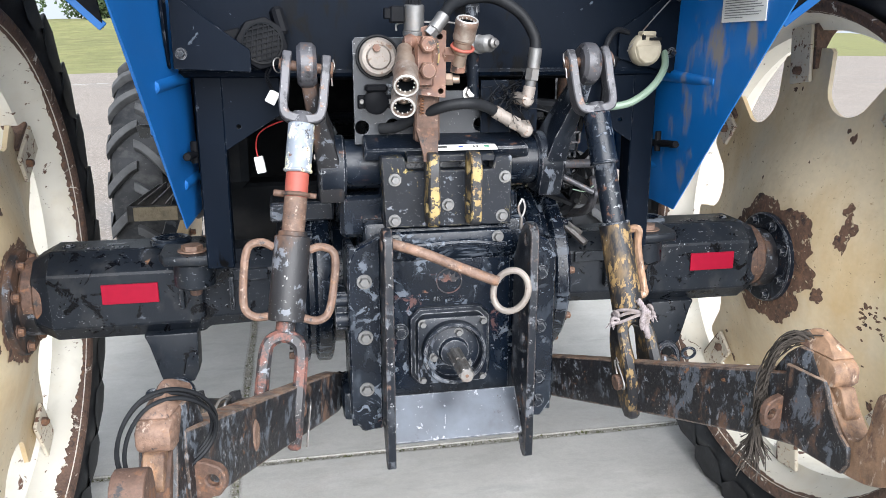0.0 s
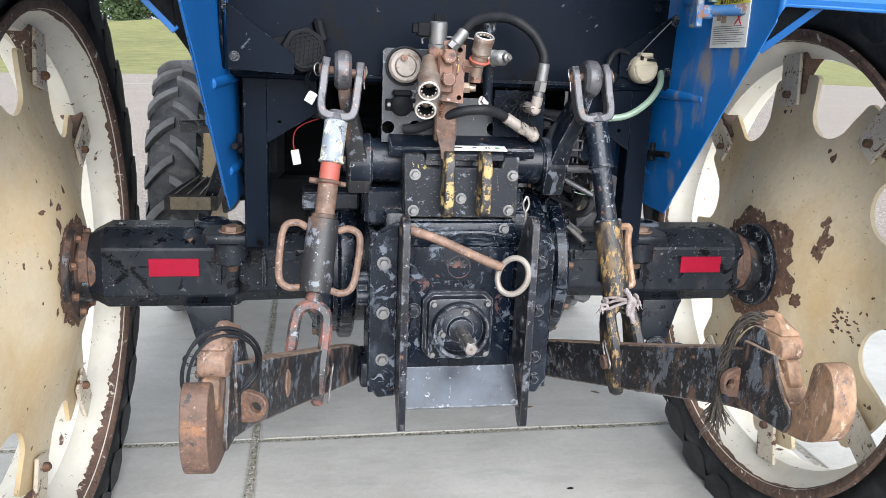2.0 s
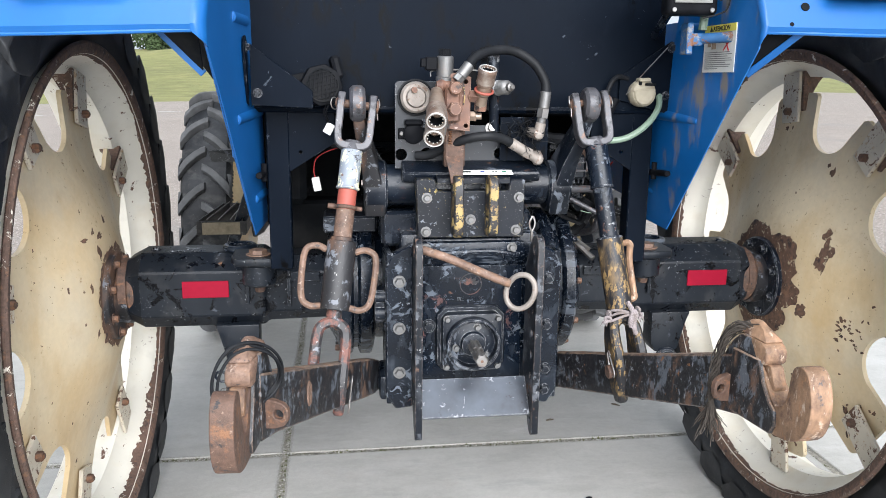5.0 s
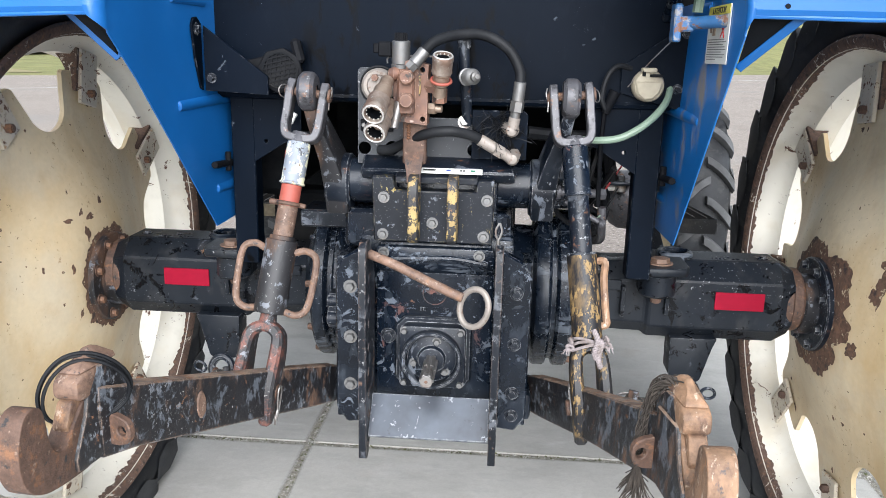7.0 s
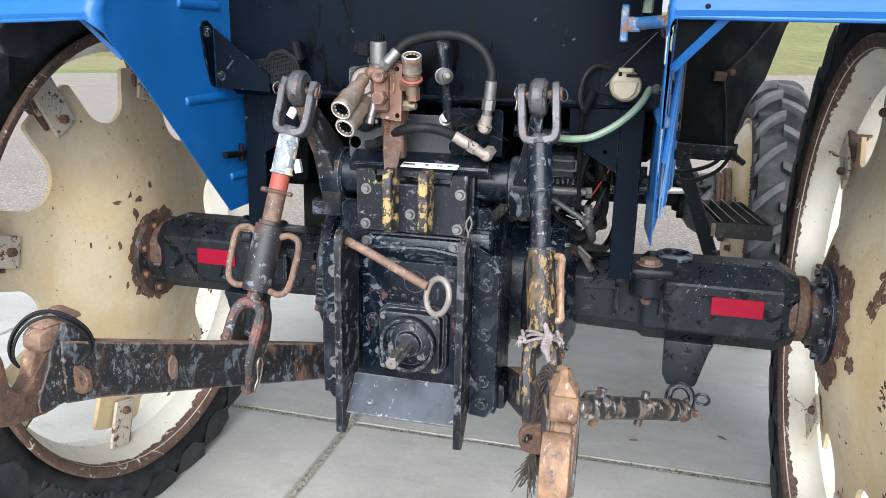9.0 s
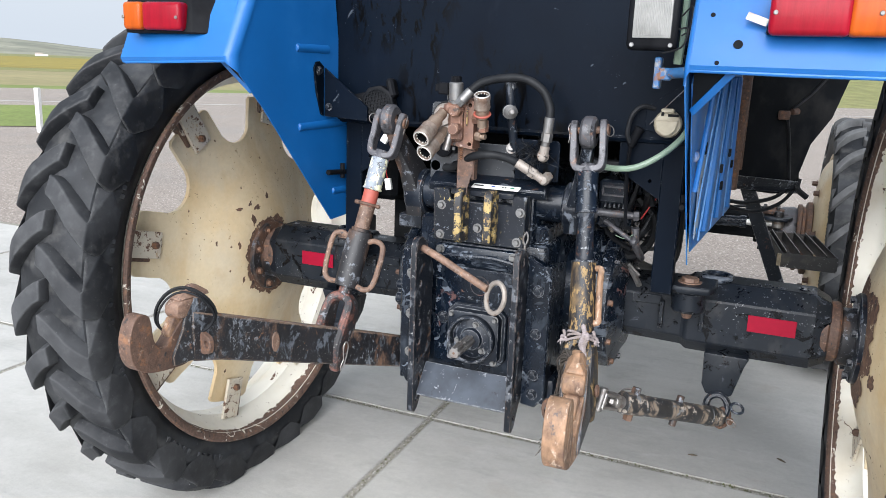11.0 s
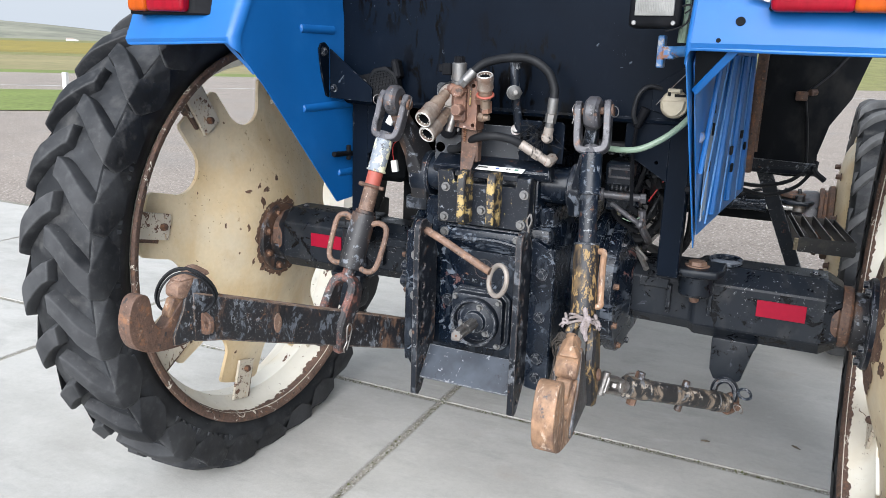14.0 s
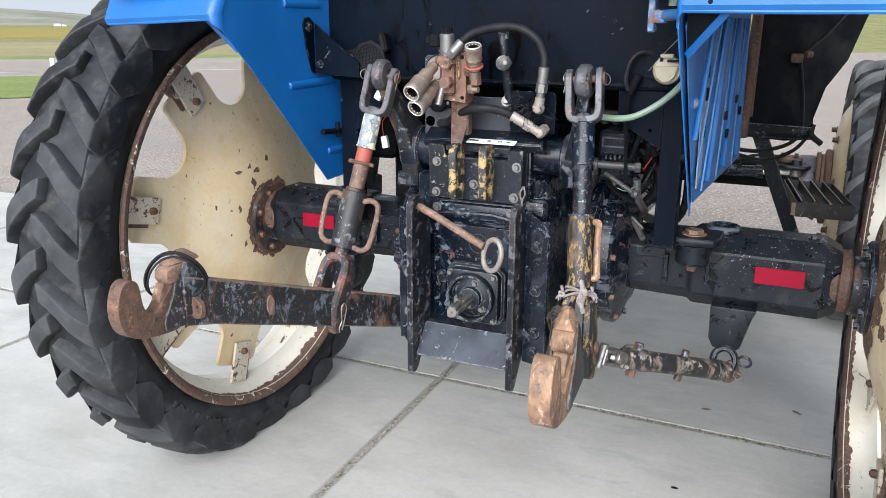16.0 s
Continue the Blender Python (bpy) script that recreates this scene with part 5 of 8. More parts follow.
part("cab_beam", box((-0.40, 2.52, 1.10), (0.34, 0.12, 0.18), 0.01), BLACK_DEEP, tractor, "dark cross beam under the cab")
# Added dark panel: blocks the bright gap under the cab, no known part.
part("gap_panel", box((0.20, 2.70, 1.37), (0.62, 0.04, 0.34), 0.01), BLACK_DEEP, tractor, "added dark panel closing the gap under the cab")
part("cab_front", box((0, 3.9, 2.0), (1.1, 0.9, 0.8), 0.05), BLACK_DEEP, tractor, "dark front of the cab")
part("engine_hood", box((0, 4.75, 1.35), (0.7, 1.5, 0.6), 0.08), BLACK_DEEP, tractor, "dark engine body ahead of the cab")
PLATE_Y = {-1: 1.960, 1: 2.036}
for s, side in SIDES:
    post = part("cab_post", [box((s * 0.527, 2.09, 1.285), (0.062, 0.06, 0.46), 0.003)], BLACK_SMOOTH, tractor, "black square post")
    part("post_gusset", [prism([(s * 0.497, 1.50), (s * 0.497, 1.335), (s * 0.37, 1.415), (s * 0.37, 1.50)], "y", 2.060, 2.068, 0.001, holes=[(s * 0.465, 1.39, 0.005)])], BLACK_SMOOTH, post, "black gusset plate")
    edge = [(-0.583, 1.640), (-0.583, 1.678), (-0.425, 1.560), (-0.425, 1.515), (-0.583, 1.522)] if s < 0 else [(0.602, 1.700), (0.588, 1.706), (0.440, 1.606), (0.440, 1.54), (0.597, 1.500)]
    brace = part("side_plate", [prism(edge, "y", PLATE_Y[s], PLATE_Y[s] + 0.006, 0.001)], BLACK_SMOOTH, tractor, "black three-cornered side plate")
    if s < 0:
        part("flange", [prism([(1.966, 1.682), (1.942, 1.697), (1.920, 1.694), (1.908, 1.676), (1.922, 1.600), (1.950, 1.528), (1.966, 1.522)], "x", -0.5945, -0.589, 0.001)], BLACK_SMOOTH, brace, "folded flange bolted to the mudguard")
        bolt((-0.589, 1.932, 1.668), (1, -0.1, 0), 0.010, BLACK_CHIPPED, brace)
    else:
        bolt((0.590, PLATE_Y[s], 1.688), (0, -1, 0), 0.010, BLACK_CHIPPED, brace)
    bolt((s * (0.566 if s < 0 else 0.578), PLATE_Y[s], 1.553), (0, -1, 0), 0.0085, BLACK_CHIPPED if s < 0 else BLACK, brace, 0.014)


def mudguard(s):
    """Pressed blue sheet: an inner side with ribs and a cut-off lower corner, a sloping rear top."""
    X = 0.600
    up = 0.0 if s < 0 else 0.018
    fore, back_ = (-0.012, 0.028) if s < 0 else (0.0, 0.0)
    R, start = (0.030, 0.055) if s < 0 else (0.012, -0.003)
    side_poly = [(1.548 + R, 1.681 - R), (1.66 - fore, 1.558), (2.004 - fore, 1.166), (2.182, 1.178), (2.156, 1.508), (2.035 + back_, 1.69), (1.992 + back_ * 1.5, 1.90), (1.96 + back_ * 1.5, 2.20), (1.80 + R, 2.20), (1.62 + R, 1.86 + up), (1.558 + R, 1.730 + up), (1.543 + R, 1.700 + up)]

    def inside(y):
        if s < 0:   # this guard stands a little askew, wider towards the rear
            return 0.590 + 0.086 * max(0.0, 2.02 - y) - 0.11 * max(0.0, y - 2.02)
        return X - 0.012 + 0.009 * min(1.0, (y - 1.55) / 0.45) - 0.11 * max(0.0, y - 2.01)

    body = part("mudguard", [loft([[(s * inside(y), y, z) for y, z in side_poly], [(s * (inside(y) + 0.003), y, z) for y, z in side_poly]], 0.0)],
                BLUE_WORN if s > 0 else BLUE, tractor, "blue sheet-metal mudguard")
    # rear top: a gently bowed sheet with a turned-down lip
    rows = []
    for k, (y, z) in enumerate(((1.552, 1.684 + up), (1.545, 1.698 + up), (1.560, 1.728 + up), (1.62, 1.86 + up), (1.70, 2.02), (1.80, 2.20))):
        rows.append([(s * (X + start + (0.441 - start) * f), y - 0.008 * math.sin(f * 3.14) + 0.012 * f, z - (0.012 if s < 0 else 0.0) * f) for f in (0, 0.04, 0.3, 0.6, 0.9, 1.0)])
    bm = bmesh.new()
    grid = [[bm.verts.new(p) for p in r] for r in rows]
    for a, b in zip(grid, grid[1:]):
        for j in range(5):
            bm.faces.new((a[j], a[j + 1], b[j + 1], b[j]))
    finish(bm)
    bmesh.ops.solidify(bm, geom=list(bm.faces), thickness=0.004)
    part("mudguard_top", finish(bm), BLUE, body, "blue rear top of the mudguard")
    # the bend between the rear top and the inner side
    bend = bmesh.new()
    rows = []
    for y0, z0 in ((1.548, None), (1.543, 1.700 + up), (1.558, 1.730 + up), (1.62, 1.86 + up), (1.80, 2.20)):
        row = []
        for k in range(9):
            f = k / 8
            z = z0 if z0 else 1.683 - R + (R + 0.003 + up) * f ** 1.25
            row.append(bend.verts.new((s * (inside(y0 + R) + (X + start - inside(y0 + R)) * (1 - math.cos(f * math.pi / 2))), y0 + R * (1 - math.sin(f * math.pi / 2)), z)))
        rows.append(row)
    for a, b in zip(rows, rows[1:]):
        for k in range(8):
            bend.faces.new((a[k], a[k + 1], b[k + 1], b[k]))
    finish(bend)
    bmesh.ops.solidify(bend, geom=list(bend.faces), thickness=0.003)
    part("corner_bend", finish(bend), BLUE, body, "rounded corner of the mudguard sheet")
    part("rolled_lip", pipe([(s * (X + start + 0.001), 1.550, 1.687 + up), (s * (X + 0.20), 1.545, 1.684 + up * 1.0 - (0.004 if s < 0 else 0)), (s * (X + 0.43), 1.560, 1.684 + up - (0.012 if s < 0 else 0))], 0.0045, 8), BLUE, body)
    # pressed ribs on the inner side
    for (y0, z0), (y1, z1) in (((1.83, 1.735), (2.00, 1.735)), ((1.84, 1.490), (2.155, 1.500)), ((2.02, 1.265), (2.165, 1.265))):
        x0, x1 = s * (inside(y0) + 0.006), s * (inside(y1) + 0.006)
        part("rib", [rod((x0, y0, z0), (x1, y1, z1), 0.0145, 0.0155, 14, 0.008)], BLUE_WORN if s > 0 else BLUE, body)
    # cable clip through the lower side
    part("clip", [rod((s * 0.572, 1.965, 1.336), (s * 0.560, 2.17, 1.322), 0.009, seg=10), rod((s * 0.566, 2.05, 1.31), (s * 0.566, 2.05, 1.36), 0.008, seg=8)], PLASTIC, body, "black cable clip")
    # inside of the arch: ribbed blue sheet, then the dark front apron
    skew = 0.036 if s < 0 else 0.0
    inner = part("arch_panel", [slab([(s * (0.602 + skew), 1.60, 1.675), (s * 0.602, 2.03, 1.20), (s * 0.66, 2.88, 1.21), (s * 0.648, 2.88, 1.76), (s * (0.604 + skew), 1.70, 1.76)], 0.003, 0)], BLUE_FADED, body, "scuffed blue inner sheet of the arch")
    for y, w in ((1.88, 0.03), (2.18, 0.05), (2.46, 0.05), (2.72, 0.05)):
        f = (y - 2.03) / 0.85
        low = 1.215 + 0.02 if y > 2.03 else 1.66 - (y - 1.61) * 1.06 + 0.02
        part("rib", [rod((s * (0.608 + skew * max(-f, 0) * 2 + 0.055 * max(f, 0)), y, low), (s * (0.632 + 0.02 * max(f, 0)), y, 1.70), w * 0.24, w * 0.24, 8, 0.004)], BLUE_FADED, inner)
    plate = part("backing_plate", [slab([(s * 0.6085, 1.93, 1.60), (s * 0.6105, 2.055, 1.655), (s * 0.6105, 2.055, 1.26), (s * 0.6085, 2.00, 1.245)], 0.003, 0)], CLAMP_PALE, inner, "pale grey backing plate with slots")
    for y, z in ((2.00, 1.56), (2.02, 1.50), (2.02, 1.40)):
        part("slot", box((s * 0.6145, y, z), (0.006, 0.022, 0.034), 0.002), BLACK_DEEP, plate)
    # thin pale blue lines along the rib edges
    for y, w in ((1.96, 0.0025), (2.08, 0.0028), (2.30, 0.0025), (2.58, 0.0025)):
        low = 1.225 if y > 2.03 else 1.30
        part("rib_edge", pipe([(s * (0.612 + 0.066 * max(0, (y - 2.03) / 0.85)), y, low), (s * (0.640 + 0.02 * max(0, (y - 2.03) / 0.85)), y + 0.01, 1.70)], w, 6), BLUE_PALE, inner, "pale blue line along a rib edge")
    for y, z in ((2.28, 1.42), (2.34, 1.36), (2.52, 1.45), (2.66, 1.40)):
        part("slot", box((s * (0.640 + 0.03 * (y - 2.03)), y, z), (0.008, 0.030, 0.026), 0.002), BLACK_DEEP, inner)
    part("brace_bar", [rod((s * 0.652, 3.03, 1.262), (s * 0.664, 3.03, 1.72), 0.020, seg=12)], RUSTY, body, "rusty upright brace")
    ap = [(0.655, 1.262), (0.78, 1.24), (0.79, 1.42), (0.86, 1.56), (1.02, 1.75), (1.14, 1.92), (0.66, 1.98)] if s < 0 else [(0.655, 1.262), (0.80, 1.235), (0.905, 1.232), (0.900, 1.32), (0.93, 1.44), (1.0, 1.55), (1.06, 1.75), (1.16, 1.92), (0.66, 1.98)]
    part("apron", [loft([[(s * x, 3.07 + 0.96 * (x - 0.65) + d, z) for x, z in ap] for d in (0, 0.006)], 0)], BLACK_DEEP, body, "dark sheet apron ahead of the wheel")
    if s > 0:
        part("apron_cable", pipe([(0.865, 3.262, 1.270), (0.852, 3.250, 1.40), (0.830, 3.228, 1.53), (0.822, 3.222, 1.560), (0.86, 3.255, 1.600), (0.91, 3.305, 1.650), (0.96, 3.35, 1.715), (1.03, 3.42, 1.80)], 0.0065, 8), HOSE, body, "black cable along the apron")
        part("cable_clip", [box((0.812, 3.205, 1.558), (0.046, 0.026, 0.036), 0.006, None, 2), rod((0.840, 3.215, 1.572), (0.862, 3.238, 1.574), 0.013, seg=12)], RUSTY, body, "rusty cable clip on the apron")
        part("rust_seam", box((0.672, 3.062, 1.60), (0.020, 0.010, 0.52), 0.002), RUSTY, body, "rusty seam of the apron")
    part("apron_fold", [slab([(s * 0.66, 3.06, 1.262), (s * 0.90, 3.29, 1.236), (s * 0.90, 3.23, 1.29), (s * 0.66, 3.02, 1.32)], 0.004, 0)], BLACK_CHIPPED, body)
    part("arch_roof", [slab([(s * (0.60 + skew), 1.575, 1.712), (s * 1.055, 1.575, 1.706), (s * 1.055, 3.40, 2.05), (s * 0.60, 3.10, 2.0)], 0.004, 0)], BLUE_FADED, body, "dull blue underside of the mudguard")
    # tail lamp
    o = 0.04 if s < 0 else 0.0
    zc, tall = (1.804, 0.078) if s < 0 else (1.830, 0.098)
    inner_back, inner_front = (0.68, 0.765) if s < 0 else (0.738, 0.742)
    lamp = part("tail_lamp", [loft([[(s * inner_back, 1.60, zc - 0.046), (s * (0.955 + o), 1.585, zc - 0.048), (s * (0.955 + o), 1.60, zc + 0.046), (s * (inner_back + 0.035), 1.635, zc + 0.054)],
                                    [(s * inner_front, 1.545, zc - 0.046), (s * (0.96 + o), 1.535, zc - 0.047), (s * (0.96 + o), 1.545, zc + 0.046), (s * (inner_front + 0.010), 1.56, zc + 0.051)]], 0.004)], PLASTIC, body, "black tail lamp base")
    wide = 0.07 if s < 0 else 0.105
    part("red_lens", [box((s * (0.815 + (o if s < 0 else 0.008)), 1.545, zc), (0.139 if s < 0 else 0.155, 0.05, tall), 0.012, None, 3)], RED_LENS, lamp, "red lamp lens")
    part("amber_lens", [box((s * ((0.886 if s < 0 else 0.894) + wide / 2 + o), 1.545, zc), (wide, 0.05, tall), 0.012, None, 3)], AMBER_LENS, lamp, "amber lamp lens")
    for x in (0.757, 0.95):
        part("screw", rod((s * (x + o), 1.521, zc - 0.004), (s * (x + o), 1.517, zc - 0.004), 0.005, seg=10), ZINC, lamp)
    # diagonal strip stiffening the corner, with a dark triangle filled in above it
    A, B = (Vector((0.602, 1.630, 1.610)), Vector((0.690, 1.556, 1.708))) if s > 0 else (Vector((-0.652, 1.664, 1.600)), Vector((-0.752, 1.630, 1.706)))
    w = Vector((-s * 0.102, 0, 0.092)).normalized() * 0.0085
    t_ = Vector((0, 0.004, 0))
    strip_ = part("corner_strip", [loft([[A - w, A + w, A + w + t_, A - w + t_], [B - w, B + w, B + w + t_, B - w + t_]], 0.0012)], BLUE, body, "blue diagonal stiffening strip")
    part("corner_triangle", [slab([A + t_ * 2, B + t_ * 2, Vector((s * (0.604 + skew * 1.2), 1.580, 1.700))], 0.003, 0)], BLACK_DEEP, strip_, "dark triangle filled in behind the strip")
    # punched holes
    if s > 0:
        for x, y, z, r in ((0.690, 1.5715, 1.762, 0.010), (0.630, 1.602, 1.825, 0.005), (0.652, 1.5545, 1.722, 0.005)):
            part("punched_hole", lathe([(0, 0), (r, 0), (r, 0.002), (0, 0.002)], (s * x, y - 0.0115, z), (0, -1, 0.4), 14), BLACK_DEEP, body)
    return body


guards = {s: mudguard(s) for s, _ in SIDES}
part("number_tab", [box((0.722, 1.562, 1.815), (0.045, 0.003, 0.016), 0.0005, Matrix.Rotation(radians(20), 4, "Y"))], STEEL, guards[1])

# warning sticker on the right mudguard
def flat_words(text, size, m, material, parent, name):
    cu = bpy.data.curves.new(name, "FONT")
    cu.body, cu.size, cu.extrude, cu.align_x = text, size, 0.0004, "LEFT"
    tmp = bpy.data.objects.new(name, cu)
    me = bpy.data.meshes.new_from_object(tmp)
    bpy.data.objects.remove(tmp)
    bpy.data.curves.remove(cu)
    me.materials.append(material)
    return put_mesh(name, me, parent, m)


STICK = Matrix(((0, 0, -1, 0.5885), (-1, 0, 0, 1.832), (0, 1, 0, 1.618), (0, 0, 0, 1)))
sticker = put_mesh("sticker", mesh_of("sticker", box((0.082, 0.058, 0.0), (0.164, 0.116, 0.002), 0), PAPER), guards[1], STICK, "white warning sticker with a yellow band")
put_mesh("yellow_band", mesh_of("yellow_band", box((0.082, 0.107, 0.0013), (0.160, 0.018, 0.002), 0), STICKER_YELLOW), sticker, STICK)
flat_words("ATENCION", 0.017, STICK @ Matrix.Translation((0.048, 0.101, 0.0026)), INK, sticker, "word")
put_mesh("warning_triangle", mesh_of("warning_triangle", prism([(0.030, 0.101), (0.045, 0.101), (0.0375, 0.114)], "z", 0.001, 0.0028, 0), INK), sticker, STICK)
put_mesh("drawing", mesh_of("drawing", [box((0.040, 0.084, 0.0012), (0.050, 0.010, 0.001), 0), box((0.030, 0.070, 0.0012), (0.018, 0.014, 0.001), 0), box((0.054, 0.066, 0.0012), (0.022, 0.018, 0.001), 0)], INK_BROWN), sticker, STICK, "faded brown drawing")
for k in range(9):
    w = (0.128, 0.140, 0.120, 0.135, 0.142, 0.110, 0.136, 0.128, 0.070)[k]
    put_mesh("text_bar", mesh_of("text_bar", box((0.011 + w / 2, 0.049 - 0.0050 * k, 0.0012), (w, 0.0017, 0.001), 0), INK_GREY), sticker, STICK)
put_mesh("red_cross", mesh_of("red_cross", [box((0.122, 0.066, 0.0013), (0.044, 0.004, 0.001), 0, None), box((0.122, 0.066, 0.0016), (0.004, 0.036, 0.001), 0)], INK_RED), sticker,
         STICK @ Matrix.Translation((0.122, 0.066, 0)) @ Matrix.Rotation(radians(38), 4, "Z") @ Matrix.Translation((-0.122, -0.066, 0)))

# blue clamp with a stub tube, work lamp
clamp = part("clamp", [box((0.502, 1.752, 1.698), (0.016, 0.042, 0.076), 0.003), box((0.520, 1.746, 1.696), (0.03, 0.03, 0.03), 0.003)],
             CLAMP_PAINT, tractor, "blue clamp bracket with rusty bolts")
part("stub_tube", rod((0.53, 1.742, 1.698), (0.594, 1.690, 1.702), 0.013, seg=14), CLAMP_PAINT, clamp, "blue stub tube")
wl = part("work_lamp", [loft([[(0.425, 1.70, 1.752), (0.548, 1.69, 1.752), (0.548, 1.69, 1.89), (0.425, 1.70, 1.89)], [(0.425, 1.74, 1.750), (0.548, 1.73, 1.750), (0.548, 1.73, 1.89), (0.425, 1.74, 1.89)],
                              [(0.45, 1.80, 1.775), (0.53, 1.79, 1.775), (0.53, 1.79, 1.87), (0.45, 1.80, 1.87)]], 0.011, 3)], PLASTIC, tractor, "black work lamp with a clear ribbed lens")
part("lens", [box((0.486, 1.6935, 1.828), (0.092, 0.008, 0.100), 0.004, Matrix.Rotation(radians(-4.6), 4, "Z"), 2)], CLEAR_LENS, wl, "clear ribbed lens")
for k in range(21):
    part("lens_rib", box((0.4475 + 0.0039 * k, 1.6925 - 0.0003 * k, 1.828), (0.0022, 0.0018, 0.088), 0.0004, Matrix.Rotation(radians(-4.6), 4, "Z")), CLEAR_LENS, wl)
for x in (0.440, 0.532):
    part("screw", rod((x, 1.699 - 0.08 * (x - 0.43), 1.762), (x, 1.694 - 0.08 * (x - 0.43), 1.762), 0.006, seg=10), ZINC, wl)
part("lamp_bracket", [pipe([(0.50, 1.78, 1.83), (0.53, 1.90, 1.80), (0.54, 2.05, 1.72)], 0.012)], BLACK, wl)
part("lamp_wire", [pipe([(0.545, 1.70, 1.80), (0.57, 1.685, 1.80), (0.565, 1.68, 1.765), (0.545, 1.69, 1.752), (0.515, 1.70, 1.744)], 0.0022, 6),
                   pipe([(0.55, 1.71, 1.83), (0.575, 1.69, 1.85), (0.572, 1.69, 1.80), (0.555, 1.70, 1.785)], 0.002, 6)], HOSE, wl, "loose black lamp wires")
part("loom_tube", pipe([(0.545, 1.76, 1.62 + 0.1), (0.548, 1.76, 1.80), (0.55, 1.78, 2.1)], 0.011, 8), GREEN_HOSE, wl, "grey-green wiring tube")


# front axle, wheels, steps
def front_wheel(s):
    cx, cy, cz = 1.24 if s > 0 else -1.09, 4.85, 0.75
    base = (cx, cy, cz)
    disc = part("front_wheel", lathe([(0.0, -0.02), (0.12, -0.02), (0.14, 0.0), (0.30, 0.02), (0.42, 0.05), (0.46, 0.055), (0.46, 0.07), (0.30, 0.035), (0.12, 0.0), (0, 0.0)], base, (s, 0, 0), 48), CREAM, tractor, "cream front wheel disc")
    part("rim", lathe([(0.515, -0.11), (0.52, -0.118), (0.535, -0.12), (0.535, -0.112), (0.50, -0.09), (0.465, -0.05), (0.455, 0.0), (0.465, 0.05), (0.50, 0.09), (0.535, 0.115),
                       (0.525, 0.115), (0.49, 0.08), (0.445, 0.04), (0.445, -0.04), (0.49, -0.085), (0.515, -0.11)], base, (s, 0, 0), 64), CREAM, disc, "cream front rim")
    part("wheel_dish", [lathe([(0.505, -0.118), (0.48, -0.140), (0.44, -0.160), (0.34, -0.178), (0.20, -0.186), (0.10, -0.186), (0.10, -0.176), (0.33, -0.166), (0.43, -0.148), (0.47, -0.126), (0.505, -0.108)], base, (s, 0, 0), 56)], CREAM, disc, "cream dished wheel centre")
    for k in range(8):
        a = k * math.tau / 8 + 0.3
        bolt((cx - s * 0.176, cy - 0.36 * math.cos(a), cz + 0.36 * math.sin(a)), (-s, 0, 0), 0.016, RUSTY, disc, 0.03)
    part("hub", [lathe([(0, -0.24), (0.10, -0.24), (0.13, -0.20), (0.13, -0.02), (0, -0.02)], base, (s, 0, 0), 32)], BLACK_DEEP, disc, "dark front hub")
    tyre(cx, cy, cz, s, 0.755, 0.525, 0.285, 22, 0.04, 0.075, disc, LUG_PALE)
    return disc


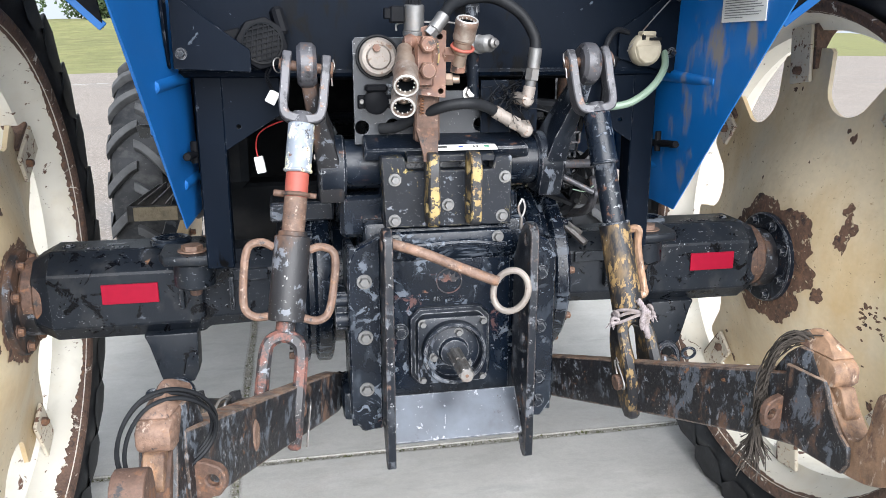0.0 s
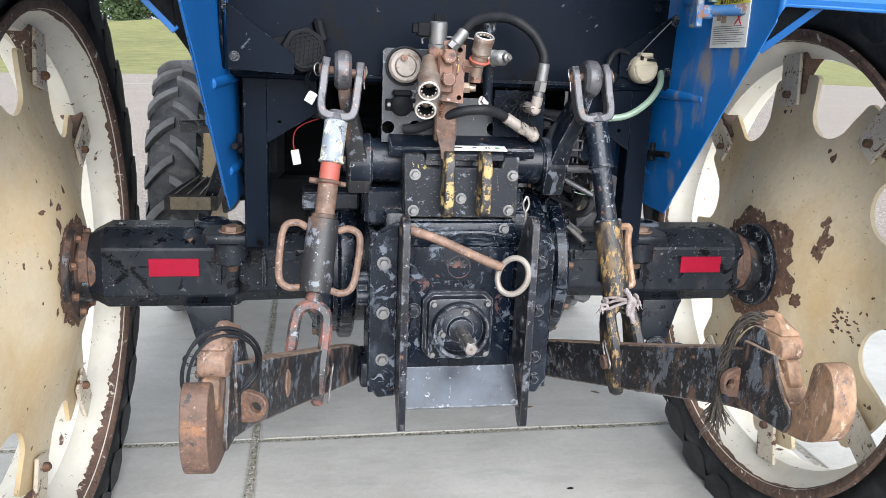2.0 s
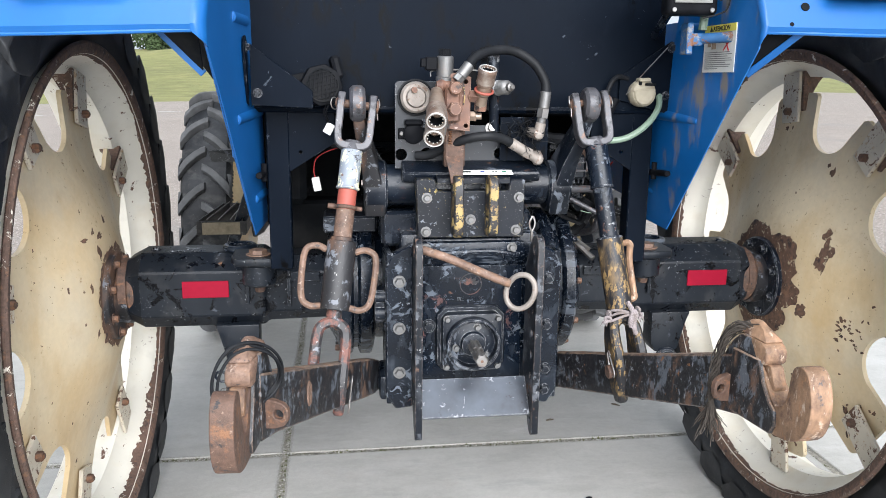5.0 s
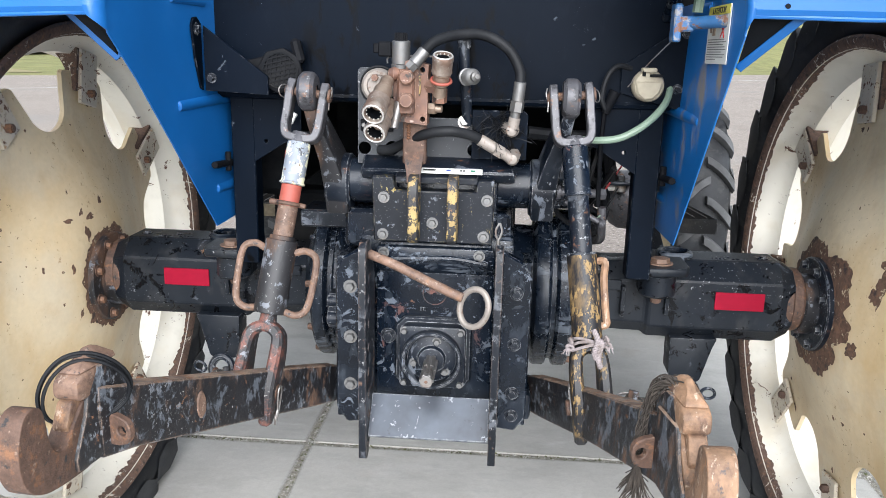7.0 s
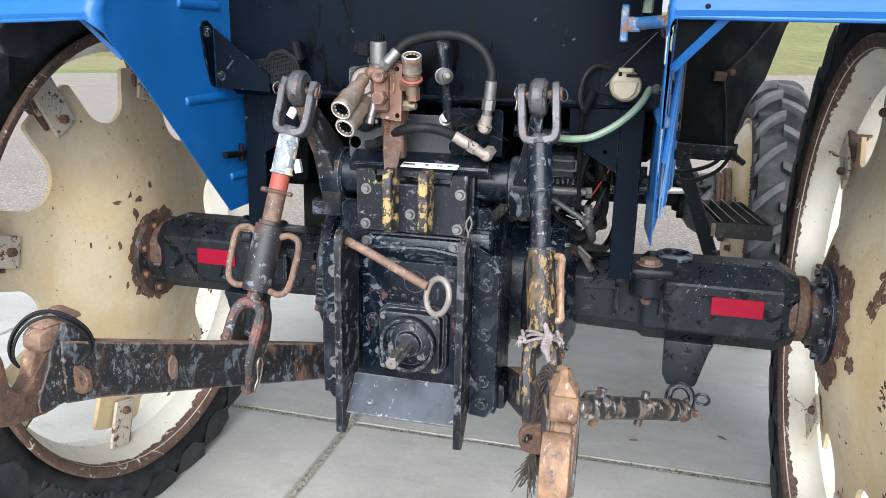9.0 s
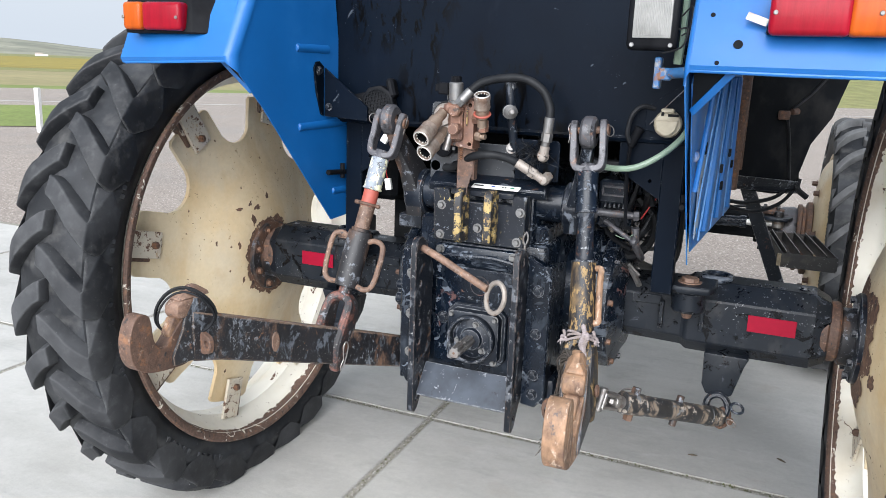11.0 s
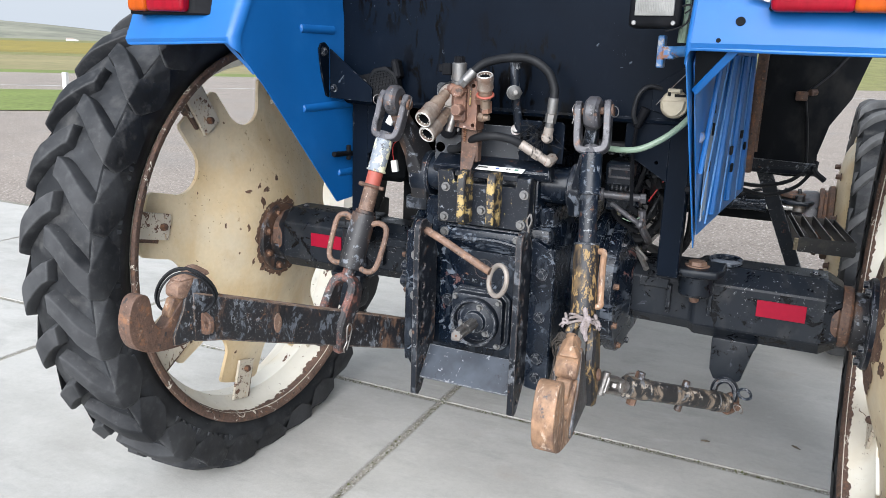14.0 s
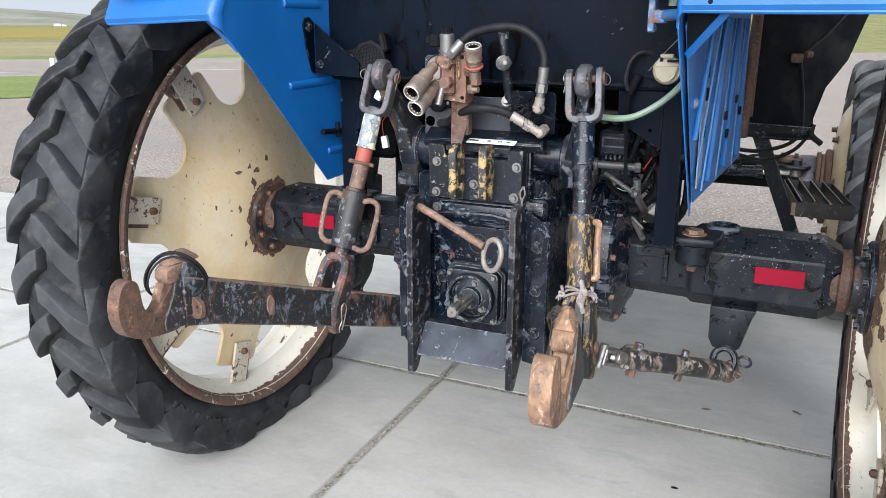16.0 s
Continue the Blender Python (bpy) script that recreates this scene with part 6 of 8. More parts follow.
for s, side in SIDES:
    front_wheel(s)
fa = part("front_axle", [box((0, 4.85, 0.83), (1.7, 0.14, 0.16), 0.02), box((0, 4.9, 0.98), (0.4, 0.5, 0.3), 0.03),
                         rod((0.80, 4.85, 0.72), (0.80, 4.85, 0.91), 0.06), rod((-0.80, 4.85, 0.72), (-0.80, 4.85, 0.91), 0.06), rod((0.78, 4.85, 0.77), (1.0, 4.85, 0.75), 0.10), rod((-0.78, 4.85, 0.77), (-1.0, 4.85, 0.75), 0.10)],
          BLACK_DEEP, tractor, "dark front axle beam")
for s, side in SIDES:
    part("steering_cylinder", [rod((s * 0.20, 4.70, 0.845), (s * 0.67, 4.70, 0.857), 0.033, seg=20, bev=0.004), rod((s * 0.655, 4.70, 0.857), (s * 0.695, 4.70, 0.858), 0.038, seg=20, bev=0.003), rod((s * 0.56, 4.70, 0.885), (s * 0.56, 4.70, 0.918), 0.012, seg=10)], BLACK, fa, "black steering cylinder")
    part("piston_rod", rod((s * 0.69, 4.70, 0.858), (s * 0.85, 4.70, 0.866), 0.019), BRIGHT, fa, "bright piston rod")
    part("ball_end", [lathe([(0, 0), (0.030, 0), (0.036, 0.006), (0.036, 0.040), (0.030, 0.048), (0, 0.048)], (s * 0.868, 4.70, 0.842), (0, 0, 1), 24)], STEEL, fa, "worn steel ball end")
    part("ball_nut", [hexrod((s * 0.868, 4.70, 0.905), (s * 0.868, 4.70, 0.938), 0.026), rod((s * 0.868, 4.70, 0.888), (s * 0.868, 4.70, 0.908), 0.034, seg=20, bev=0.003)], CAST_RUST, fa, "rusty castle nut")
    part("steering_arm", [prism([(s * 0.80, 4.64), (s * 0.92, 4.64), (s * 0.95, 4.72), (s * 0.90, 4.86), (s * 0.76, 4.86), (s * 0.75, 4.74)], "z", 0.886, 0.908, 0.006)], BLACK_CHIPPED, fa, "black steering arm")
    cap = part("king_pin_cap", [lathe([(0, 0), (0.070, 0), (0.074, 0.005), (0.074, 0.020), (0.068, 0.026), (0.035, 0.028), (0.030, 0.036), (0, 0.036)], (s * 0.825, 4.785, 0.915), (0, 0, 1), 32)], RUSTY, fa, "rusty king-pin cap")
    for k in range(4):
        b = radians(45 + 90 * k)
        bolt((s * 0.825 + 0.052 * math.cos(b), 4.785 + 0.052 * math.sin(b), 0.941), (0, 0, 1), 0.011, CAST_RUST, cap, 0.018)
    part("swivel_housing", lathe([(0, 0.80), (0.09, 0.80), (0.15, 0.84), (0.178, 0.89), (0.182, 0.955), (0.170, 0.975), (0, 0.975)], (0, 4.85, 0.77), (s, 0, 0), 40), FORK_STEEL, fa, "mottled grey swivel housing")
    part("hub_drum", lathe([(0, 0.972), (0.196, 0.972), (0.202, 0.978), (0.202, 0.995), (0.190, 1.0), (0.190, 1.015), (0.214, 1.020), (0.220, 1.026), (0.220, 1.050), (0.205, 1.056), (0, 1.056)], (0, 4.85, 0.77), (s, 0, 0), 48), RUSTY, fa, "ridged rusty front hub")
    part("feed_pipe", pipe([(s * 0.30, 4.69, 0.925), (s * 0.50, 4.68, 0.940), (s * 0.56, 4.69, 0.918), (s * 0.64, 4.67, 0.955), (s * 0.78, 4.72, 0.950)], 0.009, 8), HOSE, fa, "black hydraulic pipe")


def step(s):
    """Two folded-steel treads with toothed slats on a flat strut."""
    near, far = ((0.88, 1.105), (0.815, 1.03)) if s > 0 else ((0.79, 1.01), (0.80, 0.965))
    for z, y0, y1, dx in ((0.945, 3.45, 3.98, 0.0), (0.62, 3.50, 4.0, 0.03)):
        def at(f, g, h):
            a, b = near[0] + (near[1] - near[0]) * f, far[0] + (far[1] - far[0]) * f
            return Vector((s * (a + (b - a) * g + dx), y0 + (y1 - y0) * g, z + h))

        ob = part("cab_step", [slab([at(0, 0, 0), at(1, 0, 0), at(1, 0, -0.065), at(0, 0, -0.065)], 0.005, 0.001), slab([at(0, 1, 0), at(1, 1, 0), at(1, 1, -0.06), at(0, 1, -0.06)], 0.005, 0.001),
                               slab([at(0, 0, 0), at(0, 1, 0), at(0, 1, -0.06), at(0, 0, -0.06)], 0.005, 0.001), slab([at(1, 0, 0), at(1, 1, 0), at(1, 1, -0.06), at(1, 0, -0.06)], 0.005, 0.001)],
                  STEP_PAINT, tractor, "black folded-steel cab step with serrated slats")
        for f in (0.08, 0.32, 0.56, 0.80):
            teeth = [at(f, q / 40, 0.008 if q % 2 else -0.002) for q in range(41)]
            back = [p + Vector((0.004, 0, 0)) for p in teeth]
            low0, low1 = at(f, 0, -0.04), at(f, 1, -0.04)
            part("slat", loft([[low0, low1] + teeth[::-1], [low0 + Vector((0.004, 0, 0)), low1 + Vector((0.004, 0, 0))] + back[::-1]], 0), STEP_PAINT, ob)
            part("tooth_edge", pipe([at(f, q / 20, 0.008) + Vector((0.002, 0, 0)) for q in range(21)], 0.0022, 4, smooth=False), STEEL, ob, "bright worn teeth")
        if z > 0.9:
            part("mud", [box(at(0.5 if s < 0 else 0.3, 0, -0.033) + Vector((0, -0.001, 0)), (0.17, 0.006, 0.056), 0.003)], MUD, ob, "dried mud on the edge")
    a, b = Vector((s * 0.69, 3.38, 1.27)), Vector((s * 0.965, 3.62, 0.56))
    w = Vector((0.030, 0, 0.006))
    part("step_strut", [slab([a - w, a + w, b + w, b - w], 0.014, 0.001)], BLACK_CHIPPED, tractor, "black flat step strut")


for s, side in SIDES:
    step(s)
part("apron_wire", [pipe([(0.64, 3.0, 1.20), (0.74, 3.1, 1.17), (0.84, 3.2, 1.20), (0.90, 3.28, 1.27)], 0.008, 6)], HOSE, tractor, "black wire under the apron")
part("apron_wire", [pipe([(0.64, 3.0, 1.22), (0.72, 3.1, 1.205), (0.82, 3.2, 1.225), (0.89, 3.27, 1.29)], 0.008, 6)], HOSE, tractor, "black wire under the apron")
part("apron_wire", [pipe([(0.90, 3.26, 1.30), (0.90, 3.25, 1.26), (0.94, 3.26, 1.225)], 0.012, 6)], HOSE, tractor, "black rubber tail under the apron")

# ---- the tractor: lifting linkage ----
def frame_of(T, P, out=(1, 0, 0)):
    """Along a link from T to P: d along it, u across it, w the rest."""
    T, P = Vector(T), Vector(P)
    d = (P - T).normalized()
    u = Vector(out)
    u = (u - d * u.dot(d)).normalized()
    return T, d, u, d.cross(u)


def obox(c, axes, size, bev=0.002):
    m = Matrix((axes[0], axes[1], axes[2])).transposed().to_4x4()
    bm = box((0, 0, 0), size, bev)
    return moved(bm, Matrix.Translation(c) @ m)


def strap(points, across, width, thick, bev=0.003, steps=4):
    """A flat bar bent along a curve; width may be one number or one for each point."""
    wide = width if isinstance(width, (list, tuple)) else [width] * len(points)
    pts = curve_points(points, steps)
    secs = []
    across = Vector(across).normalized()
    for i, p in enumerate(pts):
        d = (pts[min(i + 1, len(pts) - 1)] - pts[max(i - 1, 0)]).normalized()
        n = d.cross(across).normalized()
        f = i / steps
        k = min(int(f), len(wide) - 2)
        wd = wide[k] + (wide[k + 1] - wide[k]) * (f - k)
        secs.append([p + across * wd / 2 + n * thick / 2, p - across * wd / 2 + n * thick / 2, p - across * wd / 2 - n * thick / 2, p + across * wd / 2 - n * thick / 2])
    return loft(secs, bev)


def clip_pin(p, along, down, material, parent, reach=0.075):
    """A spring clip through a pin: a ring and two wavy legs."""
    p, along, down = Vector(p), Vector(along).normalized(), Vector(down).normalized()
    pts = [p + down * 0.0, p - down * 0.012 + along * 0.010, p - down * 0.018 + along * 0.022, p + along * 0.030 - down * 0.006, p + down * 0.02 + along * 0.020,
           p + down * 0.04 + along * 0.010, p + down * (reach * 0.8) + along * 0.016, p + down * reach + along * 0.008]
    pts2 = [p, p + down * 0.03 - along * 0.003, p + down * reach * 0.9 - along * 0.002]
    return part("spring_clip", [pipe(pts, 0.0022, 6), pipe(pts2, 0.0022, 6)], STEEL, parent, "bent wire spring clip")


# cross shaft and lift arms
part("rockshaft", [rod((-0.235, 2.035, 1.300), (0.235, 2.035, 1.300), 0.058, seg=32, bev=0.004)], BLACK, tractor, "thick black cross shaft")
for s, side in SIDES:
    ball = Vector((s * 0.310, 1.903, 1.530))
    secs = []
    for f, c, wx, wy in ((0, (0.262, 2.050, 1.235), 0.058, 0.12), (0.2, (0.262, 2.040, 1.290), 0.060, 0.135), (0.45, (0.278, 1.995, 1.375), 0.046, 0.085), (0.75, (0.300, 1.935, 1.465), 0.034, 0.055), (1, (0.308, 1.915, 1.510), 0.032, 0.045)):
        x, y, z = c
        secs.append([(s * (x - wx / 2), y - wy / 2, z - 0.02), (s * (x + wx / 2), y - wy / 2, z - 0.02), (s * (x + wx / 2), y + wy / 2, z + 0.02), (s * (x - wx / 2), y + wy / 2, z + 0.02)])
    arm = part("lift_arm", [loft(secs, 0.008, 2)], BLACK_CHIPPED if s > 0 else CAST_RUST, tractor, "cast black lift arm")
    part("arm_hub", [rod((s * 0.228, 2.038, 1.295), (s * 0.292, 2.038, 1.295), 0.074, seg=32, bev=0.006)], BLACK_CHIPPED, arm, "hub of the lift arm")
    part("ball_eye", [lathe([(0.016, -0.021), (0.038, -0.020), (0.046, -0.012), (0.047, 0.0), (0.046, 0.012), (0.038, 0.020), (0.016, 0.021)], ball, (1, 0, 0), 28)], FORK_STEEL, arm, "worn eye of the lift arm")
    part("ball", [lathe([(0.0, -0.02), (0.016, -0.017), (0.022, 0.0), (0.016, 0.017), (0, 0.02)], ball, (1, 0, 0), 20)], RUSTY, arm, "rusty swivel ball")

# left lift link: fork, flaking sleeve, red tube, barrel with two handles, lower fork
LINK_L = frame_of((-0.311, 1.903, 1.526), (-0.400, 1.706, 0.850))
LINK_R = frame_of((0.310, 1.902, 1.536), (0.383, 1.690, 0.850))


def top_fork(fr, material, parent):
    T, d, u, w = fr
    run = [(-0.040, -0.028), (-0.041, 0.0), (-0.0405, 0.045), (-0.0402, 0.082), (-0.034, 0.104), (-0.016, 0.1105), (0.0, 0.1110)]
    run = run + [(-q, t) for q, t in reversed(run[:-1])]
    wide = [0.026, 0.044, 0.034, 0.034, 0.036, 0.040, 0.042, 0.040, 0.036, 0.034, 0.034, 0.044, 0.026]
    legs = [strap([T + d * t + u * q for q, t in run], w, wide, 0.019, 0.0028, 3), rod(T + d * 0.095, T + d * 0.130, 0.020, 0.027)]
    fork = part("fork", legs, material, parent, "forked upper end")
    part("fork_pin", [rod(T - u * 0.056, T + u * 0.056, 0.0105), rod(T + u * 0.044, T + u * 0.056, 0.017, seg=14), rod(T - u * 0.052, T - u * 0.044, 0.016, seg=14)], RUSTY, parent, "rusty fork pin")
    k = -1 if T.x < 0 else 1
    part("linch_ring", [torus(T + u * (k * 0.057) + w * 0.004 + d * 0.004, u * 0.75 + w * 0.6, 0.015, 0.0016, 22, 6), rod(T + u * (k * 0.050) - d * 0.012, T + u * (k * 0.050) + d * 0.016, 0.003, seg=8)], STEEL, parent, "wire linch-pin ring")
    part("spring_clip", [pipe([T - u * (k * 0.054) - d * 0.022, T - u * (k * 0.058) - d * 0.006 + w * 0.006, T - u * (k * 0.054) + d * 0.012, T - u * (k * 0.057) + d * 0.034 + w * 0.004], 0.0018, 6)], STEEL, parent, "small wire clip")
    return fork


def low_fork(fr, a, pin, end, material, parent, spread=1.0):
    T, d, u, w = fr
    legs = [rod(T + d * (a - 0.03), T + d * (a + 0.012), 0.019, 0.021)]
    run = [(-0.030, end + 0.006), (-0.031, end - 0.03), (-0.031, pin), (-0.031, pin - 0.05), (-0.030, a + 0.046), (-0.023, a + 0.020), (0.0, a + 0.008)]
    run = run + [(-q, t) for q, t in reversed(run[:-1])]
    wide = [0.030, 0.062, 0.084, 0.078, 0.060, 0.046, 0.042, 0.046, 0.060, 0.078, 0.084, 0.062, 0.030]
    legs.append(strap([T + d * t + u * (q * spread) for q, t in run], w, wide, 0.027, 0.006))
    fork = part("lower_fork", legs, material, parent, "lower fork straddling the arm")
    p = T + d * pin
    part("fork_pin", [rod(p - u * 0.054, p + u * 0.056, 0.012), rod(p - u * 0.058, p - u * 0.046, 0.018, seg=16), rod(p + u * 0.046, p + u * 0.054, 0.017, seg=16)], RUSTY, parent, "rusty lower pin")
    return p


T, d, u, w = LINK_L
link_l = part("lift_link", [rod(T + d * 0.355, T + d * 0.530, 0.037, seg=28, bev=0.002), rod(T + d * 0.345, T + d * 0.357, 0.030, seg=24)], CAST_RUST, tractor, "lift link with a rust-flecked barrel and two handles")
top_fork(LINK_L, FORK_STEEL, link_l)
part("sleeve", [rod(T + d * 0.120, T + d * 0.222, 0.0275, seg=24), torus(T + d * 0.218, d, 0.0275, 0.003)], GREY_CREAM, link_l, "sleeve with flaking grey and cream paint")
part("red_tube", [rod(T + d * 0.222, T + d * 0.275, 0.0240, seg=24)], RED_WORN, link_l, "worn red tube")
part("rust_tube", [rod(T + d * 0.272, T + d * 0.352, 0.0238, seg=24)], RUST_BARE, link_l, "bare rusty tube")
part("clamp_ring", [torus(T + d * 0.268, d, 0.0255, 0.005), rod(T + d * 0.268 + u * 0.024, T + d * 0.268 + u * 0.042, 0.006), rod(T + d * 0.268 - u * 0.024, T + d * 0.268 - u * 0.046, 0.007)], RUSTY, link_l, "clamp ring with screws")
part("barrel_flake", [lathe([(0.0372, 0.02), (0.0376, 0.05), (0.0376, 0.16), (0.0372, 0.172)], T + d * 0.355, d, 28)], CAST_RUST, link_l)
for k in (-1, 1):
    o = u * k
    part("handle", [pipe([T + d * 0.380 + o * 0.036, T + d * 0.372 + o * 0.062, T + d * 0.386 + o * 0.088, T + d * 0.44 + o * 0.092, T + d * 0.505 + o * 0.086, T + d * 0.525 + o * 0.064, T + d * 0.522 + o * 0.034], 0.0085, 10)],
         RUST_BARE, link_l, "rusty loop handle")
pin_l = low_fork(LINK_L, 0.552, 0.708, 0.786, RED_BLACK, link_l, 1.2)
clip_pin(pin_l + u * 0.062 - w * 0.0, w, d, STEEL, link_l)

# right lift link
T, d, u, w = LINK_R
link_r = part("lift_link", [rod(T + d * 0.368, T + d * 0.560, 0.034, seg=28, bev=0.002)], YELLOW_BLACK, tractor, "lift link with black paint worn to yellow")
top_fork(LINK_R, FORK_STEEL, link_r)
part("sleeve", [rod(T + d * 0.118, T + d * 0.232, 0.030, seg=24, bev=0.003), torus(T + d * 0.231, d, 0.029, 0.003)], BLACK, link_r, "black upper sleeve")
part("inner_tube", [rod(T + d * 0.232, T + d * 0.372, 0.0245, seg=24), torus(T + d * 0.368, d, 0.031, 0.004)], BLACK_CHIPPED, link_r, "black inner tube")
part("grease_nipple", [rod(T + d * 0.300 - w * 0.02, T + d * 0.300 - w * 0.034, 0.006, seg=8)], STEEL, link_r)
part("handle", [pipe([T + d * 0.385 + u * 0.036, T + d * 0.390 + u * 0.050 + w * 0.01, T + d * 0.43 + u * 0.046, T + d * 0.51 + u * 0.045, T + d * 0.53 + u * 0.045, T + d * 0.535 + u * 0.03], 0.009, 8)], RUST_LIGHT, link_r, "folded handle worn to pale rust")
pin_r = low_fork(LINK_R, 0.572, 0.714, 0.792, YELLOW_BLACK, link_r)
clip_pin(pin_r - u * 0.049 - d * 0.004, w, -d, STEEL, link_r, 0.05)


# lower links with claw hooks
def lower_link(s, root, end, hook_mat, latch_mat):
    root, end = Vector(root), Vector(end)
    d = (end - root).normalized()
    flat = Vector((d.x, d.y, 0)).normalized()
    n = Vector((-flat.y, flat.x, 0))
    secs = []
    for t, hi, lo, th in ((0.0, 0.040, 0.045, 0.028), (0.08, 0.052, 0.055, 0.032), (0.18, 0.054, 0.057, 0.032), (0.30, 0.056, 0.058, 0.032), (0.43, 0.057, 0.059, 0.032), (0.58, 0.058, 0.060, 0.034), (0.75, 0.060, 0.062, 0.036), (0.93, 0.062, 0.062, 0.042), (1.03, 0.064, 0.070, 0.044)):
        c = root.lerp(end, t)
        if s > 0:   # the arm bows out a little where the fork straddles it
            c = c + Vector((0.022, 0, -0.005)) * math.sin(math.pi * min(1.0, t)) ** 2
        up = Vector((0, 0, 1))
        secs.append([c + n * th / 2 + up * hi, c - n * th / 2 + up * hi, c - n * th / 2 - up * lo, c + n * th / 2 - up * lo])
    link = part("lower_link", [loft(secs, 0.003)], ARM_PAINT, tractor, "heavy flat lower arm with worn black paint and rust")
    part("link_ball", [lathe([(0, -0.03), (0.03, -0.026), (0.042, 0), (0.03, 0.026), (0, 0.03)], root + d * 0.0, n, 20), rod(root - n * 0.05, root + n * 0.05, 0.02)], BLACK, link, "ball joint at the arm's root")
    # hook: a claw open upwards
    prof = [(0.038, 0.058), (0.046, 0.057), (0.055, 0.052), (0.085, 0.022), (0.108, 0.000), (0.130, 0.004), (0.145, 0.030), (0.150, 0.070), (0.158, 0.092), (0.178, 0.100), (0.200, 0.090),
            (0.216, 0.050), (0.216, 0.008), (0.200, -0.028), (0.165, -0.050), (0.120, -0.060), (0.06, -0.066), (0.038, -0.064)]

    prof = [(p.x, p.z) for p in curve_points([(q, 0, z) for q, z in prof], 3)]
    ahead = Vector((-0.060 if s < 0 else 0.02, -1, 0)).normalized()
    over = Vector((-ahead.y, ahead.x, 0))

    def at(q, z, side):
        return end + ahead * q + over * (side + s * (0.017 if s < 0 else 0.014) * max(0.0, min(1.0, (q + 0.02) / 0.06))) + Vector((0, 0, z))

    th = 0.0195 if s < 0 else 0.0215
    part("hook", [loft([[at(q, z, -th) for q, z in prof], [at(q, z, th) for q, z in prof]], 0.0145, 4)], hook_mat, link, "worn claw hook at the arm's end", 75)
    head = [(-0.048, 0.056), (-0.026, 0.086), (-0.004, 0.106), (0.020, 0.106), (0.046, 0.070), (0.056, 0.030), (0.076, -0.004), (0.092, -0.034), (0.090, -0.058), (-0.110, -0.064)]
    part("link_head", [loft([[at(q, z, -0.0265) for q, z in head], [at(q, z, 0.0265) for q, z in head]], 0.006, 2)], ARM_PAINT, link, "flaked black head of the arm")
    if s > 0:
        cheek = [(-0.02, 0.070), (0.056, 0.070), (0.074, 0.030), (0.100, 0.000), (0.120, -0.012), (0.124, -0.040), (0.112, -0.060), (-0.02, -0.064)]
        part("cheek_plate", [loft([[at(q, z, -0.0285) for q, z in cheek], [at(q, z, -0.0205) for q, z in cheek]], 0.002)], ARM_PAINT, link, "flaked black cheek plate beside the hook")
    block = [(0.012, 0.056), (0.062, 0.058), (0.071, 0.068), (0.069, 0.092), (0.052, 0.104), (0.012, 0.106)]
    part("latch", [loft([[at(q, z, -0.0235) for q, z in block], [at(q, z, 0.0235) for q, z in block]], 0.007, 2)], latch_mat, link, "rusty latch housing")
    lat = [(-0.030, 0.106), (0.058, 0.102), (0.054, 0.109), (0.034, 0.121), (0.018, 0.135), (0.000, 0.136), (-0.022, 0.118)]
    part("latch_cap", [loft([[at(q, z, -0.020 + (0.013 if z > 0.118 else 0)) for q, z in lat], [at(q, z, 0.020 - (0.013 if z > 0.118 else 0)) for q, z in lat]], 0.003)], latch_mat, link, "rusty latch cap")
    key = [(0.040, 0.064), (0.074, 0.062), (0.094, 0.026), (0.089, 0.014), (0.066, 0.012), (0.044, 0.026)]
    part("latch_tongue", [loft([[at(q, z, -0.014) for q, z in key], [at(q, z, 0.014) for q, z in key]], 0.004, 2)], RUST_LIGHT, link, "pale tongue of the latch")
    # eye tab on the inner face
    side = -0.026 if s > 0 else 0.026
    face = n * side
    c = end - flat * 0.030 + face - Vector((0, 0, 0.016)) if s > 0 else end - flat * 0.002 + face * 0.85 - Vector((0, 0, 0.014))
    out = face.normalized()
    a1, a2 = flat, Vector((0, 0, 1))
    reach = 1.0 if s < 0 else 0.80
    outline = [(-0.006, -0.032), (0.016, -0.030), (0.034, -0.024), (0.042, -0.012), (0.044, 0.0), (0.042, 0.012), (0.034, 0.021), (0.016, 0.026), (-0.006, 0.028)]
    tab = prism([(p * reach, q) for p, q in outline], "y", -0.007, 0.007, 0.002, holes=[(0.024 * reach, -0.001, 0.0095)])
    basis = Matrix((out, a1, a2)).transposed().to_4x4()
    part("eye_tab", [moved(tab, Matrix.Translation(c) @ basis)], RUSTY, link, "rusty tab with an eye")
    if s < 0:
        pad = root.lerp(end, 0.72) + out * 0.0178
        part("rubbed_spot", [moved(lathe([(0, 0.0), (0.020, 0.0), (0.017, 0.003), (0, 0.0035)], (0, 0, 0), (1, 0, 0), 18), Matrix.Translation(pad) @ basis @ Matrix.Diagonal((1, 0.7, 1.5, 1)))], RUST_BARE, link, "rubbed raised spot")
    return link, at, flat, n


lower_l, at_l, flat_l, n_l = lower_link(-1, (-0.262, 2.035, 0.735), (-0.523, 1.245, 0.996), RUSTY, RUST_BARE)
lower_r, at_r, flat_r, n_r = lower_link(1, (0.256, 2.035, 0.735), (0.460, 1.250, 0.996), RUST_LIGHT, RUST_LIGHT)
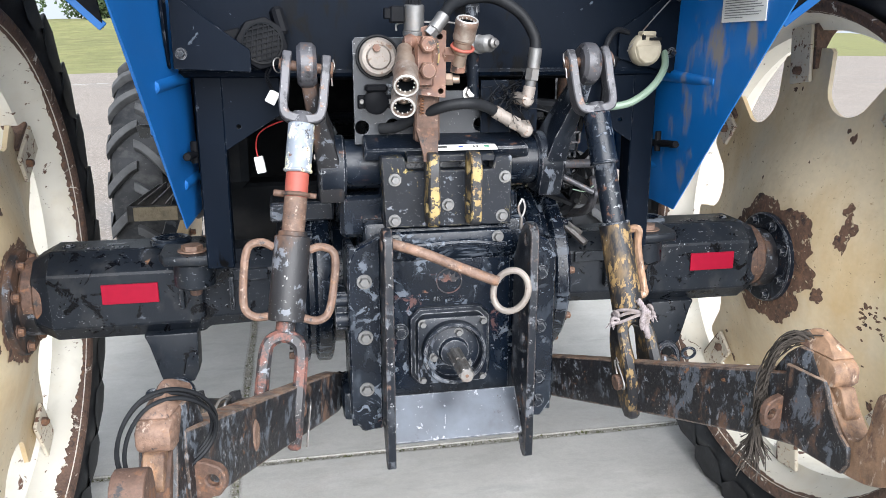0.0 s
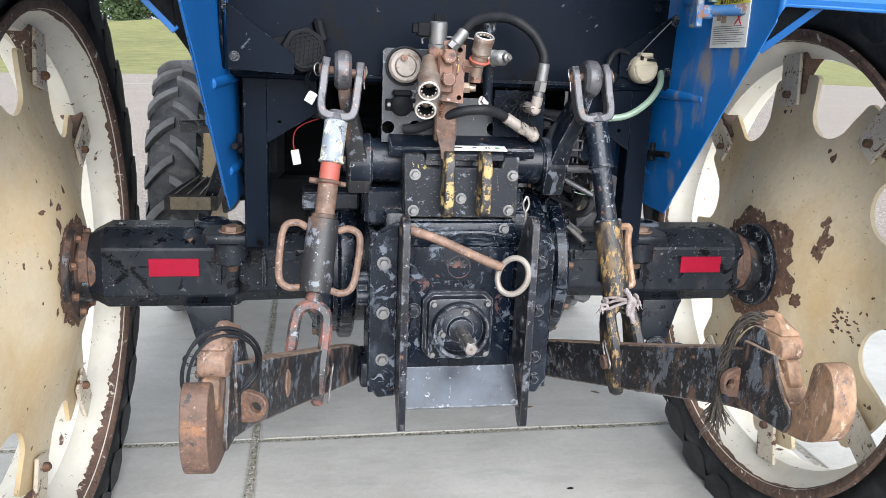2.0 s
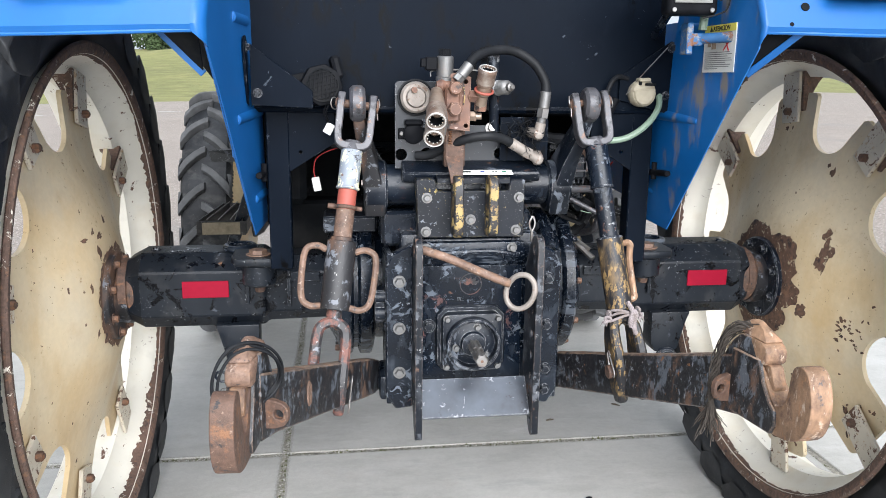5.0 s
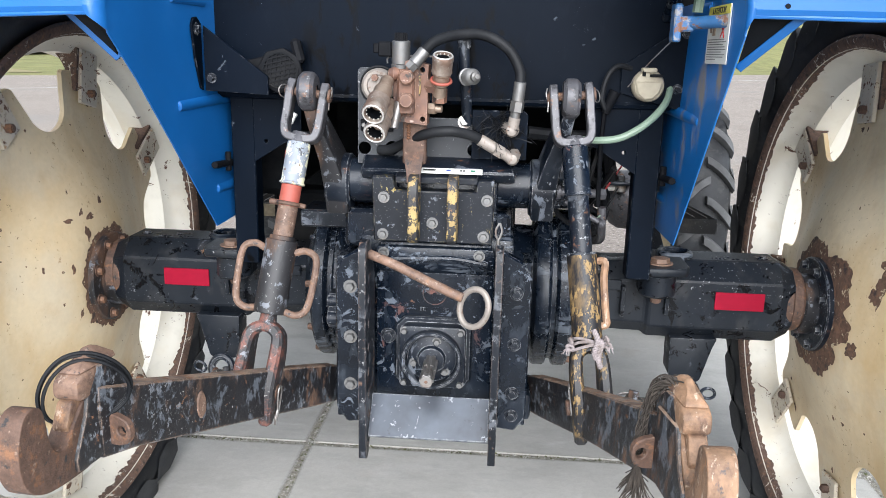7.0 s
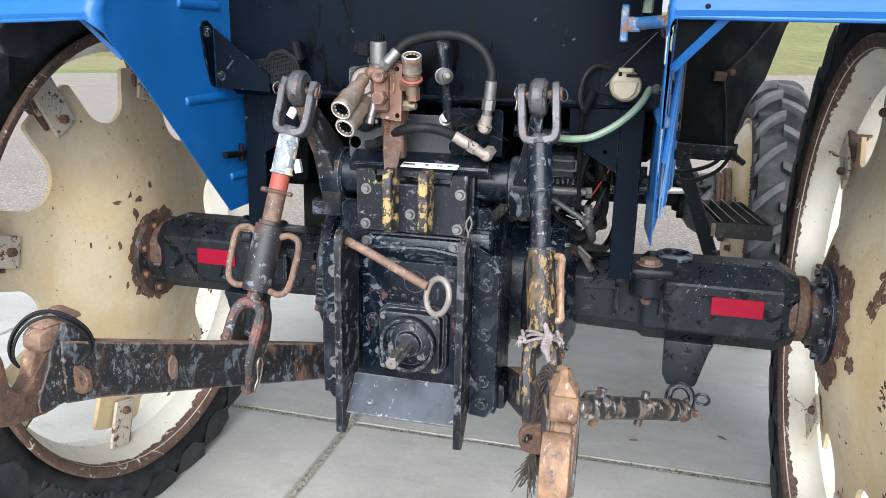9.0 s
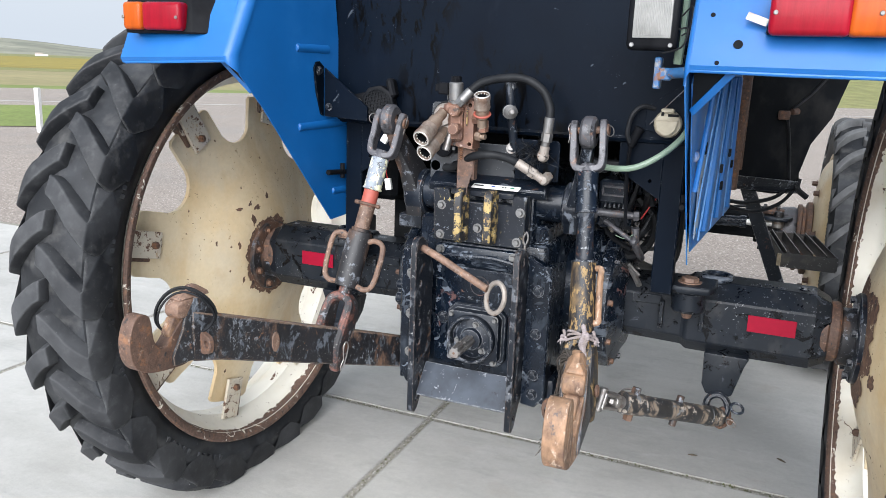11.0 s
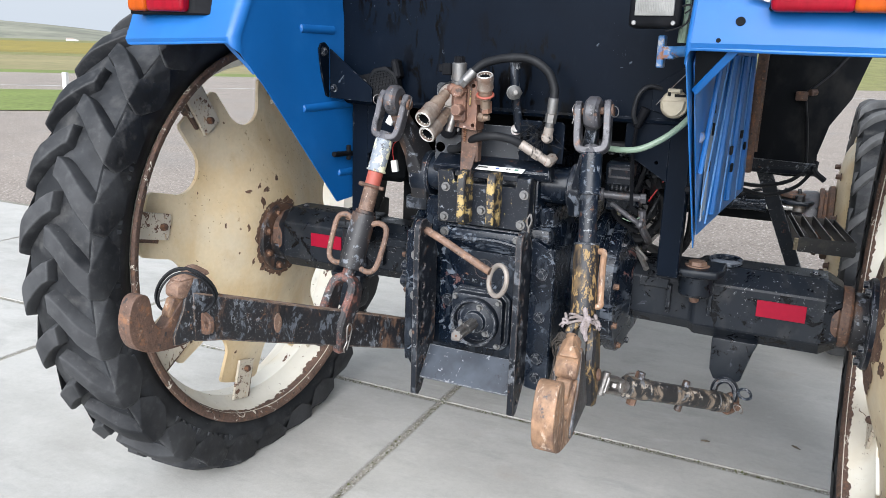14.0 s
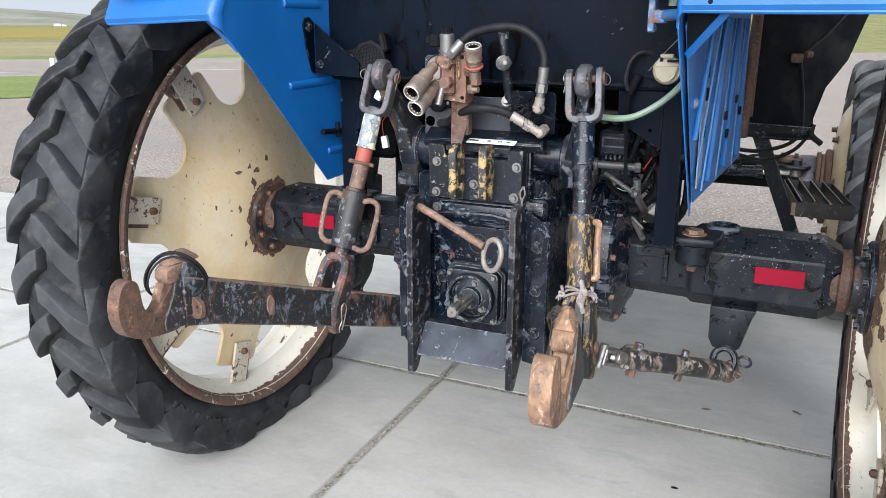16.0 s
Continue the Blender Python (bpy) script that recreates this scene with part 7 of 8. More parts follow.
# pull cord looped round the left latch
loop = []
for k in range(16):
    a = k * math.tau / 16
    loop.append(at_l(0.030 - 0.047 * math.cos(a) + 0.008 * math.sin(2 * a), 0.066 + 0.060 * math.sin(a), 0.044 * math.cos(a)))
turns = []
for k, (grow, lift_) in enumerate(((1.0, 0.0), (1.04, 0.004), (0.96, -0.003))):
    mid_ = sum(loop, Vector()) / len(loop)
    turns.append(pipe([mid_ + (p - mid_) * grow + Vector((0.004 * k, -0.003 * k, lift_)) for p in loop], 0.0030, 6, True, 4))
part("pull_cord", turns, HOSE, lower_l, "dark wire pull cord looped round the latch")


def stabiliser(s):
    off = 0.05 if s < 0 else 0.0
    a, b = Vector((s * 0.430, 1.775, 0.806)), Vector((s * (0.742 - off), 2.205, 0.638))
    d = (b - a).normalized()
    u = d.cross(Vector((0, 0, 1))).normalized()
    v = u.cross(d)
    st = part("stabiliser", [rod(a + d * 0.11, b - d * 0.055, 0.0300, seg=24), rod(a + d * 0.085, a + d * 0.175, 0.0325, seg=24, bev=0.004), rod(b - d * 0.085, b - d * 0.050, 0.0325, seg=24, bev=0.003), rod(b - d * 0.050, b - d * 0.015, 0.0290, seg=24, bev=0.006)], TUBE_MUD, tractor, "rusty telescopic check tube between arm and axle")
    part("knuckle", [rod(a + d * 0.05, a + d * 0.11, 0.018), obox(a + d * 0.03 + v * 0.018, (d, u, v), (0.066, 0.036, 0.010), 0.003), obox(a + d * 0.03 - v * 0.020, (d, u, v), (0.066, 0.036, 0.010), 0.003), obox(a + d * 0.002, (d, u, v), (0.012, 0.036, 0.048), 0.003), obox(a + d * 0.055, (d, u, v), (0.05, 0.026, 0.026), 0.008),
                     rod(a - u * 0.0 + v * 0.034, a - v * 0.034, 0.012)], STEEL, st, "worn universal knuckle")
    for k in (-1, 1):
        part("tube_bolt", hexrod(a + d * 0.130 + v * (k * 0.028), a + d * 0.130 + v * (k * 0.050), 0.014), CAST_RUST, st)
        part("tube_bolt", rod(a + d * 0.33 + v * (k * 0.026), a + d * 0.33 + v * (k * 0.048), 0.011, seg=10), CAST_RUST, st)
    part("wire_clip", [pipe([a + d * 0.135 + v * 0.045, a + d * 0.118 + v * 0.03 - u * 0.034, a + d * 0.115 - u * 0.040, a + d * 0.112 - v * 0.03 - u * 0.03, a + d * 0.135 - v * 0.044],
                            0.0036, 6), pipe([a + d * 0.135 + v * 0.045, a + d * 0.165 + v * 0.034 - u * 0.026, a + d * 0.172 - u * 0.040, a + d * 0.168 - v * 0.034 - u * 0.022, a + d * 0.138 - v * 0.044], 0.0036, 6)], STEEL, st, "wire spring clip")
    part("shackle", [pipe([(s * (0.700 - off), 2.19, 0.640), (s * (0.690 - off), 2.20, 0.664), (s * (0.694 - off), 2.21, 0.692), (s * (0.714 - off), 2.215, 0.708), (s * (0.738 - off), 2.215, 0.704), (s * (0.754 - off), 2.21, 0.678), (s * (0.748 - off), 2.20, 0.640)], 0.0115, 10)], BLACK_CHIPPED, st, "black shackle under the bracket")
    part("eye_end", [torus(b, u, 0.026, 0.012, 20, 8), rod(b - u * 0.03, b + u * 0.035, 0.012)], RUSTY, st, "rusty eye with a pin")
    part("loop", [torus((s * (0.782 - off), 2.19, 0.684), (0.2, 1, 0.3), 0.019, 0.0045, 22, 8)], BLACK, st, "black ring beside the shackle")
    part("wire_ring", [torus((s * (0.770 - off), 2.17, 0.640), (0.5, 1, 0.5), 0.016, 0.0018, 20, 6)], STEEL, st, "thin wire ring")
    return st


for s, side in SIDES:
    stabiliser(s)

# ropes: top-level things tied to the linkage
def strands(points, count, spread, r, seed):
    g = random.Random(seed)
    out = []
    for k in range(count):
        off = Vector((g.uniform(-1, 1), g.uniform(-1, 1), g.uniform(-1, 1))) * spread
        out.append(pipe([Vector(p) + off * (0.4 + 0.6 * math.sin(i * 1.9 + k)) for i, p in enumerate(points)], r, 5, steps=3))
    return out


def braid(points, count, R, r, turns):
    """Strands wound round one another along a curve."""
    mid = curve_points(points, 7)
    out = []
    for k in range(count):
        line = []
        for i, p in enumerate(mid):
            d = (mid[min(i + 1, len(mid) - 1)] - mid[max(i - 1, 0)]).normalized()
            u = d.cross(Vector((0.3, 0.9, 0.2))).normalized()
            a = math.tau * (turns * i / len(mid) + k / count)
            line.append(p + (u * math.cos(a) + d.cross(u) * math.sin(a)) * R)
        out.append(pipe(line, r, 6, steps=2))
    return out


def fray(p, count, length, r, seed, droop=(0, 0, -1), wide=0.6):
    g = random.Random(seed)
    out = []
    for k in range(count):
        e = Vector(droop) + Vector((g.uniform(-1, 1), g.uniform(-1, 1), g.uniform(-0.4, 0.4))) * wide
        f = Vector((g.uniform(-1, 1), g.uniform(-1, 1), g.uniform(-0.5, 0.5))) * 0.3
        L = length * g.uniform(0.5, 1.1)
        out.append(pipe([Vector(p), Vector(p) + e * L * 0.5, Vector(p) + (e + f) * L], r, 4, steps=3))
    return out


K = LINK_R[0] + LINK_R[1] * 0.575
knot = []
ku, kw, kd = LINK_R[2], LINK_R[3], LINK_R[1]
for k in range(3):
    knot.append(pipe([K + kd * (0.008 * k - 0.012 + 0.006 * math.sin(a * 2 + k)) + (ku * math.cos(a) + kw * math.sin(a)) * (0.036 + 0.002 * k) for a in [q * math.tau / 12 for q in range(12)]], 0.0036, 6, True, 3))
for q, top, low in ((0.012, -0.034, 0.030), (0.020, -0.012, 0.050)):
    knot += braid([K + ku * q + kw * 0.034 + kd * top, K + ku * (q + 0.006) + kw * 0.043 + kd * (top * 0.3), K + ku * (q - 0.003) + kw * 0.042 + kd * (low * 0.5), K + ku * q + kw * 0.036 + kd * low], 3, 0.0036, 0.0035, 4.5)
for q in (-1, 1):
    knot += fray(K + ku * (q * 0.046) + kw * 0.018, 18, 0.018, 0.0009, 7 + q, (q * 0.3, -0.3, -0.9), 0.45)
    knot += [torus(K + ku * (q * 0.042) + kw * 0.020 + kd * 0.002, (0.3, 1, 0.4), 0.007, 0.0042, 14, 6), torus(K + ku * (q * 0.040) + kw * 0.026 - kd * 0.012, (1, 0.4, 0.3), 0.006, 0.004, 14, 6)]
single("rope", knot, ROPE, "frayed whitish rope knotted round the lift link", "rope")

tw = strands([at_r(0.012, 0.122, -0.004), at_r(-0.014, 0.118, -0.018), at_r(-0.040, 0.088, -0.031), at_r(-0.058, 0.040, -0.034), at_r(-0.058, 0.0, -0.040), at_r(-0.050, -0.030, -0.048), at_r(-0.060, -0.062, -0.042)], 44, 0.013, 0.0013, 3)
tw += braid([at_r(0.012, 0.122, -0.004), at_r(-0.014, 0.118, -0.018), at_r(-0.040, 0.088, -0.031), at_r(-0.058, 0.040, -0.034), at_r(-0.058, 0.0, -0.040), at_r(-0.050, -0.030, -0.048), at_r(-0.060, -0.058, -0.042)], 5, 0.0060, 0.0022, 3)
tw += fray(at_r(-0.058, -0.052, -0.044), 110, 0.075, 0.0010, 12, (0, 0, -1.1), 0.34)
single("twine", tw, TWINE, "weathered brown twine tied through the eye of an arm", "twine")

# ---- the tractor: bracket, valve block, hoses, small fittings ----
tl = part("top_link_bracket", [prism([(-0.152, 1.172), (0.140, 1.172), (0.140, 1.330), (0.10, 1.330), (0.095, 1.300), (-0.10, 1.300), (-0.107, 1.334), (-0.158, 1.334)], "y", 1.902, 1.945, 0.003)],
          YELLOW_FLECK, tractor, "black top-link bracket with yellow paint specks")
part("bracket_lid", [loft([[(-0.10, 1.905, 1.334), (0.10, 1.905, 1.334), (0.10, 1.97, 1.352), (-0.10, 1.97, 1.352)], [(-0.10, 1.905, 1.318), (0.10, 1.905, 1.318), (0.10, 1.97, 1.318), (-0.10, 1.97, 1.318)]], 0.002)], YELLOW_FLECK, tl)
part("bracket_cheek", [box((0.135, 1.97, 1.25), (0.012, 0.05, 0.155), 0.003)], YELLOW_FLECK, tl)
for x, y, z in ((-0.128, 1.902, 1.282), (0.124, 1.902, 1.282), (-0.130, 1.902, 1.190), (0.118, 1.902, 1.192), (-0.008, 1.902, 1.222)):
    bolt((x, y, z), (0, -1, 0), 0.0098, ZINC, tl, 0.012)
for x in (-0.128, 0.110):
    bolt((x, 1.905, 1.142), (0, -1, 0), 0.0098, ZINC, gearbox, 0.012)
for x in (-0.050, 0.043):
    poly = [(1.905, 1.182), (1.852, 1.182), (1.838, 1.192), (1.833, 1.215), (1.836, 1.260), (1.833, 1.300), (1.836, 1.330), (1.850, 1.345), (1.880, 1.347), (1.905, 1.338)]
    part("clevis_plate", prism(poly, "x", x - 0.012, x + 0.012, 0.003, holes=[(1.866, 1.310, 0.016), (1.868, 1.222, 0.016)]), YELLOW, tl, "clevis plate with flaking yellow paint")
    part("clevis_web", box((x, 1.897, 1.25), (0.018, 0.012, 0.15), 0.002), BLACK_CHIPPED, tl)
LAB = Matrix.Translation((0.035, 1.930, 1.3475)) @ Matrix.Rotation(radians(15), 4, "X")
label = put_mesh("label_plate", mesh_of("label_plate", box((0, 0, 0), (0.150, 0.034, 0.002), 0.0005), PAPER), tl, LAB, "white printed label strip")
for x, w, mm in ((-0.055, 0.030, INK), (-0.008, 0.010, INK_BLUE), (0.022, 0.004, INK), (0.030, 0.004, INK), (0.052, 0.011, INK_GREEN)):
    put_mesh("print_bar", mesh_of("print_bar", box((x, 0, 0.0012), (w, 0.008, 0.001), 0), mm), label, LAB)

# valve carrier plate, and the second small plate
carrier = part("valve_carrier", [prism([(-0.207, 1.352), (0.150, 1.352), (0.150, 1.470), (-0.065, 1.470), (-0.065, 1.588), (-0.200, 1.588), (-0.207, 1.580)], "y", 1.986, 1.992, 0.001,
                                       holes=[(-0.190, 1.390, 0.016), (-0.120, 1.392, 0.017), (0.085, 1.392, 0.016)])], SLATE, tractor, "chipped black carrier plate with holes")
part("small_plate", [prism([(0.080, 1.375), (0.215, 1.375), (0.215, 1.485), (0.206, 1.494), (0.080, 1.494)], "y", 1.962, 1.968, 0.001)], BLACK_SMOOTH, carrier, "small black plate")
part("top_cover", [loft([[(-0.19, 1.93, 1.345), (0.19, 1.93, 1.345), (0.17, 1.985, 1.375), (-0.19, 1.985, 1.375)], [(-0.19, 1.94, 1.32), (0.19, 1.94, 1.32), (0.17, 2.2, 1.32), (-0.19, 2.2, 1.32)]], 0.004)], BLACK_CHIPPED, gearbox, "chipped black top cover")
bolt((0.060, 1.985, 1.462), (0, -1, 0.3), 0.012, STEEL, carrier)
part("socket", [lathe([(0, 0), (0.026, 0), (0.028, 0.003), (0.028, 0.018), (0.022, 0.022), (0, 0.022)], (-0.158, 1.985, 1.448), (0, -1, 0), 24), box((-0.158, 1.981, 1.448), (0.082, 0.008, 0.030), 0.004), box((-0.158, 1.972, 1.478), (0.05, 0.03, 0.016), 0.005)], PLASTIC, carrier, "black electric socket")
for x in (-0.190, -0.126):
    part("screw", rod((x, 1.978, 1.448), (x, 1.972, 1.448), 0.006, seg=10), ZINC, carrier)
part("round_cover", [lathe([(0, 0), (0.040, 0), (0.042, 0.004), (0.042, 0.02), (0.036, 0.026), (0.028, 0.026), (0.024, 0.034), (0, 0.034)], (-0.152, 1.985, 1.545), (0, -1, 0), 32)], RING_STEEL, carrier, "round zinc cover")
part("cover_ring", torus((-0.152, 1.978, 1.545), (0, 1, 0), 0.046, 0.003, 28, 6), HOSE, carrier)
part("cover_bolt", hexrod((-0.158, 1.952, 1.565), (-0.158, 1.940, 1.565), 0.009), COPPERY, carrier)
# upright steel strap that carries the valve
strap = part("valve_strap", [box((-0.055, 1.915, 1.420), (0.055, 0.035, 0.110), 0.004), loft([[(-0.082, 1.900, 1.40), (-0.030, 1.900, 1.40), (-0.030, 1.908, 1.40), (-0.082, 1.908, 1.40)],
                                                                                        [(-0.070, 1.872, 1.345), (-0.036, 1.872, 1.345), (-0.036, 1.880, 1.345), (-0.070, 1.880, 1.345)],
                                                                                        [(-0.068, 1.868, 1.325), (-0.036, 1.868, 1.325), (-0.036, 1.876, 1.325), (-0.068, 1.876, 1.325)]], 0.001)], RUSTY, tractor, "rust-streaked valve strap")
part("spring", pipe([(-0.068 + 0.004 * math.cos(k * 1.2), 1.893 + 0.004 * math.sin(k * 1.2), 1.46 - 0.0012 * k) for k in range(30)], 0.0015, 5, steps=2), RUST_ORANGE_MAT, strap, "small rusty spring")

valve = part("valve_block", [prism([(-0.095, 1.470), (-0.022, 1.462), (-0.020, 1.600), (-0.062, 1.610), (-0.098, 1.600), (-0.102, 1.54)], "y", 1.862, 1.925, 0.006, holes=[(-0.034, 1.588, 0.006), (-0.032, 1.476, 0.006)]),
                             box((-0.070, 1.855, 1.535), (0.04, 0.03, 0.10), 0.006)], COPPERY, tractor, "brown corroded hydraulic valve block")
for z in (1.572, 1.520):
    part("plug", [hexrod((-0.066, 1.850, z), (-0.066, 1.822, z), 0.0185), rod((-0.066, 1.824, z), (-0.066, 1.812, z), 0.0165, seg=18, bev=0.003)], COPPERY, valve, "round-headed plug")
part("side_plug", [hexrod((-0.022, 1.885, 1.500), (-0.002, 1.880, 1.500), 0.014), rod((-0.004, 1.880, 1.500), (0.012, 1.877, 1.500), 0.009, seg=14)], BRASSY, valve, "threaded side plug")
part("side_union", [hexrod((-0.022, 1.870, 1.552), (0.004, 1.862, 1.550), 0.017), rod((-0.026, 1.872, 1.552), (0.012, 1.860, 1.549), 0.012)], COPPERY, valve, "brown side union")
part("yellow_tag", pipe([(-0.040, 1.856, 1.575), (-0.038, 1.852, 1.55), (-0.040, 1.856, 1.53)], 0.0018, 5), YELLOW, valve)
part("frame_wire", [pipe([(-0.12, 1.90, 1.60), (-0.115, 1.90, 1.615), (-0.05, 1.90, 1.618), (0.005, 1.90, 1.616), (0.01, 1.90, 1.60)], 0.0022, 6, steps=3)], STEEL, valve)
sol = part("solenoid", [rod((-0.086, 1.880, 1.598), (-0.086, 1.876, 1.652), 0.0215, seg=28, bev=0.003), rod((-0.086, 1.881, 1.590), (-0.086, 1.880, 1.600), 0.0235, seg=28)], ZINC, valve, "grey solenoid coil")
part("cap", [rod((-0.086, 1.876, 1.650), (-0.086, 1.875, 1.669), 0.0145, seg=20, bev=0.002)] + [box((-0.086 + 0.0145 * math.cos(a), 1.8755 + 0.0145 * math.sin(a), 1.660), (0.002, 0.002, 0.016), 0) for a in [k * math.tau / 16 for k in range(16)]], PLASTIC, sol, "ribbed black cap")
part("plug_connector", [box((-0.122, 1.878, 1.632), (0.030, 0.030, 0.034), 0.003), box((-0.142, 1.878, 1.634), (0.014, 0.022, 0.022), 0.002)], PLASTIC, sol, "black plug connector")


def coupler(a, b, r, parent, material=BRASSY):
    """A quick coupler: stepped body, knurled collar, open mouth with a ring of balls."""
    a, b = Vector(a), Vector(b)
    d = (b - a).normalized()
    L = (b - a).length
    c = part("coupler", [lathe([(0, 0), (r * 0.62, 0), (r * 0.62, L * 0.25), (r * 0.82, L * 0.30), (r * 0.82, L * 0.52), (r * 0.95, L * 0.55), (r * 0.95, L * 0.70), (0, L * 0.70)], a, d, 28)], material, parent, "stained quick coupler")
    part("collar", [lathe([(r * 0.90, L * 0.56), (r * 1.04, L * 0.60), (r * 1.0, L * 0.66), (r * 1.0, L * 0.84), (r * 1.06, L * 0.88), (r * 1.06, L * 0.96), (r * 0.98, L), (r * 0.78, L),
                           (r * 0.76, L * 0.95), (r * 0.74, L * 0.66), (0, L * 0.66)], a, d, 28)], COLLAR, c, "grey knurled sliding collar")
    part("mouth_ring", [torus(a + d * (L * 0.985), d, r * 0.90, r * 0.11, 28, 8)], BRIGHT, c)
    part("seat", [lathe([(0, 0), (r * 0.36, 0), (r * 0.34, 0.006), (r * 0.22, 0.007), (0, 0.004)], a + d * (L * 0.74), d, 20)], BRASSY, c)
    part("bore", [lathe([(r * 0.735, L * 0.93), (r * 0.70, L * 0.93), (r * 0.69, L * 0.70), (0, L * 0.70), (0, L * 0.68), (r * 0.735, L * 0.68)], a, d, 20)], BLACK_DEEP, c)
    u = d.orthogonal().normalized()
    v = d.cross(u)
    part("ball_ring", [lathe([(0, -0.0022), (0.0018, -0.0012), (0.0018, 0.0012), (0, 0.0022)], a + d * (L * 0.955) + (u * math.cos(k * math.tau / 10) + v * math.sin(k * math.tau / 10)) * r * 0.66, d, 6) for k in range(10)], BRIGHT, c)
    return c


coupler((-0.112, 1.842, 1.562), (-0.126, 1.728, 1.494), 0.0250, valve)
coupler((-0.110, 1.858, 1.512), (-0.128, 1.757, 1.450), 0.0250, valve)
coupler((0.006, 1.862, 1.530), (0.016, 1.822, 1.622), 0.0230, valve)
part("elbow", [rod((-0.098, 1.862, 1.578), (-0.070, 1.872, 1.578), 0.014), lathe([(0, -0.017), (0.012, -0.012), (0.017, 0), (0.012, 0.012), (0, 0.017)], (-0.098, 1.856, 1.577), (1, 0, 0), 14)], COPPERY, valve, "brown elbow")
part("elbow", [hexrod((0.006, 1.868, 1.515), (0.007, 1.862, 1.548), 0.017)], COPPERY, valve, "brown elbow nut")
part("red_ring", torus((0.0105, 1.845, 1.566), (0.1, -0.4, 0.92), 0.0225, 0.0035, 24, 8), RED_WORN, valve, "red plastic dust-cap ring")
part("check_fitting", [rod((-0.085, 1.852, 1.515), (-0.098, 1.842, 1.455), 0.011, seg=14)], STEEL, valve)
# hoses
big = part("hose", [pipe([(-0.030, 1.848, 1.628), (-0.006, 1.868, 1.652), (0.045, 1.905, 1.668), (0.105, 1.932, 1.668), (0.160, 1.932, 1.638), (0.188, 1.918, 1.592), (0.191, 1.912, 1.560)], 0.0125, 12)], HOSE, tractor, "thick black hydraulic hose in a bow")
part("hose_end", [rod((-0.052, 1.838, 1.600), (-0.028, 1.849, 1.630), 0.0145, seg=18), hexrod((-0.062, 1.838, 1.590), (-0.050, 1.839, 1.603), 0.014)], ZINC, big, "crimped zinc hose end")
part("hose_end", [rod((0.191, 1.912, 1.565), (0.187, 1.914, 1.520), 0.0145, seg=18), hexrod((0.187, 1.914, 1.520), (0.184, 1.915, 1.495), 0.0165), rod((0.184, 1.915, 1.497), (0.181, 1.917, 1.478), 0.012)], ZINC, big, "crimped zinc hose end")
part("elbow", [rod((0.182, 1.917, 1.482), (0.176, 1.92, 1.448), 0.014, seg=14), lathe([(0, -0.018), (0.013, -0.013), (0.018, 0), (0.013, 0.013), (0, 0.018)], (0.176, 1.922, 1.452), (0, 1, 0), 16), hexrod((0.172, 1.925, 1.452), (0.160, 1.962, 1.455), 0.015)], RING_STEEL, big, "stained elbow")
low = part("hose", [pipe([(-0.150, 1.972, 1.388), (-0.120, 1.955, 1.392), (-0.085, 1.93, 1.41), (-0.03, 1.895, 1.438), (0.027, 1.885, 1.448), (0.075, 1.902, 1.440), (0.105, 1.918, 1.425)], 0.0125, 12)], HOSE, tractor, "short black hydraulic hose")
part("hose_end", [rod((0.100, 1.916, 1.428), (0.138, 1.922, 1.406), 0.0145, seg=18), hexrod((0.138, 1.922, 1.406), (0.156, 1.925, 1.396), 0.0165), rod((0.154, 1.925, 1.397), (0.178, 1.930, 1.383), 0.0135)], RING_STEEL, low, "stained hose end")
part("elbow", [lathe([(0, -0.017), (0.012, -0.012), (0.017, 0), (0.012, 0.012), (0, 0.017)], (0.180, 1.932, 1.382), (0, 1, 0), 14), hexrod((0.182, 1.935, 1.383), (0.186, 1.962, 1.390), 0.016)], RING_STEEL, low, "stained elbow")
# upright tube with a male nipple
tube = part("upright_tube", [pipe([(0.054, 1.955, 1.652), (0.056, 1.955, 1.62), (0.060, 1.960, 1.56), (0.064, 1.978, 1.50), (0.070, 1.985, 1.455)], 0.0135, 12), box((0.056, 1.955, 1.650), (0.03, 0.02, 0.024), 0.004)], BLACK_CHIPPED, tractor, "black upright pipe")
nip = [(0, 0), (0.020, 0), (0.021, 0.010), (0.017, 0.012)]
for k in range(5):
    nip += [(0.0165, 0.014 + 0.007 * k), (0.019, 0.0165 + 0.007 * k), (0.0165, 0.0195 + 0.007 * k)]
nip += [(0.011, 0.052), (0.011, 0.062), (0.006, 0.066), (0.006, 0.071), (0, 0.072)]
part("nipple", [lathe(nip, (0.062, 1.935, 1.572), (0.42, -0.90, 0.05), 24), hexrod((0.062, 1.952, 1.572), (0.066, 1.934, 1.572), 0.021)], ZINC, tube, "zinc male nipple with a spring")
g = random.Random(8)
bristle = []
for k in range(70):
    p = Vector((0.135 + g.uniform(-0.03, 0.03), 1.955, 1.452 + g.uniform(-0.03, 0.03)))
    q = Vector((g.uniform(-1, 1), g.uniform(-1.2, -0.1), g.uniform(-0.8, 0.7))) * 0.035
    bristle.append(pipe([p, p + q, p + q * 1.6 + Vector((g.uniform(-1, 1), g.uniform(-1, 1), g.uniform(-1, 0.4))) * 0.02], 0.0009, 3, steps=2))
tagged(part("wire_tuft", bristle, HOSE, carrier, "tuft of frayed black wires"), kind="stuff")

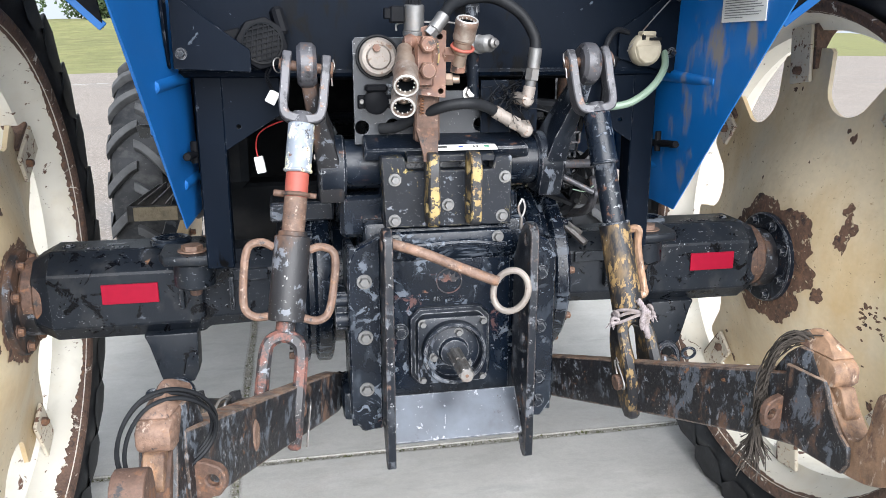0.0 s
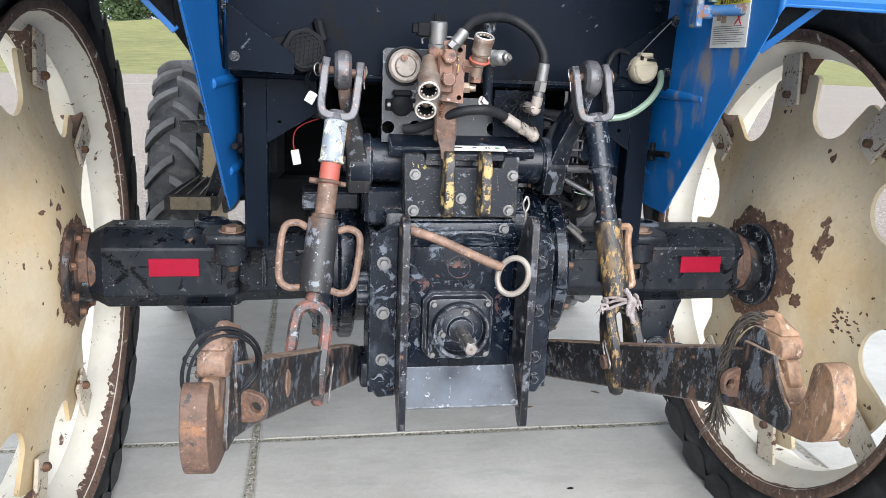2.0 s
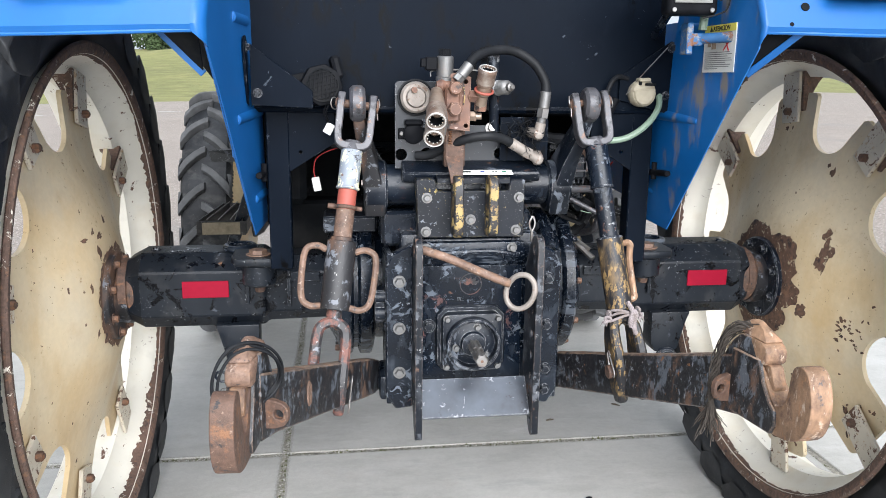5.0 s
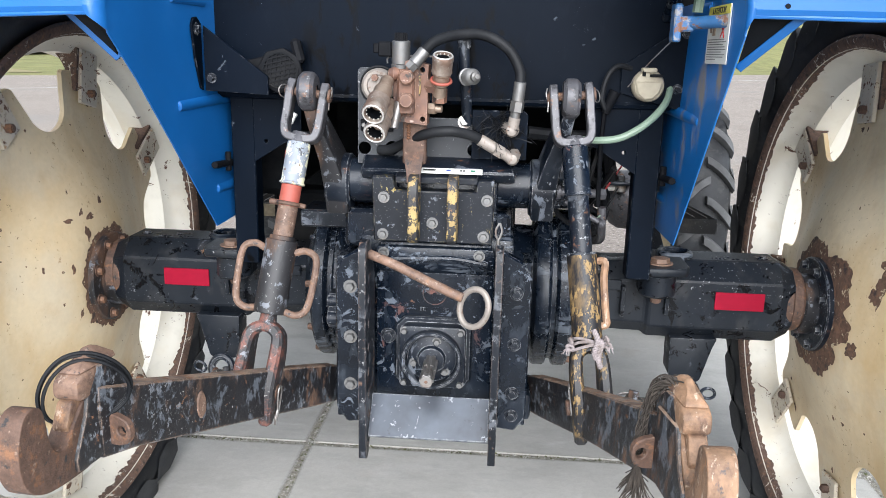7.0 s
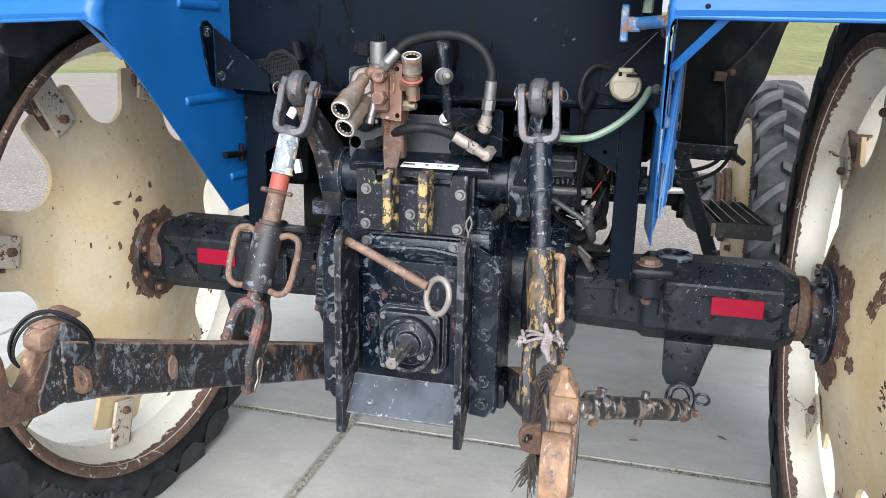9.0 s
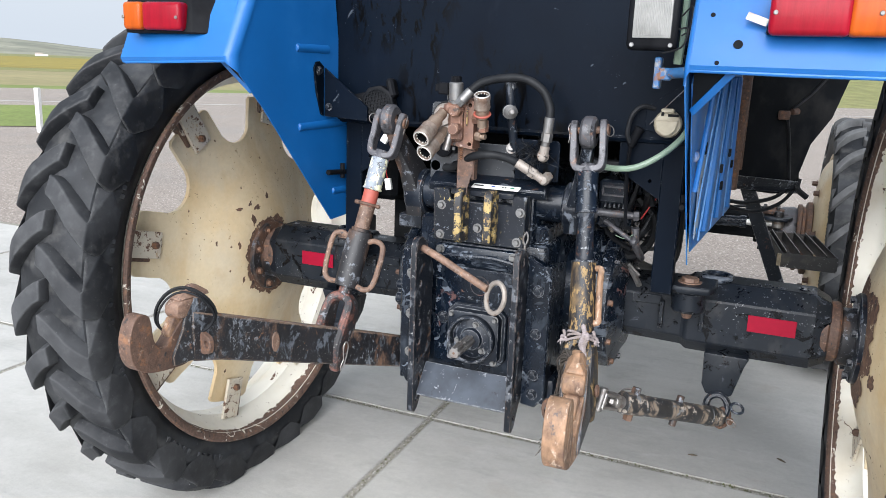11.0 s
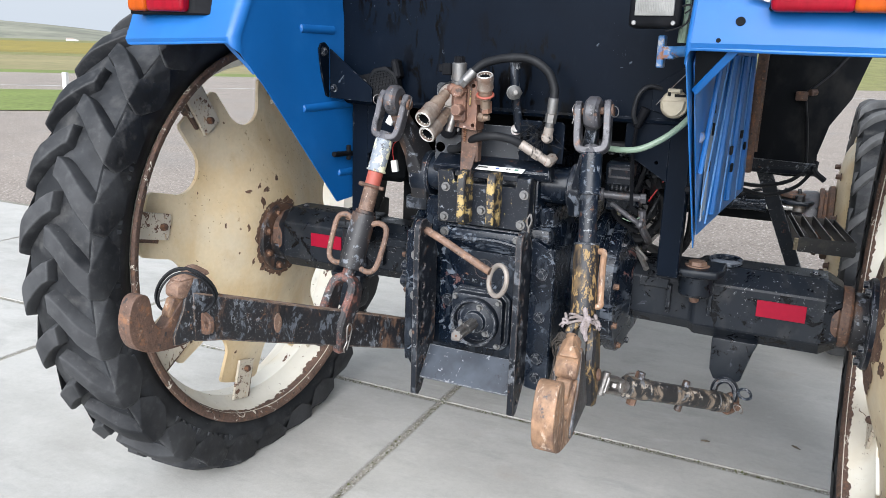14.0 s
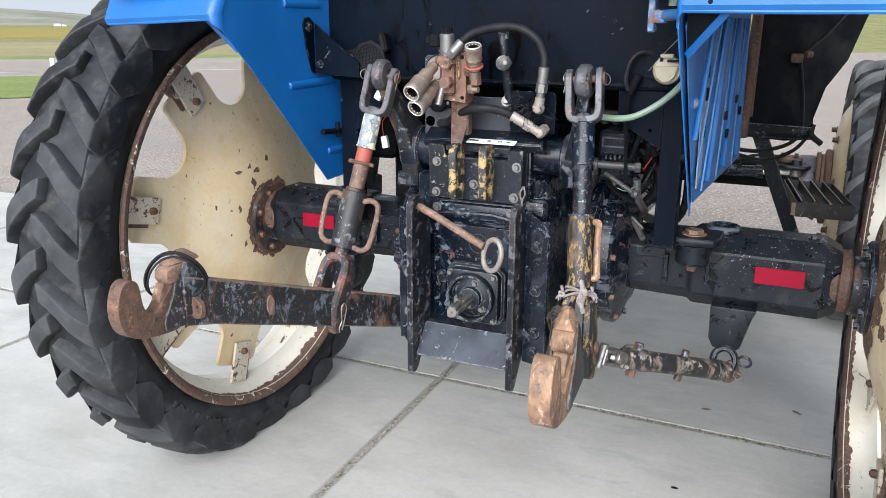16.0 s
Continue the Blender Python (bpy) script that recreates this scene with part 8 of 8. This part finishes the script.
# reversing alarm with its plug
ALA = Matrix.Translation((-0.402, 1.995, 1.574)) @ Matrix.Diagonal((1.22, 1, 1.22, 1)) @ Matrix.Rotation(radians(-14), 4, "Y") @ Matrix.Rotation(radians(10), 4, "Z")
octo = [(0.046 * math.cos(radians(22.5 + 45 * k)), 0.046 * math.sin(radians(22.5 + 45 * k))) for k in range(8)]
al_body = prism(octo, "y", -0.015, 0.032, 0.004, seg=2)
al = put_mesh("alarm", mesh_of("alarm", [al_body, box((-0.052, 0.028, 0.014), (0.050, 0.006, 0.045), 0.002), box((0.043, 0.01, 0.03), (0.02, 0.05, 0.05), 0.006)], PLASTIC), tractor, ALA, "black reversing alarm with a grille")
put_mesh("alarm_well", mesh_of("alarm_well", lathe([(0, 0), (0.034, 0), (0.036, 0.002), (0.036, 0.004), (0.033, 0.004), (0.032, 0.001), (0, 0.001)], (0, -0.015, 0), (0, -1, 0), 28), BLACK_DEEP), al, ALA)
for k in range(7):
    zz = -0.027 + 0.009 * k
    half = math.sqrt(max(0, 0.033 ** 2 - zz ** 2))
    put_mesh("grille_bar", mesh_of("grille_bar", box((0, -0.0185, zz), (2 * half, 0.003, 0.0028), 0), PLASTIC), al, ALA)
    put_mesh("grille_bar", mesh_of("grille_bar", box((zz, -0.0175, 0), (0.0026, 0.003, 2 * half), 0), PLASTIC), al, ALA @ Matrix.Rotation(radians(20), 4, "Y"))
bolt(ALA @ Vector((-0.062, 0.024, 0.014)), (0, -1, 0), 0.009, ZINC, al)
part("alarm_wire", [pipe([(-0.372, 2.0, 1.55), (-0.392, 1.995, 1.52), (-0.398, 2.0, 1.50), (-0.388, 2.01, 1.475)], 0.0022, 6), pipe([(-0.365, 2.0, 1.55), (-0.385, 1.99, 1.52), (-0.392, 1.995, 1.50), (-0.384, 2.01, 1.475)], 0.0022, 6)], PLASTIC, al, "thin twin wires")
part("wire_plug", [box((-0.386, 2.015, 1.458), (0.024, 0.012, 0.030), 0.002, Matrix.Rotation(radians(30), 4, "Y"))], WHITE_PLASTIC, al, "white wire plug")
loose = part("loose_wire", [pipe([(-0.36, 2.10, 1.40), (-0.40, 2.10, 1.385), (-0.425, 2.11, 1.365), (-0.432, 2.12, 1.335), (-0.428, 2.124, 1.305)], 0.0017, 6)], RED_WIRE, tractor, "red wire with a white plug")
part("wire_plug", [box((-0.425, 2.124, 1.292), (0.022, 0.016, 0.040), 0.002, Matrix.Rotation(radians(-10), 4, "Y"))], WHITE_PLASTIC, loose, "white wire plug")
part("tape_stub", [pipe([(-0.38, 2.09, 1.41), (-0.34, 2.08, 1.405), (-0.30, 2.07, 1.395)], 0.009, 8)], HOSE, loose, "taped wire stub")

# trailer socket, green tube and wires on the right
soc = part("trailer_socket", [lathe([(0, 0), (0.037, 0), (0.039, 0.004), (0.039, 0.026), (0.035, 0.034), (0.027, 0.037), (0, 0.037)], (0.503, 2.045, 1.560), (0.08, -1, 0.0), 32), box((0.503, 2.018, 1.597), (0.036, 0.03, 0.012), 0.003)],
            CREAM_PLASTIC, tractor, "yellowed round trailer socket with a lid")
part("lid_slot", [box((0.520, 2.0065, 1.585), (0.030, 0.006, 0.007), 0.001), box((0.490, 2.0065, 1.590), (0.008, 0.006, 0.014), 0.001)], BLACK_DEEP, soc)
part("lid", [prism([(0.470, 1.57), (0.478, 1.54), (0.495, 1.527), (0.515, 1.529), (0.530, 1.545), (0.536, 1.572)], "y", 2.001, 2.010, 0.003)], CREAM_PLASTIC, soc, "sprung lid")
part("green_tube", [pipe([(0.330, 1.985, 1.430), (0.385, 1.96, 1.430), (0.440, 1.95, 1.440), (0.500, 1.965, 1.475), (0.545, 2.0, 1.520), (0.565, 2.05, 1.56)], 0.0088, 10)], GREEN_HOSE, tractor, "pale green plastic tube")
part("socket_cable", [pipe([(0.465, 2.04, 1.60), (0.43, 2.03, 1.605), (0.405, 2.02, 1.58), (0.395, 2.02, 1.53), (0.405, 2.02, 1.50)], 0.007, 8)], HOSE, soc, "black socket cable")
part("hanging_lever", [rod((0.428, 2.03, 1.545), (0.405, 2.03, 1.49), 0.014, 0.011), pipe([(0.405, 2.03, 1.49), (0.402, 2.03, 1.40), (0.408, 2.05, 1.25)], 0.006, 6)], PLASTIC, tractor, "black hanging lever")
part("clutter_pipe", [pipe([(0.22, 2.10, 1.43), (0.32, 2.12, 1.42), (0.42, 2.15, 1.41), (0.46, 2.2, 1.30)], 0.017, 8)], HOSE, tractor, "thick black pipe behind the link")
part("clutter_pipe", [pipe([(0.40, 2.30, 1.30), (0.455, 2.30, 1.24), (0.45, 2.30, 1.16), (0.40, 2.28, 1.11), (0.35, 2.28, 1.13)], 0.016, 8)], HOSE, tractor, "bent black pipe")
part("red_wire", [pipe([(0.487, 2.186, 1.348), (0.462, 2.188, 1.305), (0.432, 2.194, 1.252)], 0.0025, 5)], RED_WIRE, tractor, "thin red wire")
g = random.Random(15)
for k in range(12):
    a = Vector((g.uniform(0.28, 0.46), g.uniform(2.12, 2.5), g.uniform(1.12, 1.42)))
    b = Vector((g.uniform(0.26, 0.48), g.uniform(2.12, 2.6), g.uniform(1.10, 1.42)))
    part("loom_wire", pipe([a, a.lerp(b, 0.5) + Vector((g.uniform(-0.04, 0.04), g.uniform(-0.03, 0.03), -0.04)), b], g.choice((0.003, 0.005, 0.008)), 5, steps=4), HOSE, tractor, "black wiring")
side_valve = part("side_valve", [box((0.345, 2.20, 1.335), (0.085, 0.12, 0.075), 0.008), box((0.345, 2.26, 1.255), (0.11, 0.12, 0.09), 0.010), box((0.36, 2.36, 1.36), (0.12, 0.14, 0.10), 0.012), box((0.42, 2.5, 1.25), (0.10, 0.2, 0.10), 0.01)], BLACK, tractor, "black spool valves beside the gearbox")
part("valve_slot", [box((0.352, 2.136, 1.352), (0.072, 0.010, 0.006), 0.001), box((0.352, 2.136, 1.326), (0.072, 0.010, 0.006), 0.001), box((0.317, 2.136, 1.339), (0.006, 0.010, 0.030), 0.001), box((0.387, 2.136, 1.339), (0.006, 0.010, 0.030), 0.001)], FORK_STEEL, side_valve, "slotted steel bracket")
part("valve_rod", [rod((0.305, 2.10, 1.276), (0.425, 2.125, 1.271), 0.0115, seg=16), rod((0.300, 2.098, 1.276), (0.312, 2.10, 1.276), 0.020, seg=16), hexrod((0.418, 2.122, 1.271), (0.434, 2.126, 1.271), 0.016)], FORK_STEEL, side_valve, "grey cylinder rod with a nut")
for k in range(5):
    part("cooling_fin", box((0.325 + 0.014 * k, 2.195, 1.305), (0.006, 0.10, 0.040), 0.001), BLACK_CHIPPED, side_valve)
part("linkage_rod", [rod((0.330, 2.13, 1.245), (0.426, 2.10, 1.196), 0.0075, seg=10), lathe([(0, -0.012), (0.010, -0.008), (0.013, 0), (0.010, 0.008), (0, 0.012)], (0.428, 2.10, 1.195), (1, 0, 0), 12)], FORK_STEEL, side_valve, "thin grey linkage rod")
part("drop_pipe", [pipe([(0.428, 2.12, 1.235), (0.432, 2.13, 1.18), (0.440, 2.20, 1.13), (0.425, 2.30, 1.10), (0.391, 2.378, 1.076)], 0.012, 10), hexrod((0.385, 2.37, 1.09), (0.400, 2.385, 1.06), 0.018)], FORK_STEEL, side_valve, "bent grey pipe with a union")
part("drain_hose", [pipe([(0.395, 2.40, 1.075), (0.40, 2.55, 1.02), (0.42, 2.72, 0.97), (0.45, 2.84, 0.945), (0.48, 2.90, 1.00), (0.485, 2.90, 1.12), (0.48, 2.88, 1.22)], 0.016, 10)], HOSE, side_valve, "black hose hanging in a bow")
part("frayed_wire", [pipe([(0.36 + 0.012 * k, 2.14 + 0.01 * (k % 3), 1.24 - 0.006 * k), (0.395 + 0.008 * k, 2.13, 1.205 - 0.010 * (k % 4)), (0.43, 2.11 + 0.012 * k, 1.19 + 0.008 * (k % 2)), (0.452 + 0.004 * k, 2.15, 1.225 + 0.012 * k)], 0.0016, 5) for k in range(6)], HOSE, side_valve, "loose black wires")
part("green_wire", [pipe([(0.37, 2.12, 1.205), (0.40, 2.11, 1.20), (0.425, 2.11, 1.215)], 0.0016, 5)], GREEN_HOSE, side_valve, "thin green wire")
part("silver_tape", [pipe([(0.405, 2.25, 1.075), (0.43, 2.22, 1.05), (0.445, 2.20, 1.035)], 0.010, 6), pipe([(0.40, 2.24, 1.09), (0.44, 2.22, 1.06)], 0.006, 6)], STEEL, tractor, "crumpled silver wrapping")
part("left_valve", box((-0.33, 2.25, 1.16), (0.16, 0.14, 0.05), 0.006), BLACK_CHIPPED, tractor, "black valve beside the gearbox")
part("latch_lever", [box((-0.255, 1.92, 0.985), (0.028, 0.05, 0.09), 0.004), rod((-0.27, 1.90, 1.01), (-0.235, 1.90, 1.01), 0.014), rod((-0.27, 1.90, 0.965), (-0.235, 1.90, 0.965), 0.018), rod((-0.245, 1.89, 0.93), (-0.225, 1.89, 0.93), 0.012)],
     BLACK_CHIPPED, tractor, "black latch mechanism beside the bracket")
part("lynch_pin", [pipe([(0.158, 1.87, 1.235), (0.163, 1.868, 1.215), (0.155, 1.868, 1.195), (0.148, 1.87, 1.215), (0.157, 1.872, 1.235)], 0.0028, 6), rod((0.155, 1.868, 1.195), (0.155, 1.868, 1.165), 0.004)], STEEL, tractor, "wire linch pin")
part("thin_wire", pipe([(0.455, 2.02, 1.556), (0.50, 2.02, 1.612), (0.57, 2.02, 1.688)], 0.0016, 5), STEEL, tractor, "thin steel control wire")
for k in range(4):
    part("spool_cap", [rod((0.300 + 0.034 * k, 2.24, 1.395), (0.300 + 0.034 * k, 2.205, 1.395), 0.012, seg=12)], BLACK_CHIPPED, tractor, "small spool cap")
